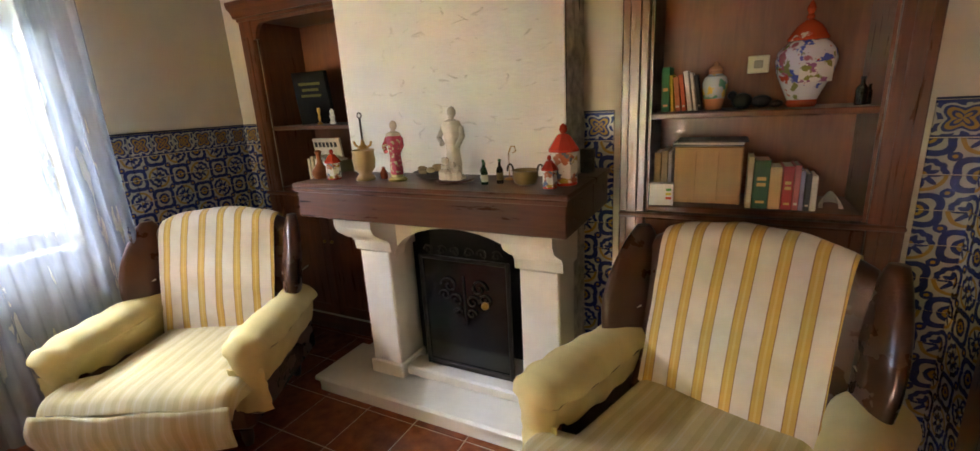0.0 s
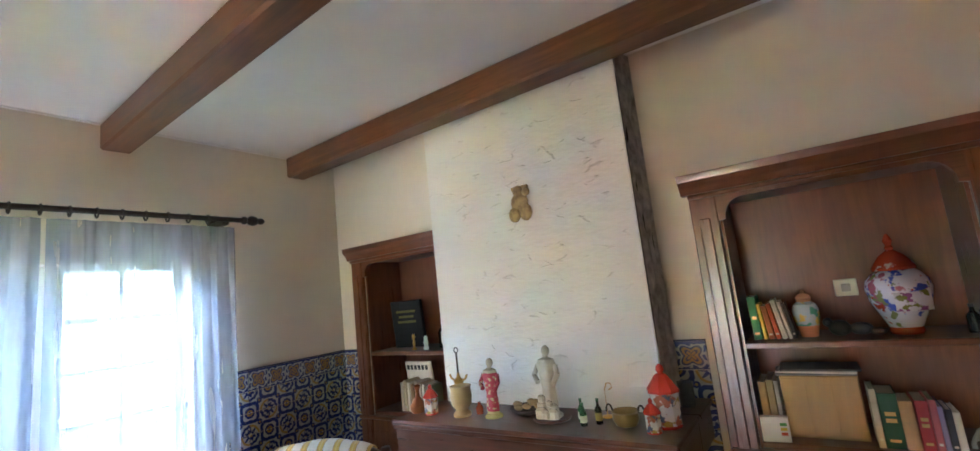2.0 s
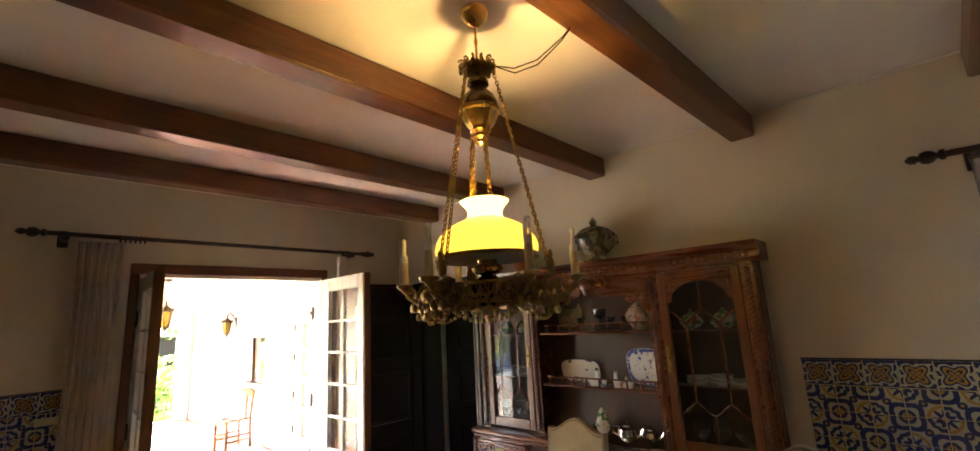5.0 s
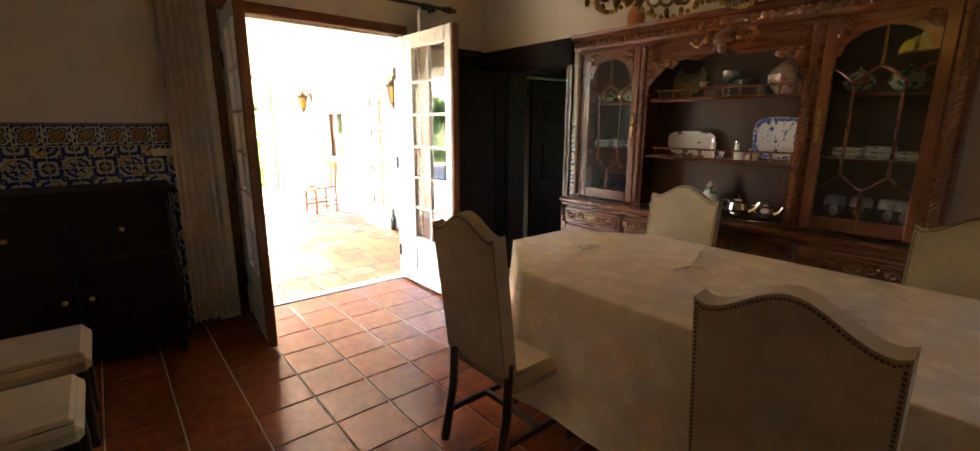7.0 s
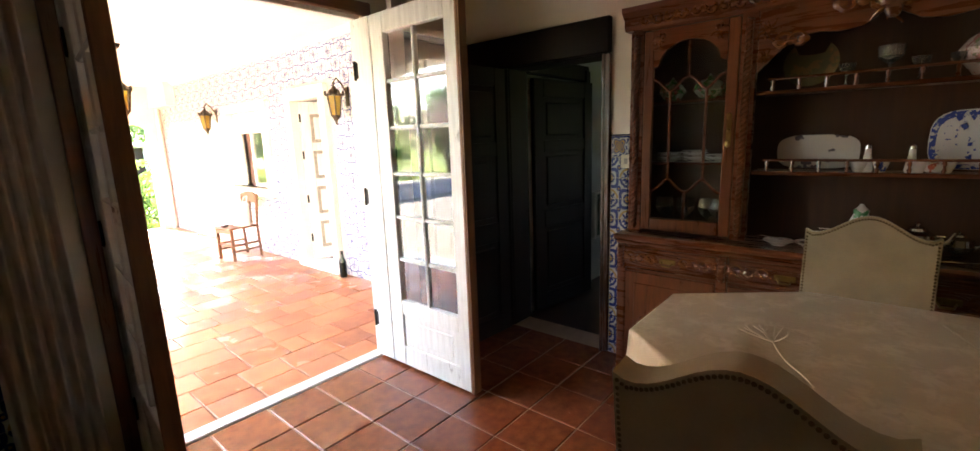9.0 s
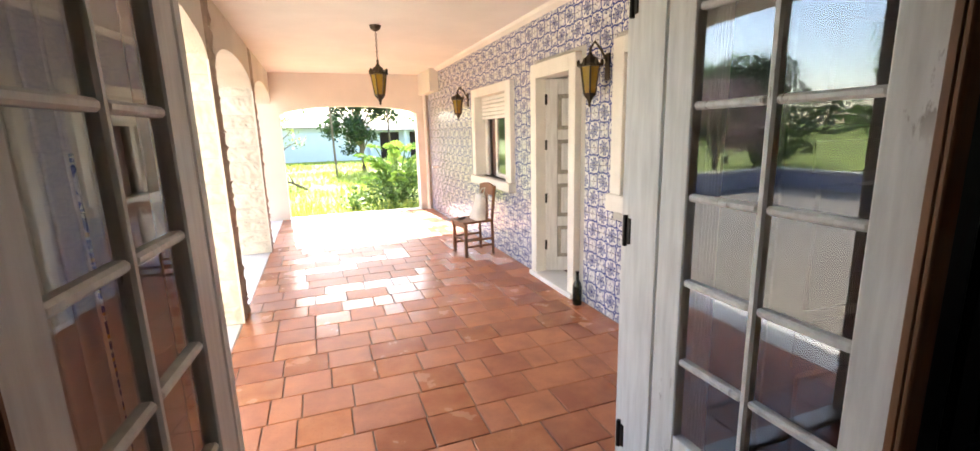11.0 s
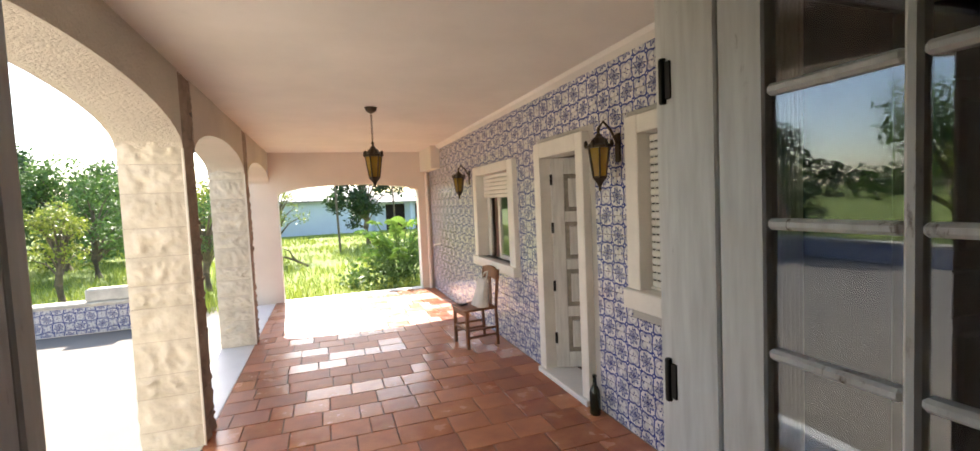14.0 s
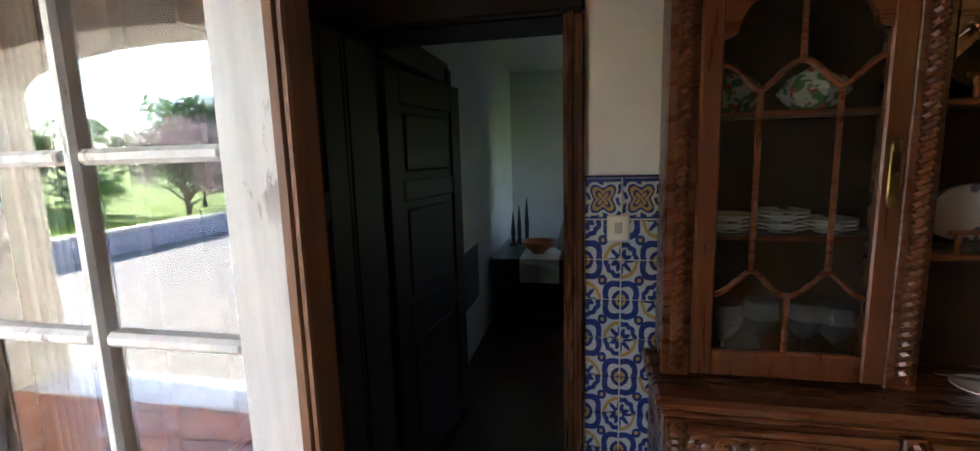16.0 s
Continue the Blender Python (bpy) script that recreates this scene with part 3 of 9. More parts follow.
def column(y0, y1):
    """Porch column of split stone courses with a rough edge on the porch side."""
    c = thing("porch_column", "porch column of split pale limestone blocks", "column", pose(0, (y0 + y1) / 2, 0), "porch columns")
    h = (y1 - y0) / 2
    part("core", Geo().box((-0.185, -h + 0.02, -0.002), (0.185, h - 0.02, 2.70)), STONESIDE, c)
    rnd = random.Random(int(-y0 * 10))
    z = 0.0
    while z < 2.6:
        s = min(rnd.choice((0.16, 0.2, 0.24)), 2.69 - z)
        if 2.69 - z - s < 0.1:
            s = 2.69 - z
        for side in (-1, 1):
            g = Geo()
            def face(u, v):
                e = min(1.0, u / 0.16, (1 - u) / 0.16, v / 0.22, (1 - v) / 0.22)
                q = abs(noise.noise((u * 3.2 + y0 * 3, v * 1.6 + z * 7, side * 3))) + 0.5 * abs(noise.noise((u * 7, v * 3.5 + z * 20, y0)))
                bulge = 0.004 + e * (0.05 * (0.45 - q) + 0.008 * noise.noise((u * 19, v * 11 + z * 9, y0)))
                return (-0.19 + 0.38 * u, side * (h + bulge), z + 0.001 + (s - 0.002) * v)
            g.sheet(face, 26, 14, 0.0)
            part("stone", g, STONE, c, smooth=1.2)
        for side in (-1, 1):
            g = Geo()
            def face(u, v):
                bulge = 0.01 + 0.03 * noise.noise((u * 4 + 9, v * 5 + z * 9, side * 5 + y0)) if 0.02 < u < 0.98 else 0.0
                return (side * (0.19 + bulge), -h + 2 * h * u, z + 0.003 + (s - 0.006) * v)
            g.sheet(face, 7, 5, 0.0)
            # stones on the porch side are a darker brown than the others
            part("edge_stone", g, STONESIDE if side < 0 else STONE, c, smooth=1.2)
        z += s
    for x in (-0.2,):
        part("corner_strip", Geo().box((x - 0.006, h - 0.004, 0), (x + 0.01, h + 0.012, 2.15), 0.003), CASING, c)
    return c


for c in COLS[:2]:
    column(*c)
# end wall of the porch with its low arch
poly = [(PX - 0.3, PZ), (PX - 0.3, -0.15), (-2.86, -0.15), (-2.86, 1.93)] + arc(-1.59, 1.93, 1.27, 0.17, 180, 0, 20)[1:-1] + [(-0.32, 1.93), (-0.32, -0.15), (0.2, -0.15), (0.2, PZ)]
setting("wall_porch_end", Geo().prism(poly, PY - 0.25, PY, "y"), PORCHWALL, "pale rendered end wall of the porch with a low arch", 0.5)
setting("beam_porch_end", Geo().box((PX, PY, 2.3), (PX + 0.16, PY + 1.0, PZ - 0.001)), PORCHWALL, "short rendered beam at the porch end")
setting("sill_porch_end", Geo().box((-2.86, PY - 0.25, -0.14), (-0.32, PY - 0.001, -0.001)), SILL, "pale stone threshold at the porch end")
setting("door_sill", Geo().box((DL, YO - 0.03, -0.03), (DR, YS - 0.01, 0.012), 0.006), SILL, "white marble sill of the french door")

# ---- french door, windows, doors of the setting ----
BLACKIRON = IRON
PALEEDGE = wood("bare_leaf_edge_wood", (0.3, 0.13, 0.05), "z", 0.5, 0.0)


def leaf(h=2.30, cols=2, rows=6, board=0.168):
    """A glazed door leaf in its own plane: hinge at x = 0, bottom z = 0.02, thickness along y."""
    d = thing("french_door_leaf", "open white glazed door leaf with peeling paint", "door", kind="structure")
    z0, z1, a, b, w = 0.485, 2.18, board + 0.125, board + 0.644, board + 0.767
    part("hinge_board", Geo().box((0, -0.024, 0.02), (board, 0.024, h), 0.005), PAINT, d)
    part("stile", Geo().box((board + 0.004, -0.022, 0.02), (a, 0.022, h), 0.005), PAINT, d)
    part("stile", Geo().box((b, -0.022, 0.02), (w - 0.012, 0.022, h), 0.005), PAINT, d)
    part("edge_strip", Geo().box((w - 0.012, -0.03, 0.02), (w, 0.03, h), 0.003).box((w - 0.03, -0.032, 0.02), (w - 0.012, -0.022, h), 0.003), PALEEDGE, d, "bare brown wooden leaf edge")
    for lo, hi in ((0.02, 0.16), (z0 - 0.1, z0), (z1, h)):
        part("rail", Geo().box((a, -0.021, lo), (b, 0.021, hi), 0.004), PAINT, d)
    part("panel", Geo().box((a, -0.008, 0.16), (b, 0.008, z0 - 0.1)), PAINT, d)
    part("panel_field", Geo().box((a + 0.06, -0.014, 0.2), (b - 0.06, 0.014, z0 - 0.14), 0.006), PAINT, d)
    cw, rh = (b - a) / cols, (z1 - z0) / rows
    for k in range(1, cols):
        part("muntin", Geo().box((a + k * cw - 0.013, -0.018, z0), (a + k * cw + 0.013, 0.018, z1), 0.007), PAINT, d)
    for j in range(1, rows):
        for k in range(cols):
            part("muntin", Geo().box((a + k * cw + (0.013 if k else 0), -0.0175, z0 + j * rh - 0.012), (a + (k + 1) * cw - (0 if k == cols - 1 else 0.013), 0.0175, z0 + j * rh + 0.012), 0.007), PAINT, d)
    for j in range(rows):
        for k in range(cols):
            o = part("pane", Geo().box((a + k * cw + 0.002, -0.002, z0 + j * rh + 0.002), (a + (k + 1) * cw - 0.002, 0.002, z0 + (j + 1) * rh - 0.002)), GLASS, d, smooth=0)
            o.visible_shadow = False
    for z in (0.3, 1.17, 1.99):
        part("hinge", Geo().lathe([(0.009, -0.06), (0.011, -0.056), (0.011, 0.056), (0.009, 0.06)], 10, pose(-0.006, -0.026, z)).box((-0.022, -0.028, z - 0.05), (0.024, -0.02, z + 0.05), 0.002), BLACKIRON, d)
    return d


lf = leaf()
lf.matrix_basis = pose(-2.022, -6.06, 0, 0, 0, 90)
l2 = leaf(board=0.05)
l2.matrix_basis = pose(-0.605, -6.06, 0, 0, 0, 85)
part("lock_plate", Geo().box((0.745, 0.022, 0.95), (0.775, 0.03, 1.15), 0.002), BLACKIRON, l2)
fr = thing("french_door_frame", "white painted door frame with flaking paint", "door frame", kind="structure")
for x0, x1 in ((DL, DL + 0.035), (DR - 0.03, DR)):
    part("jamb", Geo().box((x0, YO + 0.0, 0.012), (x1, YS - 0.012, DTOP - 0.03), 0.004), PAINT, fr)
part("head", Geo().box((DL, YO + 0.0, DTOP - 0.03), (DR, YS - 0.012, DTOP), 0.004), PAINT, fr)
part("wood_head", Geo().box((DL - 0.06, YS + 0.001, DTOP - 0.005), (DR + 0.06, YS + 0.035, DTOP + 0.075), 0.006), BROWNX, fr, "brown wooden head trim")
for x0, x1 in ((DL - 0.06, DL), (DR, DR + 0.06)):
    part("wood_casing", Geo().box((x0, YS + 0.001, 0.0), (x1, YS + 0.03, DTOP - 0.006), 0.006), BROWNZ, fr, "brown wooden casing")


def panelled(name, w, h, mat, label, rows=((0.12, 0.62), (0.74, 1.28), (1.4, 1.52), (1.64, 2.0)), t=0.04, cols=1, kind="structure"):
    """A framed door leaf with raised panels; hinge at x = 0."""
    d = thing(name, label, "door", kind=kind)
    s = 0.12
    for x0, x1 in ((0, s), (w - s, w)):
        part("stile", Geo().box((x0, -t / 2, 0.01), (x1, t / 2, h), 0.004), mat, d)
    zs = [0.01] + [z for r in rows for z in r] + [h]
    for a, b in zip(zs[::2], zs[1::2]):
        part("rail", Geo().box((s, -t / 2, a), (w - s, t / 2, b), 0.004), mat, d)
    for a, b in rows:
        g = Geo().box((s, -0.008, a), (w - s, 0.008, b)).box((s + 0.035, -0.017, a + 0.035), (w - s - 0.035, 0.017, b - 0.035), 0.012)
        part("panel", g, mat, d)
    return d


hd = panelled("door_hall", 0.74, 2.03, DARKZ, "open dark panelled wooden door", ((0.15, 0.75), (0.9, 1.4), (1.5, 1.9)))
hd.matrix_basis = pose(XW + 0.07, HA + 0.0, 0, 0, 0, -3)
part("handle", Geo().tube([(0.68, -0.02, 1.02), (0.68, -0.06, 1.02), (0.58, -0.065, 1.02)], 0.009), LANTERN, hd)
hf = thing("hall_door_frame", "wide dark wooden casing round the hall doorway", "door frame", kind="structure")
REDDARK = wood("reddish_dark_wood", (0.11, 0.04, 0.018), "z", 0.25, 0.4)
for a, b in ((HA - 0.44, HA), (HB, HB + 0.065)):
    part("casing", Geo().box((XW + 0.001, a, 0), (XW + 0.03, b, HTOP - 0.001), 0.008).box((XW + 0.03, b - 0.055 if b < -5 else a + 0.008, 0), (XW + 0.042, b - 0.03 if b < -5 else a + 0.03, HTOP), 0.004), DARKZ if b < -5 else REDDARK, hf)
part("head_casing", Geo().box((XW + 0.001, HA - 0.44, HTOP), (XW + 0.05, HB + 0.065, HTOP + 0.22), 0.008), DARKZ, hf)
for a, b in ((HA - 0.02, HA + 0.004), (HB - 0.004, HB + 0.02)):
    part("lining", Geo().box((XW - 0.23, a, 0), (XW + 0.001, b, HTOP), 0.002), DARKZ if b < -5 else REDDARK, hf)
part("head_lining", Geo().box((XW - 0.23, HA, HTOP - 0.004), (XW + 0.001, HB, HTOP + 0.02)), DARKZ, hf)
# dark boarding between the french door and the hall doorway
bd = thing("wall_boarding", "dark panelled boarding beside the open hall door", "panelling", kind="structure")
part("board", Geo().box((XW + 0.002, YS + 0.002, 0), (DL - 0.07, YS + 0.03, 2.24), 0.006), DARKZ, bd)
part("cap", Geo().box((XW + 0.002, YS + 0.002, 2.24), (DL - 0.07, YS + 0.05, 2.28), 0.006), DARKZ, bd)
# second dark door and frame in the hall
h2 = panelled("door_hall_inner", 0.8, 2.0, DARKZ, "dark panelled door standing ajar in the hall", ((0.15, 0.75), (0.9, 1.4), (1.5, 1.85)))
h2.matrix_basis = pose(-3.36, -5.62, 0, 0, 0, 172)
hf2 = thing("hall_inner_frame", "dark wooden door frame in the hall", "door frame", kind="structure")
part("post", Geo().box((-4.25, -5.66, 0), (-4.17, -5.56, 2.12), 0.006), DARKZ, hf2)
part("head", Geo().box((-4.25, -5.66, 2.03), (-3.28, -5.575, 2.16), 0.006), DARKZ, hf2)
# wall heater, table and what stands on it
he = thing("wall_heater", "flat grey-green wall heater on the white hall wall", "heater", pose(-4.75, -5.66, 0.7))
HEAT = plain("heater_enamel", (0.05, 0.07, 0.05), 0.4, vary=0.15)
part("casing", Geo().box((-0.28, 0.0, -0.25), (0.28, 0.05, 0.25), 0.01), CASING, he)
part("front", Geo().box((-0.25, 0.05, -0.22), (0.25, 0.058, 0.22), 0.006), HEAT, he)
for k in range(6):
    part("slot", Geo().box((-0.22, 0.058, 0.1 + k * 0.018), (0.22, 0.061, 0.108 + k * 0.018)), IRON, he)
BLACK = plain("black_lacquer", (0.012, 0.012, 0.014), 0.3, vary=0.3)
tb = thing("hall_table", "low black lacquered chest table at the hall end", "table", pose(-6.1, -5.2, 0))
part("body", Geo().box((-0.5, -0.4, 0.06), (0.5, 0.4, 0.62), 0.01), BLACK, tb)
part("top", Geo().box((-0.53, -0.43, 0.62), (0.53, 0.43, 0.66), 0.008), BLACK, tb)
for x in (-0.45, 0.45):
    for y in (-0.35, 0.35):
        part("foot", Geo().box((x - 0.03, y - 0.03, 0), (x + 0.03, y + 0.03, 0.06), 0.004), BLACK, tb)
WHITECLOTH = plain("white_runner_cloth", (0.7, 0.7, 0.68), 0.95, vary=0.1, grain=200, strength=0.4)
g = Geo().sheet(lambda u, v: (-6.1 + 0.54 * min(u / 0.6, 1.0) + (0.012 + 0.004 * math.sin(v * 20) if u > 0.6 else 0), -5.35 + 0.36 * v, 0.664 - max(0, (u - 0.6) / 0.4) * 0.22), 20, 8, 0.002)
solo("table_runner", g, WHITECLOTH, "white lace runner hanging over the black table", "cloth")
CLAY = plain("orange_ceramic", (0.5, 0.16, 0.05), 0.35, vary=0.2)
solo("fruit_bowl", Geo().lathe([(0.06, 0), (0.07, 0.02), (0.14, 0.07), (0.17, 0.12), (0.15, 0.12), (0.1, 0.05), (0.001, 0.04)], 20, pose(-5.85, -5.2, 0.664)), CLAY, "orange ceramic bowl on the black table", "bowl")
BLUEW = plain("pale_blue_cloth", (0.4, 0.5, 0.62), 0.9, vary=0.15)
solo("pointed_napkin", Geo().lathe([(0.09, 0), (0.085, 0.05), (0.05, 0.2), (0.012, 0.36), (0.004, 0.4)], 12, pose(-6.05, -4.95, 0.664), 0.08, 5), BLUEW, "pale blue pointed folded cloth on the hall table", "napkin")
for k, (x, y, h) in enumerate(((-6.3, -5.45, 0.42), (-6.4, -5.38, 0.5), (-6.2, -5.5, 0.36))):
    solo("slim_figure", Geo().lathe([(0.05, 0), (0.05, 0.015), (0.02, 0.04), (0.026, h * 0.4), (0.016, h * 0.7), (0.004, h)], 10, pose(x, y, 0.664)), BLACK, "slim dark pointed ornament on the hall table", "ornament", group="slim ornaments")

# west window behind the curtains
w1 = thing("window_1", "white casement window with glazing bars behind voile curtains", "window", kind="structure")
part("sill", Geo().box((XW - 0.26, WA - 0.04, WZ0 - 0.04), (XW + 0.03, WB + 0.04, WZ0 - 0.001), 0.006), SILL, w1)
xw = XW - 0.14
for y0, y1 in ((WA, WA + 0.06), (WB - 0.06, WB), (-0.52, -0.385), (-0.375, -0.24)):
    part("stile", Geo().box((xw - 0.03, y0, WZ0), (xw + 0.03, y1, WZ1), 0.005), CASING, w1)
for z0, z1 in ((WZ0, WZ0 + 0.09), (WZ1 - 0.03, WZ1)):
    for a, b in ((WA + 0.06, -0.52), (-0.24, WB - 0.06)):
        part("rail", Geo().box((xw - 0.029, a, z0), (xw + 0.029, b, z1), 0.005), CASING, w1)
part("meeting_strip", Geo().box((xw + 0.03, -0.41, WZ0), (xw + 0.042, -0.35, WZ1), 0.004), CASING, w1)
part("lock_bar", Geo().lathe([(0.007, 1.0), (0.007, 2.16)], 8, pose(xw + 0.052, -0.38, 0)).box((xw + 0.045, -0.4, 1.5), (xw + 0.06, -0.36, 1.66), 0.004), IRON, w1, "dark iron espagnolette bar")
for a, b in ((WA + 0.06, -0.52), (-0.24, WB - 0.06)):
    y = (a + b) / 2
    part("bar", Geo().box((xw - 0.014, y - 0.013, WZ0 + 0.09), (xw + 0.014, y + 0.013, WZ1 - 0.03), 0.004), CASING, w1)
    for k in range(1, 5):
        z = WZ1 - 0.03 - 0.275 * k
        part("bar", Geo().box((xw - 0.013, a, z - 0.012), (xw + 0.013, b, z + 0.012), 0.004), CASING, w1)
    o = part("pane", Geo().box((xw - 0.002, a, WZ0 + 0.09), (xw + 0.002, b, WZ1 - 0.03)), GLASS, w1, smooth=0)
    o.visible_shadow = False
GREYBLOCK = plain("grey_block", (0.11, 0.11, 0.115), 0.9, vary=0.4, grain=20, blotch=6, strength=0.6, depth=0.008)
# garden wall of grey blocks outside the west window
gw = thing("garden_wall", "grey rough block wall in the side garden", "wall", kind="structure")
part("wall_body", Geo().box((-6.4, -2.9, -0.25), (-6.15, 6.0, 2.55), 0.01), GREYBLOCK, gw)
part("coping", Geo().box((-6.46, -2.9, 2.55), (-6.1, 6.05, 2.62), 0.015), GREYBLOCK, gw)
rb = random.Random(5)
for j in range(11):
    y = -2.85 + (0.2 if j % 2 else 0.0)
    while y < 3.2:
        part("block", Geo().box((-6.152, y, 0.02 + 0.225 * j), (-6.13 - 0.012 * rb.random(), y + 0.42, 0.235 + 0.225 * j), 0.012), GREYBLOCK, gw)
        y += 0.435


def rod(name, length, m, label):
    """Turned curtain pole along x with finials, brackets and rings."""
    r = thing(name, label, "curtain rod", m)
    part("pole", Geo().lathe([(0.016, 0), (0.016, length)], 14, pose(0, 0, 0, 0, 90, 0)), ROD, r)
    fin = [(0.016, 0), (0.026, 0.005), (0.026, 0.02), (0.014, 0.03), (0.03, 0.05), (0.034, 0.07), (0.028, 0.09), (0.014, 0.1), (0.022, 0.115), (0.02, 0.135), (0.006, 0.15)]
    part("finial", Geo().lathe(fin, 14, pose(length, 0, 0, 0, 90, 0)), ROD, r)
    part("finial", Geo().lathe(fin, 14, pose(0, 0, 0, 0, -90, 0)), ROD, r)
    for x in (0.1, length - 0.1):
        part("bracket", Geo().box((x - 0.02, 0.0, -0.035), (x + 0.02, 0.2, 0.0), 0.006).box((x - 0.03, 0.17, -0.07), (x + 0.03, 0.2, 0.05), 0.006), ROD, r)
    return r


def ring_on(r, x):
    g = Geo()
    g.tube([(x, 0.026 * math.cos(a), -0.008 + 0.026 * math.sin(a)) for a in [k * math.pi / 8 for k in range(17)]], 0.005, 6)
    return part("ring", g, ROD, r)


rw = rod("curtain_rod", 1.96, pose(-2.82, -1.40, 2.50, 0, 0, 90), "dark turned wooden curtain rod with finials over the window")
for k in range(16):
    ring_on(rw, 0.13 + k * 0.108)


def curtain(name, w, h, folds, amp, label, m, seed=0, gather=1.0):
    """A hanging voile panel along x with soft folds; gather < 1 pulls the hem together."""
    def f(u, v):
        k = 1 - (1 - gather) * v
        ph = folds * 2 * math.pi * u + 0.8 * math.sin(3 * v + seed) + seed
        a = amp * (0.35 + 0.65 * min(1, v * 3)) * (1 + 0.35 * math.sin(7 * u + seed))
        return ((u - 0.5) * w * k + 0.008 * math.sin(ph * 2 + 4 * v), a * math.sin(ph) + 0.4 * a * math.sin(ph * 0.53 + 2 * v), -h * v)
    g = Geo().sheet(f, int(folds * 10), 14)
    return solo(name, g, VOILE, label, "curtain", m, smooth=3.2)


curtain("curtain", 0.93, 2.38, 9, 0.022, "white voile curtain panel hanging to the floor", pose(-2.84, -0.87, 2.455, 0, 0, 90), 0.3)
curtain("curtain", 0.90, 2.38, 9, 0.022, "white voile curtain panel hanging to the floor", pose(-2.84, 0.08, 2.455, 0, 0, 90), 1.7)
rs = rod("curtain_rod", 2.42, pose(0.0, -5.86, 2.58, 0, 0, 180), "dark turned wooden curtain rod with finials over the french door")
for k in range(6):
    ring_on(rs, 0.4 + 0.03 * k)
for k in range(3):
    ring_on(rs, 2.2 + 0.03 * k)
CREAMCLOTH = plain("cream_curtain_cloth", (0.6, 0.54, 0.46), 0.95, vary=0.12, grain=180, strength=0.3)
for x, w, s in ((-0.3, 0.26, 0.5), (-2.2, 0.09, 2.0)):
    def f(u, v, w=w, s=s):
        ph = 6 * 2 * math.pi * u + s + 0.5 * math.sin(3 * v)
        return ((u - 0.5) * w * (1 - 0.04 * math.sin(5 * v)), 0.03 * math.sin(ph), -2.45 * v)
    solo("door_curtain", Geo().sheet(f, 60, 12), CREAMCLOTH, "cream curtain gathered at the side of the french door", "curtain", pose(x, -5.88, 2.54), smooth=3.2)


# porch openings
def casing(name, y0, y1, z0, z1, oy0, oy1, oz0, oz1, label, sill=True):
    """White surround of an opening in the tiled porch wall."""
    c = thing(name, label, "window" if sill else "door frame", kind="structure")
    xf, xb = PX + 0.055, PX - 0.14
    for a, b in ((y0, oy0), (oy1, y1)):
        part("side_casing", Geo().box((xb, a, z0 if sill else 0), (xf, b, z1), 0.006), CASING, c)
    part("head_casing", Geo().box((xb, oy0, oz1), (xf, oy1, z1), 0.006), CASING, c)
    if sill:
        part("sill", Geo().box((xb, y0 - 0.01, z0 - 0.002), (xf + 0.035, y1 + 0.01, oz0), 0.008), CASING, c)
    else:
        part("threshold", Geo().box((xb - 0.1, y0, 0), (xf + 0.03, y1, oz0 + 0.05), 0.006), SILL, c)
    return c


p1 = casing("window_2", -11.05, -9.64, 0.84, 2.13, -10.92, -9.80, 0.95, 2.02, "white window surround with a half lowered shutter")
for k in range(6):
    part("shutter_slat", Geo().box((PX - 0.075, -10.92, 1.72 + k * 0.05), (PX - 0.055, -9.80, 1.766 + k * 0.05), 0.008), SHUTTER, p1)
DARKRED = wood("dark_red_frame_wood", (0.12, 0.03, 0.02), "z", 0.4)
part("inner_frame", Geo().box((PX - 0.14, -10.92, 0.95), (PX - 0.1, -10.83, 1.75), 0.004), CASING, p1)
part("inner_frame", Geo().box((PX - 0.15, -10.66, 0.95), (PX - 0.11, -10.56, 1.75), 0.004), DARKRED, p1, "dark red wooden frame post")
for y in (-10.5, -10.12, -9.86):
    part("sash", Geo().box((PX - 0.13, y, 0.99), (PX - 0.09, y + 0.055, 1.75), 0.004), CASING, p1)
part("sash", Geo().box((PX - 0.13, -10.5, 0.95), (PX - 0.09, -9.80, 1.0), 0.004), CASING, p1)
o = part("pane", Geo().box((PX - 0.112, -10.45, 1.0), (PX - 0.108, -9.86, 1.75)), GLASS, p1, smooth=0)
p2 = casing("window_3", -7.66, -6.5, 0.93, 2.2, -7.53, -6.63, 1.06, 2.08, "white window surround with a closed roller shutter")
for k in range(20):
    z = 1.075 + k * 0.05
    part("shutter_slat", Geo().box((PX - 0.06, -7.53, z), (PX - 0.04, -6.63, z + 0.046), 0.009), SHUTTER, p2)
part("bottom_bar", Geo().box((PX - 0.065, -7.53, 1.06), (PX - 0.03, -6.63, 1.078), 0.004), SHUTTER, p2)
part("latch", Geo().lathe([(0.006, 0), (0.006, 0.03)], 8, pose(PX - 0.04, -7.3, 1.12, 0, 90, 0)), plain("brass", (0.5, 0.33, 0.1), 0.35, 0.9), p2)
SLOT = Geo()
for k in range(1, 20):
    z = 1.073 + k * 0.05
    for q in range(22):
        y = -7.51 + q * 0.04
        SLOT.box((PX - 0.042, y, z - 0.003), (PX - 0.0385, y + 0.022, z + 0.003))
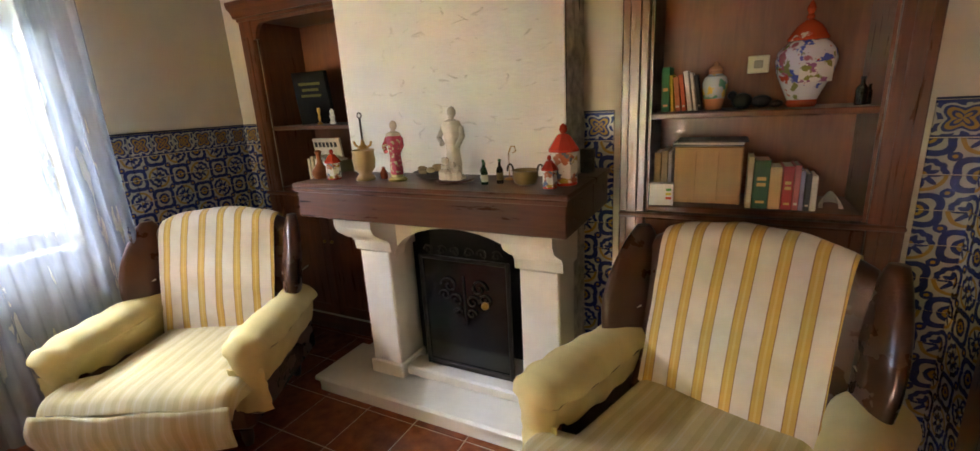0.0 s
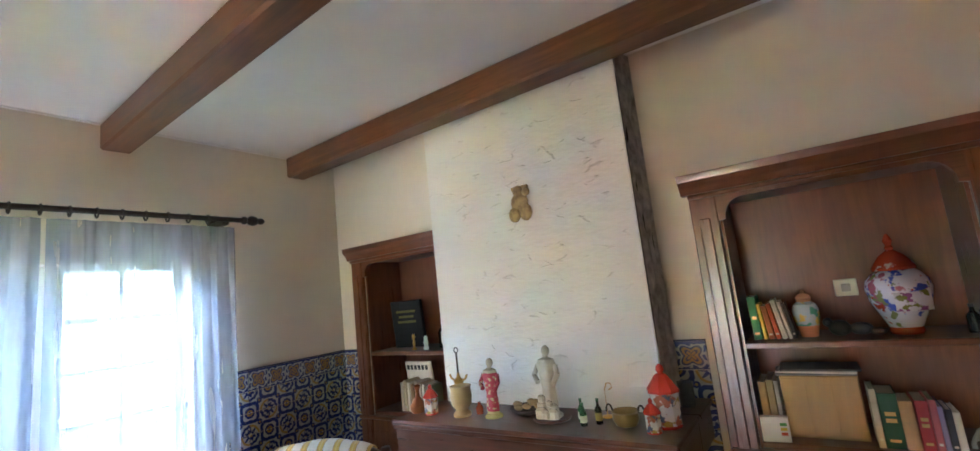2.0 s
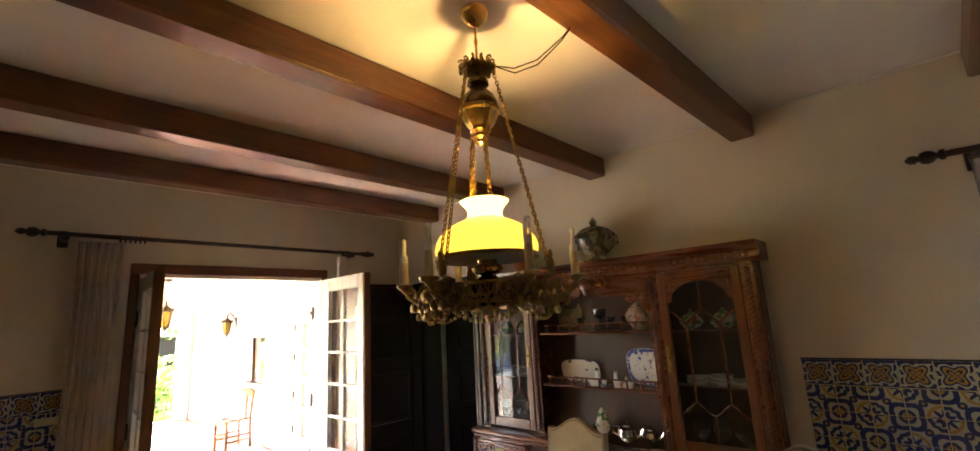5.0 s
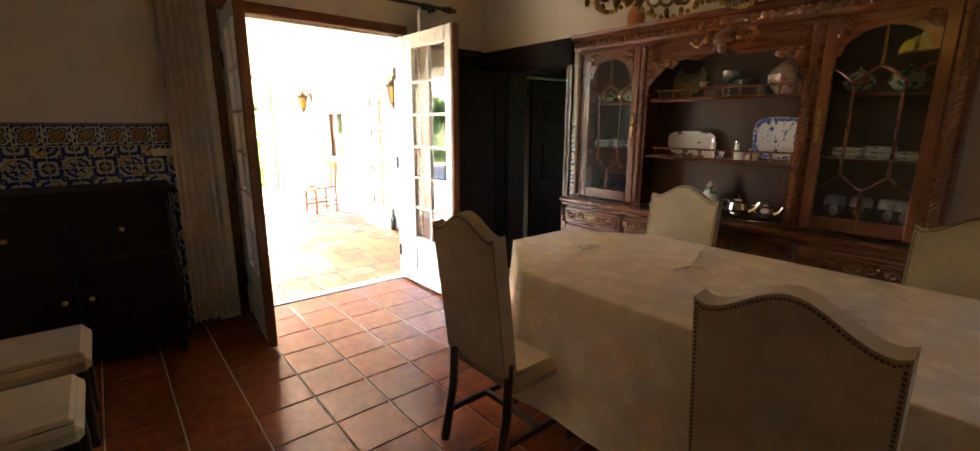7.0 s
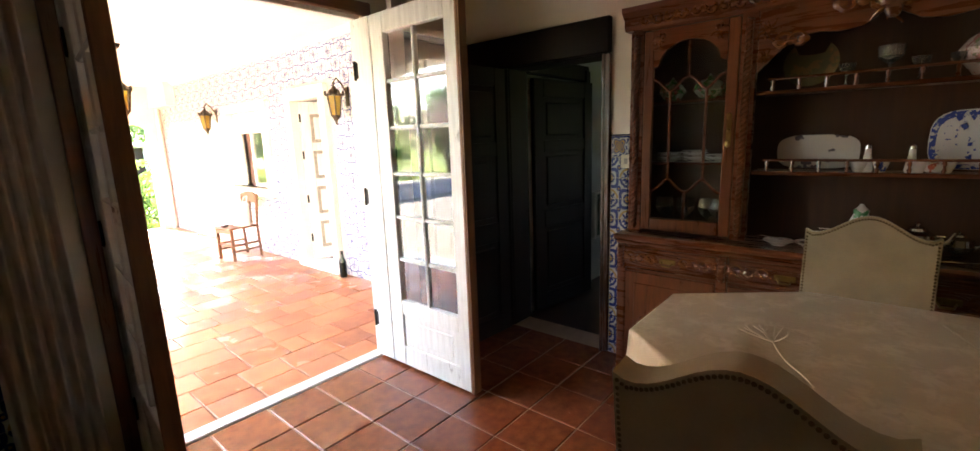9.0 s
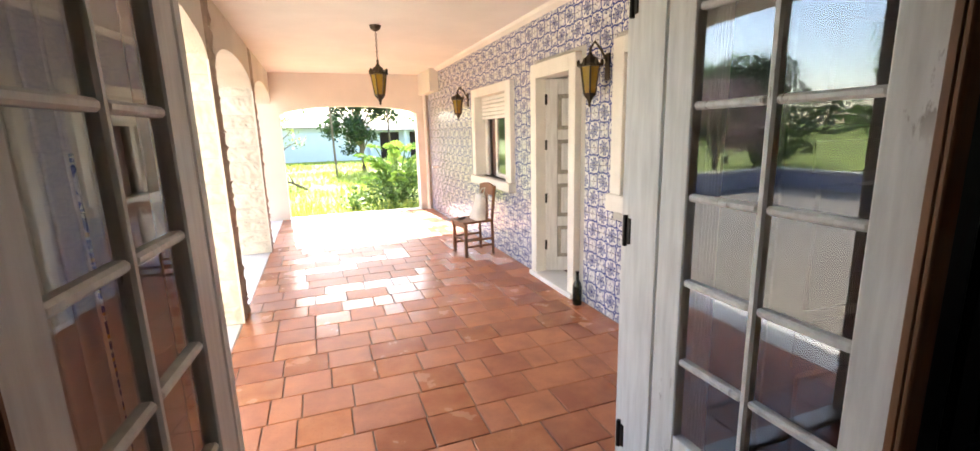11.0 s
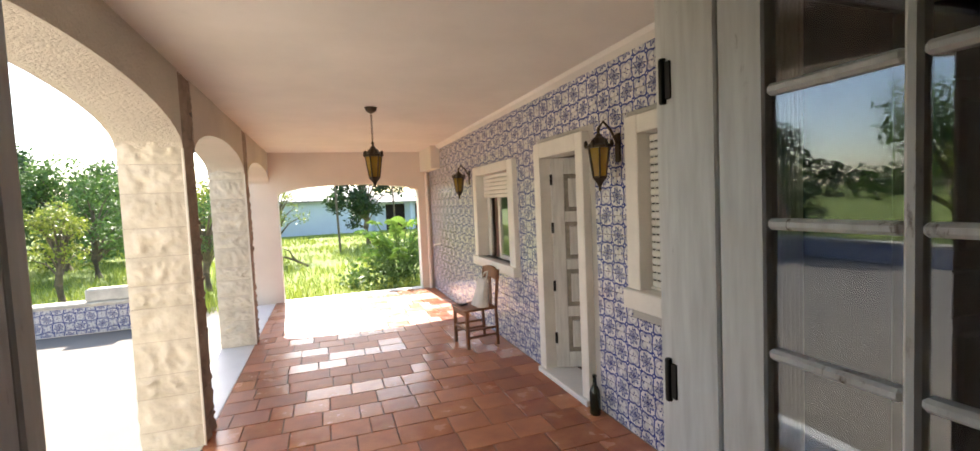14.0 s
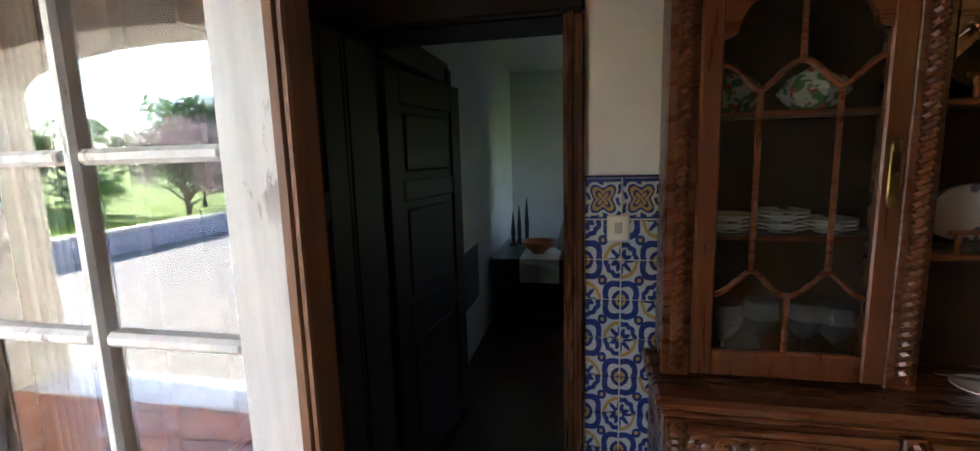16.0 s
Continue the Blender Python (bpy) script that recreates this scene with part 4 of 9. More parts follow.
part("slots", SLOT, IRON, p2, "rows of small dark shutter slots", kind="stuff", smooth=0)
casing("door_frame_porch", -9.09, -8.20, 0, 2.2, -8.97, -8.31, 0.0, 2.06, "white surround of the porch door with a stone threshold", False)
pd = panelled("door_porch", 0.66, 2.0, PAINT, "white panelled porch door standing open, paint worn", ((0.16, 0.5), (0.6, 0.95), (1.05, 1.4), (1.5, 1.85)))
pd.matrix_basis = pose(PX - 0.05, -8.945, 0.055, 0, 0, 158)
# recess shade round the door panels, put into a grey moulding colour
MOULDSHADE = plain("grey_moulding_shade", (0.3, 0.27, 0.22), 0.7, vary=0.4, grain=40, blotch=20)
for a, b in ((0.16, 0.5), (0.6, 0.95), (1.05, 1.4), (1.5, 1.85)):
    for x0, x1, z0, z1 in ((0.12, 0.16, a, b), (0.5, 0.54, a, b), (0.16, 0.5, a, a + 0.04), (0.16, 0.5, b - 0.04, b)):
        part("moulding", Geo().box((x0, -0.0115, z0), (x1, 0.0115, z1), 0.003), MOULDSHADE, pd, "panel moulding with its recess shade in the grey colour")
for z in (0.3, 0.8, 1.35, 1.8):
    part("hinge", Geo().lathe([(0.012, -0.05), (0.012, 0.05)], 10, pose(0.0, -0.03, z)), IRON, pd)

# ---- living room: fireplace wall ----
SOOT = plain("soot_black", (0.012, 0.011, 0.01), 0.8, vary=0.5, grain=30)
cb = thing("chimney_breast", "white trowelled chimney breast with a rough stone side", "chimney", kind="structure")
CX0, CX1, CY = -1.734, -0.46, 1.18


def rough_front(u, v):
    b = 0.006 * noise.noise((u * 7, v * 11, 1.3)) + 0.004 * noise.noise((u * 23, v * 31, 4.1))
    return (CX0 + (CX1 - CX0) * u, CY - b if 0 < u < 1 else CY, 1.0 + 2.055 * v)


part("front", Geo().sheet(rough_front, 60, 90), CHIMNEY, cb, smooth=1.5)


def rough_side(u, v):
    b = 0.02 * noise.noise((u * 3, v * 14, 7.7)) + 0.018 * noise.noise((u * 11, v * 28, 2.2)) if 0 < u < 1 else 0.0
    return (CX1 + 0.004 + b, CY + 0.006 + (YN - CY - 0.006) * u, 0.0 + 3.055 * v)


part("rough_side", Geo().sheet(rough_side, 10, 110), plain("grey_rough_stone", (0.3, 0.26, 0.21), 0.9, vary=0.45, grain=14, blotch=16, strength=0.9, depth=0.015, c2=(0.68, 0.63, 0.55)), cb, smooth=1.2)
part("corner_bead", Geo().box((CX1 - 0.012, CY - 0.008, 1.25), (CX1 + 0.002, CY + 0.004, 3.05), 0.003), CASING, cb)
part("core", Geo().box((CX0 + 0.004, CY + 0.01, 1.0), (CX1 - 0.01, YN, 3.055)).box((CX0 + 0.004, CY + 0.01, 0), (-1.42, YN, 1.0)).box((-0.6, CY + 0.01, 0), (CX1 - 0.01, YN, 1.0)).box((-1.42, YN - 0.02, 0), (-0.6, YN, 1.0)), SOOT, cb)
fp = thing("fireplace", "pale limestone fireplace with corbels under a dark mantel", "fireplace", kind="structure")
PY0 = 0.97
for x0, x1 in ((-1.57, -1.37), (-0.62, -0.43)):
    part("pilaster", Geo().box((x0, PY0, 0.1), (x1, CY + 0.01, 0.86), 0.008), MARBLE, fp)
    part("pilaster_base", Geo().box((x0 - 0.015, PY0 - 0.015, 0.1), (x1 + 0.015, CY + 0.01, 0.19), 0.008), MARBLE, fp)
    prof = [(CY, 0.86), (PY0 - 0.004, 0.86)] + [(PY0 - 0.004 - 0.05 * (1 - math.cos(a)) , 0.88 + 0.06 * math.sin(a)) for a in (0.5, 1.0, 1.5)] + [(PY0 - 0.075, 0.955), (PY0 - 0.12, 0.985), (PY0 - 0.14, 1.02), (PY0 - 0.14, 1.07), (CY, 1.07)]
    part("corbel", Geo().prism(prof, x0 - 0.02, x1 + 0.02, "x"), MARBLE, fp, smooth=0.5)
lin = [(-1.37, 1.07), (-1.37, 0.82)] + arc(-0.995, 0.82, 0.375, 0.18, 180, 0, 16)[1:-1] + [(-0.62, 0.82), (-0.62, 1.07)]
part("lintel", Geo().prism(lin, PY0 + 0.05, PY0 + 0.13, "y"), MARBLE, fp, smooth=0.4)
part("hearth", Geo().box((-1.86, 0.80, 0.0), (-0.3, YN, 0.07), 0.006).box((-1.88, 0.78, 0.07), (-0.28, 1.2, 0.105), 0.012), MARBLE, fp)
part("inner_step", Geo().box((-1.37, 1.0, 0.105), (-0.62, 1.14, 0.165), 0.01), MARBLE, fp)
part("firebox_lining", Geo().box((-1.42, YN - 0.04, 0.1), (-0.6, YN - 0.021, 1.0)).box((-1.44, 1.14, 0.1), (-1.42, YN - 0.04, 1.0)).box((-0.6, 1.14, 0.1), (-0.58, YN - 0.04, 1.0)), SOOT, fp)
sc = thing("fire_screen", "black iron fire screen with scrollwork in the hearth", "fire screen", pose(-0.995, 1.09, 0.165))
part("frame", Geo().box((-0.27, -0.012, 0.0), (-0.25, 0.012, 0.66), 0.004).box((0.25, -0.012, 0.0), (0.27, 0.012, 0.66), 0.004).box((-0.25, -0.012, 0.64), (0.25, 0.012, 0.66), 0.004).box((-0.25, -0.012, 0.0), (0.25, 0.012, 0.03), 0.004), IRON, sc)
part("mesh_panel", Geo().box((-0.25, 0.002, 0.03), (0.25, 0.006, 0.64)), plain("screen_glass_black", (0.01, 0.012, 0.014), 0.12, vary=0.3), sc)


def scroll(cx, cz, r, turns, flip=1, start=0.0, n=22):
    return [(cx + flip * r * (1 - 0.8 * k / n) * math.cos(start + turns * 2 * math.pi * k / n), cz + r * (1 - 0.8 * k / n) * math.sin(start + turns * 2 * math.pi * k / n)) for k in range(n + 1)]


g = Geo()
for fl in (-1, 1):
    for cx, cz, r in ((0.09, 0.5, 0.05), (0.05, 0.42, 0.04), (0.12, 0.44, 0.035), (0.04, 0.35, 0.03)):
        g.tube([(fl * cx + (x - cx) * fl, -0.006, z) for x, z in scroll(cx, cz, r, 1.2, 1)], 0.005, 5)
g.tube([(0, -0.006, 0.28), (0, -0.006, 0.56)], 0.005, 5)
part("scrollwork", g, IRON, sc)
for k in range(6):
    x = -0.2 + 0.08 * k
    part("crest_scroll", Geo().tube([(q, -0.004, z) for q, z in scroll(x, 0.69, 0.03, 1.1, 1 if k % 2 else -1)], 0.006, 5), IRON, sc)
GOLDBALL = plain("worn_brass", (0.45, 0.26, 0.06), 0.35, 0.9, vary=0.3)
part("knob", Geo().ball((0.13, -0.02, 0.42), 0.02), GOLDBALL, sc)

mt = thing("mantel_shelf", "dark polished wooden mantel shelf over the fireplace", "mantel", kind="structure")
part("beam", Geo().box((-1.775, 0.79, 1.072), (-0.335, CY - 0.002, 1.225), 0.006).box((CX1 + 0.03, CY - 0.002, 1.072), (-0.335, YN - 0.004, 1.225), 0.004), MANTEL, mt)
part("top_board", Geo().box((-1.79, 0.772, 1.226), (-0.32, CY - 0.002, 1.25), 0.008).box((CX1 + 0.03, CY - 0.002, 1.226), (-0.32, YN - 0.004, 1.25), 0.004), MANTEL, mt)
part("moulding", Geo().box((-1.785, 0.779, 1.205), (-0.327, 0.79, 1.226), 0.004), MANTEL, mt)


def bookcase(m):
    """A built-in bookcase: carved frame on the wall, niche lined with wood, shelves and cupboard doors."""
    b = thing("bookcase", "brown built-in wooden bookcase with a carved arched frame", "bookcase", m, "book niches")
    W2, O = 0.55, 0.43
    for s in (-1, 1):
        part("side_post", Geo().box((s * O, 0, 0), (s * W2, 0.038, 2.23), 0.006).box((s * (O + 0.035), -0.012, 0.1), (s * (W2 - 0.035), 0.0, 2.1), 0.005), BROWNZ, b)
        part("side_lining", Geo().box((s * (O + 0.002), 0.04, 0.0), (s * (O - 0.012), 0.40, 2.2)), BROWNZ, b)
    head = [(-O, 2.23), (-O, 2.08)] + [(-O + 0.03, 2.085)] + arc(-O + 0.11, 2.09, 0.08, 0.09, 180, 90, 6) + arc(O - 0.11, 2.09, 0.08, 0.09, 90, 0, 6) + [(O - 0.03, 2.085), (O, 2.08), (O, 2.23)]
    part("arched_head", Geo().prism(head, 0.004, 0.036, "y"), BROWNX, b, smooth=0.4)
    cor = [(0.038, 2.225), (-0.012, 2.225), (-0.02, 2.25), (-0.028, 2.262), (-0.05, 2.285), (-0.055, 2.31), (-0.055, 2.32), (0.038, 2.32)]
    part("cornice", Geo().prism(cor, -W2 - 0.03, W2 + 0.03, "x"), BROWNX, b, smooth=0.3)
    part("bead", Geo().box((-W2, -0.016, 2.20), (W2, 0.004, 2.222), 0.006), BROWNX, b)
    part("back", Geo().box((-O, 0.40, 0), (O, 0.41, 2.22)), BACKZ, b)
    part("niche_top", Geo().box((-O, 0.04, 2.195), (O, 0.4, 2.215)), BROWNX, b)
    for z in (1.505, 1.075):
        part("shelf", Geo().box((-O + 0.012, 0.02, z - 0.028), (O - 0.012, 0.40, z), 0.006), BROWNX, b)
    part("ledge", Geo().box((-W2, -0.02, 1.02), (W2, 0.03, 1.046), 0.008), BROWNX, b)
    for s in (-1, 1):
        d = part("cupboard_door", Geo().box((s * 0.004, 0.006, 0.12), (s * (O - 0.004), 0.03, 1.015), 0.006).box((s * 0.07, -0.004, 0.2), (s * (O - 0.07), 0.008, 0.94), 0.012), BROWNZ, b)
        part("knob", Geo().ball((s * 0.035, -0.012, 0.7), 0.012), GOLDBALL, d)
    part("plinth", Geo().box((-W2, -0.01, 0), (W2, 0.0, 0.115), 0.006), BROWNX, b)
    return b


bcR = bookcase(pose(0.28, 1.42, 0))
bcL = copy_thing(bcR, pose(-2.285, 1.42, 0))

# things on the shelves of the niche with the tall jar
GILT = plain("gilt_edge", (0.55, 0.4, 0.15), 0.35, 0.6)
PAPER = plain("book_paper", (0.68, 0.62, 0.5), 0.9, vary=0.1, grain=150)


def book(x, w, h, c, z, y=1.60, d=0.15, lean=0.0, label="", bars=0, turn=0.0):
    """A book standing with its spine to the room: cover, page block and title bars."""
    b = thing("book", label or "upright hardback book on the shelf", "book", pose(x, y - 0.001, z + 0.001 + abs(math.sin(radians(lean))) * w * 0.5, 0, lean, turn), "shelf books")
    mat = plain("book_cloth", c, 0.6, vary=0.15, grain=120, strength=0.15)
    g = Geo().box((-w / 2, -d / 2, 0), (-w / 2 + 0.003, d / 2, h), 0.001).box((w / 2 - 0.003, -d / 2, 0), (w / 2, d / 2, h), 0.001).box((-w / 2 + 0.003, -d / 2, 0), (w / 2 - 0.003, -d / 2 + 0.004, h), 0.001)
    part("cover", g, mat, b)
    part("pages", Geo().box((-w / 2 + 0.003, -d / 2 + 0.004, 0.004), (w / 2 - 0.003, d / 2 - 0.004, h - 0.004)), PAPER, b)
    for k in range(bars):
        z0 = h * (0.12 if k == 0 else 0.35 + 0.12 * k)
        part("title_bar", Geo().box((-w * 0.28, -d / 2 - 0.0012, z0), (w * 0.28, -d / 2, z0 + h * (0.05 if k == 0 else 0.07))), GILT if bars > 1 else PAPER, b)
    return b


z1, z2 = 1.505, 1.075
x = -0.105
for w, h, c, lean, lab, bars in ((0.036, 0.2, (0.02, 0.2, 0.07), -1, "green hardback with pale lettering bars on its spine", 2), (0.014, 0.165, (0.75, 0.55, 0.05), -4, "thin yellow paperback leaning on its neighbour", 0),
                                 (0.024, 0.155, (0.45, 0.14, 0.05), -6, "rust brown paperback leaning on its neighbour", 1), (0.018, 0.165, (0.55, 0.1, 0.03), -8, "orange paperback leaning on its neighbour", 1),
                                 (0.02, 0.178, (0.7, 0.66, 0.58), -9, "white paperback leaning on its neighbour", 0), (0.012, 0.17, (0.6, 0.56, 0.5), -9, "grey white booklet leaning on its neighbour", 0), (0.014, 0.16, (0.04, 0.04, 0.045), -10, "thin black book leaning on its neighbour", 1)):
    book(x + w / 2, w, h, c, z1, lean=lean, label=lab, bars=bars)
    x += w + 0.006
x = -0.125
for w, h, c, lab, bars, d in ((0.03, 0.24, (0.5, 0.33, 0.14), "tan hardback book on the lower shelf", 0, 0.2), (0.028, 0.25, (0.4, 0.32, 0.18), "olive tan hardback book on the shelf", 1, 0.2), (0.016, 0.245, (0.45, 0.45, 0.45), "thin grey book on the shelf", 0, 0.2)):
    book(x + w / 2, w, h, c, z2, 1.62, d, 0, lab, bars)
    x += w + 0.003
CARD = wood("brown_cardboard", (0.55, 0.36, 0.17), "z", 0.85, 0, 0.85, 0.6)
bx = thing("album_box", "wide tan ribbed album lying against the shelf back", "album", pose(0.11, 1.56, z2 + 0.001))
part("cover", Geo().box((-0.145, -0.03, 0), (0.145, 0.06, 0.265), 0.004), CARD, bx)
part("rib", Geo().box((-0.14, -0.033, 0.01), (-0.05, -0.03, 0.255), 0.001).box((-0.045, -0.033, 0.01), (0.045, -0.03, 0.255), 0.001).box((0.05, -0.033, 0.01), (0.14, -0.03, 0.255), 0.001), CARD, bx)
for k in range(3):
    solo("magazine", Geo().box((-0.15, -0.09, 0), (0.15, 0.09, 0.009), 0.002), plain("magazine_paper", ((0.12, 0.12, 0.13), (0.5, 0.48, 0.44), (0.05, 0.05, 0.06))[k], 0.5), "grey magazine lying on top of the album", "magazine", pose(0.1 + 0.01 * k, 1.62, z2 + 0.268 + 0.0095 * k, 0, 0, (3, -4, 1)[k]), "magazines")
wb = thing("small_box", "small white carton with coloured labels", "box", pose(-0.08, 1.46, z2 + 0.001, 0, 0, 6))
part("carton", Geo().box((-0.055, -0.02, 0), (0.055, 0.02, 0.105), 0.003), plain("white_card", (0.72, 0.72, 0.7), 0.6, vary=0.05), wb)
for k, c in enumerate(((0.6, 0.1, 0.05), (0.6, 0.5, 0.05), (0.1, 0.35, 0.1))):
    part("label_bar", Geo().box((0.02, -0.0212, 0.03 + 0.02 * k), (0.045, -0.02, 0.042 + 0.02 * k)), plain("label_ink", c, 0.6), wb)
x = 0.275
for w, h, c, lab, bars in ((0.022, 0.23, (0.62, 0.5, 0.35), "pale red and cream hardback book", 1), (0.062, 0.215, (0.015, 0.09, 0.05), "thick dark green hardback with gilt bars", 3), (0.045, 0.185, (0.5, 0.33, 0.16), "tan hardback book among red ones", 0), (0.04, 0.19, (0.4, 0.05, 0.05), "red hardback with pale lettering bars", 3), (0.022, 0.195, (0.5, 0.14, 0.14), "faded pink red hardback book", 1), (0.016, 0.17, (0.3, 0.27, 0.4), "thin purple book between others", 0), (0.02, 0.16, (0.05, 0.06, 0.07), "dark thin book between others", 1), (0.022, 0.15, (0.7, 0.68, 0.58), "white book leaning on its neighbour", 0)):
    book(x + w / 2, w, h, c, z2, 1.55, 0.16, -1 if bars == 0 else 0, lab, bars)
    x += w + 0.002
solo("shell", Geo().sheet(lambda u, v: (0.07 * (1 - 0.6 * u) * math.cos(math.pi * v) * (0.4 + u), 0.05 * math.sin(math.pi * v) - 0.02, 0.002 + 0.065 * math.sin(math.pi * v) * (1 - 0.75 * u)), 12, 12, 0.004), plain("shell_white", (0.55, 0.5, 0.42), 0.6), "pale shell-like stone on the shelf", "ornament", pose(0.6, 1.55, z2 + 0.004))


def china(name, ground, bands, painted):
    """Glazed china with painted bands by height (z from, z to, colour) and loose painted fields."""
    t = Tree(name)
    tc = t.t.nodes.new("ShaderNodeTexCoord")
    sep = t.t.nodes.new("ShaderNodeSeparateXYZ")
    t.put(sep.inputs[0], tc.outputs["Object"])
    col = ground
    for scale, lo, c in painted:
        blot = t.noise(t.n("VectorMath", operation="ADD", ins={0: tc.outputs["Object"], 1: (c[0] * 9, c[1] * 7, c[2] * 5)}), scale, 3)
        col = t.mix(t.ramp(blot, lo, lo + 0.03), col, c)
    for lo, hi, c in bands:
        m = t.m("MULTIPLY", t.m("GREATER_THAN", sep.outputs[2], lo), t.m("LESS_THAN", sep.outputs[2], hi))
        col = t.mix(m, col, c)
    return t.done(col, 0.14, 0.0, t.noise(t.coords(), 20, 2), 0.05, 0.001)


RUST = (0.42, 0.06, 0.02)
JAR = china("painted_jar_china", (0.62, 0.62, 0.66), [(0, 0.03, RUST), (0.265, 0.36, RUST)], [(14, 0.56, (0.06, 0.1, 0.45)), (12, 0.58, (0.35, 0.12, 0.16)), (16, 0.6, (0.2, 0.22, 0.08)), (22, 0.62, RUST)])
jar = thing("lidded_jar", "large painted china jar with a rust red domed lid", "jar", pose(0.455, 1.60, z1 + 0.001))
part("body", Geo().lathe([(0.05, 0), (0.058, 0.012), (0.055, 0.03), (0.075, 0.075), (0.103, 0.14), (0.112, 0.19), (0.105, 0.225), (0.08, 0.255), (0.066, 0.265)], 32), JAR, jar)
part("medallion", Geo().sheet(lambda u, v: ((u - 0.5) * 0.12 + 0.03, -math.sqrt(max(0.0, 0.1165 ** 2 - ((u - 0.5) * 0.12 + 0.03) ** 2)) * (1 - 0.35 * abs(v - 0.45)), 0.1 + 0.12 * v), 10, 8, 0.002), china("medallion_china", (0.7, 0.7, 0.68), [], [(24, 0.55, (0.3, 0.12, 0.25)), (20, 0.58, (0.22, 0.24, 0.06))]), jar, "white painted picture field")
lid = part("lid", Geo().lathe([(0.074, 0.266), (0.076, 0.276), (0.062, 0.3), (0.045, 0.325), (0.02, 0.345), (0.012, 0.35)], 28), china("rust_lid", RUST, [], [(20, 0.6, (0.6, 0.55, 0.5))]), jar)
part("finial", Geo().lathe([(0.012, 0.35), (0.016, 0.36), (0.01, 0.37), (0.017, 0.39), (0.012, 0.405), (0.004, 0.42)], 14), china("rust_knob", RUST, [], []), lid)
v2 = thing("small_vase", "small lidded vase painted blue, yellow and coral", "vase", pose(0.115, 1.60, z1 + 0.001))
part("body", Geo().lathe([(0.034, 0), (0.036, 0.01), (0.04, 0.03), (0.052, 0.09), (0.054, 0.12), (0.045, 0.145), (0.03, 0.155), (0.03, 0.168)], 26), china("landscape_vase", (0.4, 0.46, 0.5), [(0, 0.05, (0.6, 0.25, 0.13)), (0.158, 0.3, (0.5, 0.24, 0.13))], [(18, 0.55, (0.6, 0.42, 0.1)), (22, 0.6, (0.1, 0.28, 0.2))]), v2)
part("lid", Geo().lathe([(0.031, 0.169), (0.032, 0.178), (0.022, 0.19), (0.008, 0.196), (0.01, 0.206), (0.003, 0.213)], 20), china("vase_lid", (0.5, 0.24, 0.13), [], []), v2)
g = Geo().ball((-0.03, 0, 0.035), 0.035, 10, (1.2, 0.8, 1)).ball((0.045, 0, 0.03), 0.03, 10, (1.4, 0.8, 0.9)).ball((0.1, -0.01, 0.018), 0.018, 8, (1.6, 1, 0.9)).ball((-0.07, 0, 0.06), 0.02, 8)
solo("lion_figure", g, plain("black_bronze", (0.02, 0.02, 0.018), 0.35, 0.4, vary=0.4, grain=40, strength=0.6, depth=0.006), "dark lying animal ornament on the shelf", "ornament", pose(0.26, 1.58, z1 + 0.001))
sw = thing("wall_switch", "square cream light switch on the niche back", "switch", pose(0.29, 1.818, 1.70))
SWITCH = plain("cream_plastic", (0.72, 0.66, 0.48), 0.35, vary=0.05)
part("plate", Geo().box((-0.045, -0.012, -0.04), (0.045, 0.0, 0.04), 0.004), SWITCH, sw)
part("rocker", Geo().box((-0.018, -0.017, -0.018), (0.018, -0.012, 0.018), 0.002), plain("grey_rocker", (0.3, 0.27, 0.2), 0.4), sw)
DKGLASS = plain("dark_bottle_glass", (0.012, 0.02, 0.01), 0.08, vary=0.3, strength=0.05, Transmission_Weight=0.3)


def bottle(m, h=0.3, r=0.037, mat=None, lab=None, label="dark glass bottle", cap=None):
    b = thing("bottle", label, "bottle", m)
    part("glass", Geo().lathe([(r * 0.9, 0), (r, h * 0.02), (r, h * 0.55), (r * 0.85, h * 0.64), (r * 0.38, h * 0.75), (r * 0.33, h * 0.95), (r * 0.4, h * 0.955), (r * 0.4, h)], 18), mat or DKGLASS, b)
    if lab:
        part("label", Geo().lathe([(r * 1.01, h * 0.15), (r * 1.015, h * 0.16), (r * 1.015, h * 0.45), (r * 1.01, h * 0.46)], 18), plain("paper_label", lab, 0.8, vary=0.1), b)
    if cap:
        part("cap", Geo().lathe([(r * 0.43, h * 0.9), (r * 0.43, h * 1.01)], 14), plain("cap_foil", cap, 0.4, 0.3), b)
    return b


bottle(pose(0.655, 1.57, z1 + 0.001), 0.11, 0.022, label="small black bottle with a stopper", cap=(0.02, 0.02, 0.02))
bottle(pose(0.69, 1.62, z1 + 0.001), 0.08, 0.015, label="tiny dark glass bottle on the shelf")

# things in the other niche
DX = -2.285
atl = thing("atlas", "large black book with gold lettering facing the room", "book", pose(-2.47, 1.66, 1.506, 6, 0, 8))
part("cover", Geo().box((-0.14, -0.02, 0), (0.14, 0.02, 0.36), 0.004), plain("black_binding", (0.008, 0.008, 0.008), 0.9, vary=0.2), atl)
for k, w in enumerate((0.09, 0.07, 0.085)):
    part("gold_line", Geo().box((-w, -0.0212, 0.27 - 0.04 * k), (w, -0.0201, 0.288 - 0.04 * k)), plain("gold_print", (0.12, 0.11, 0.02), 0.4, 0.5), atl)
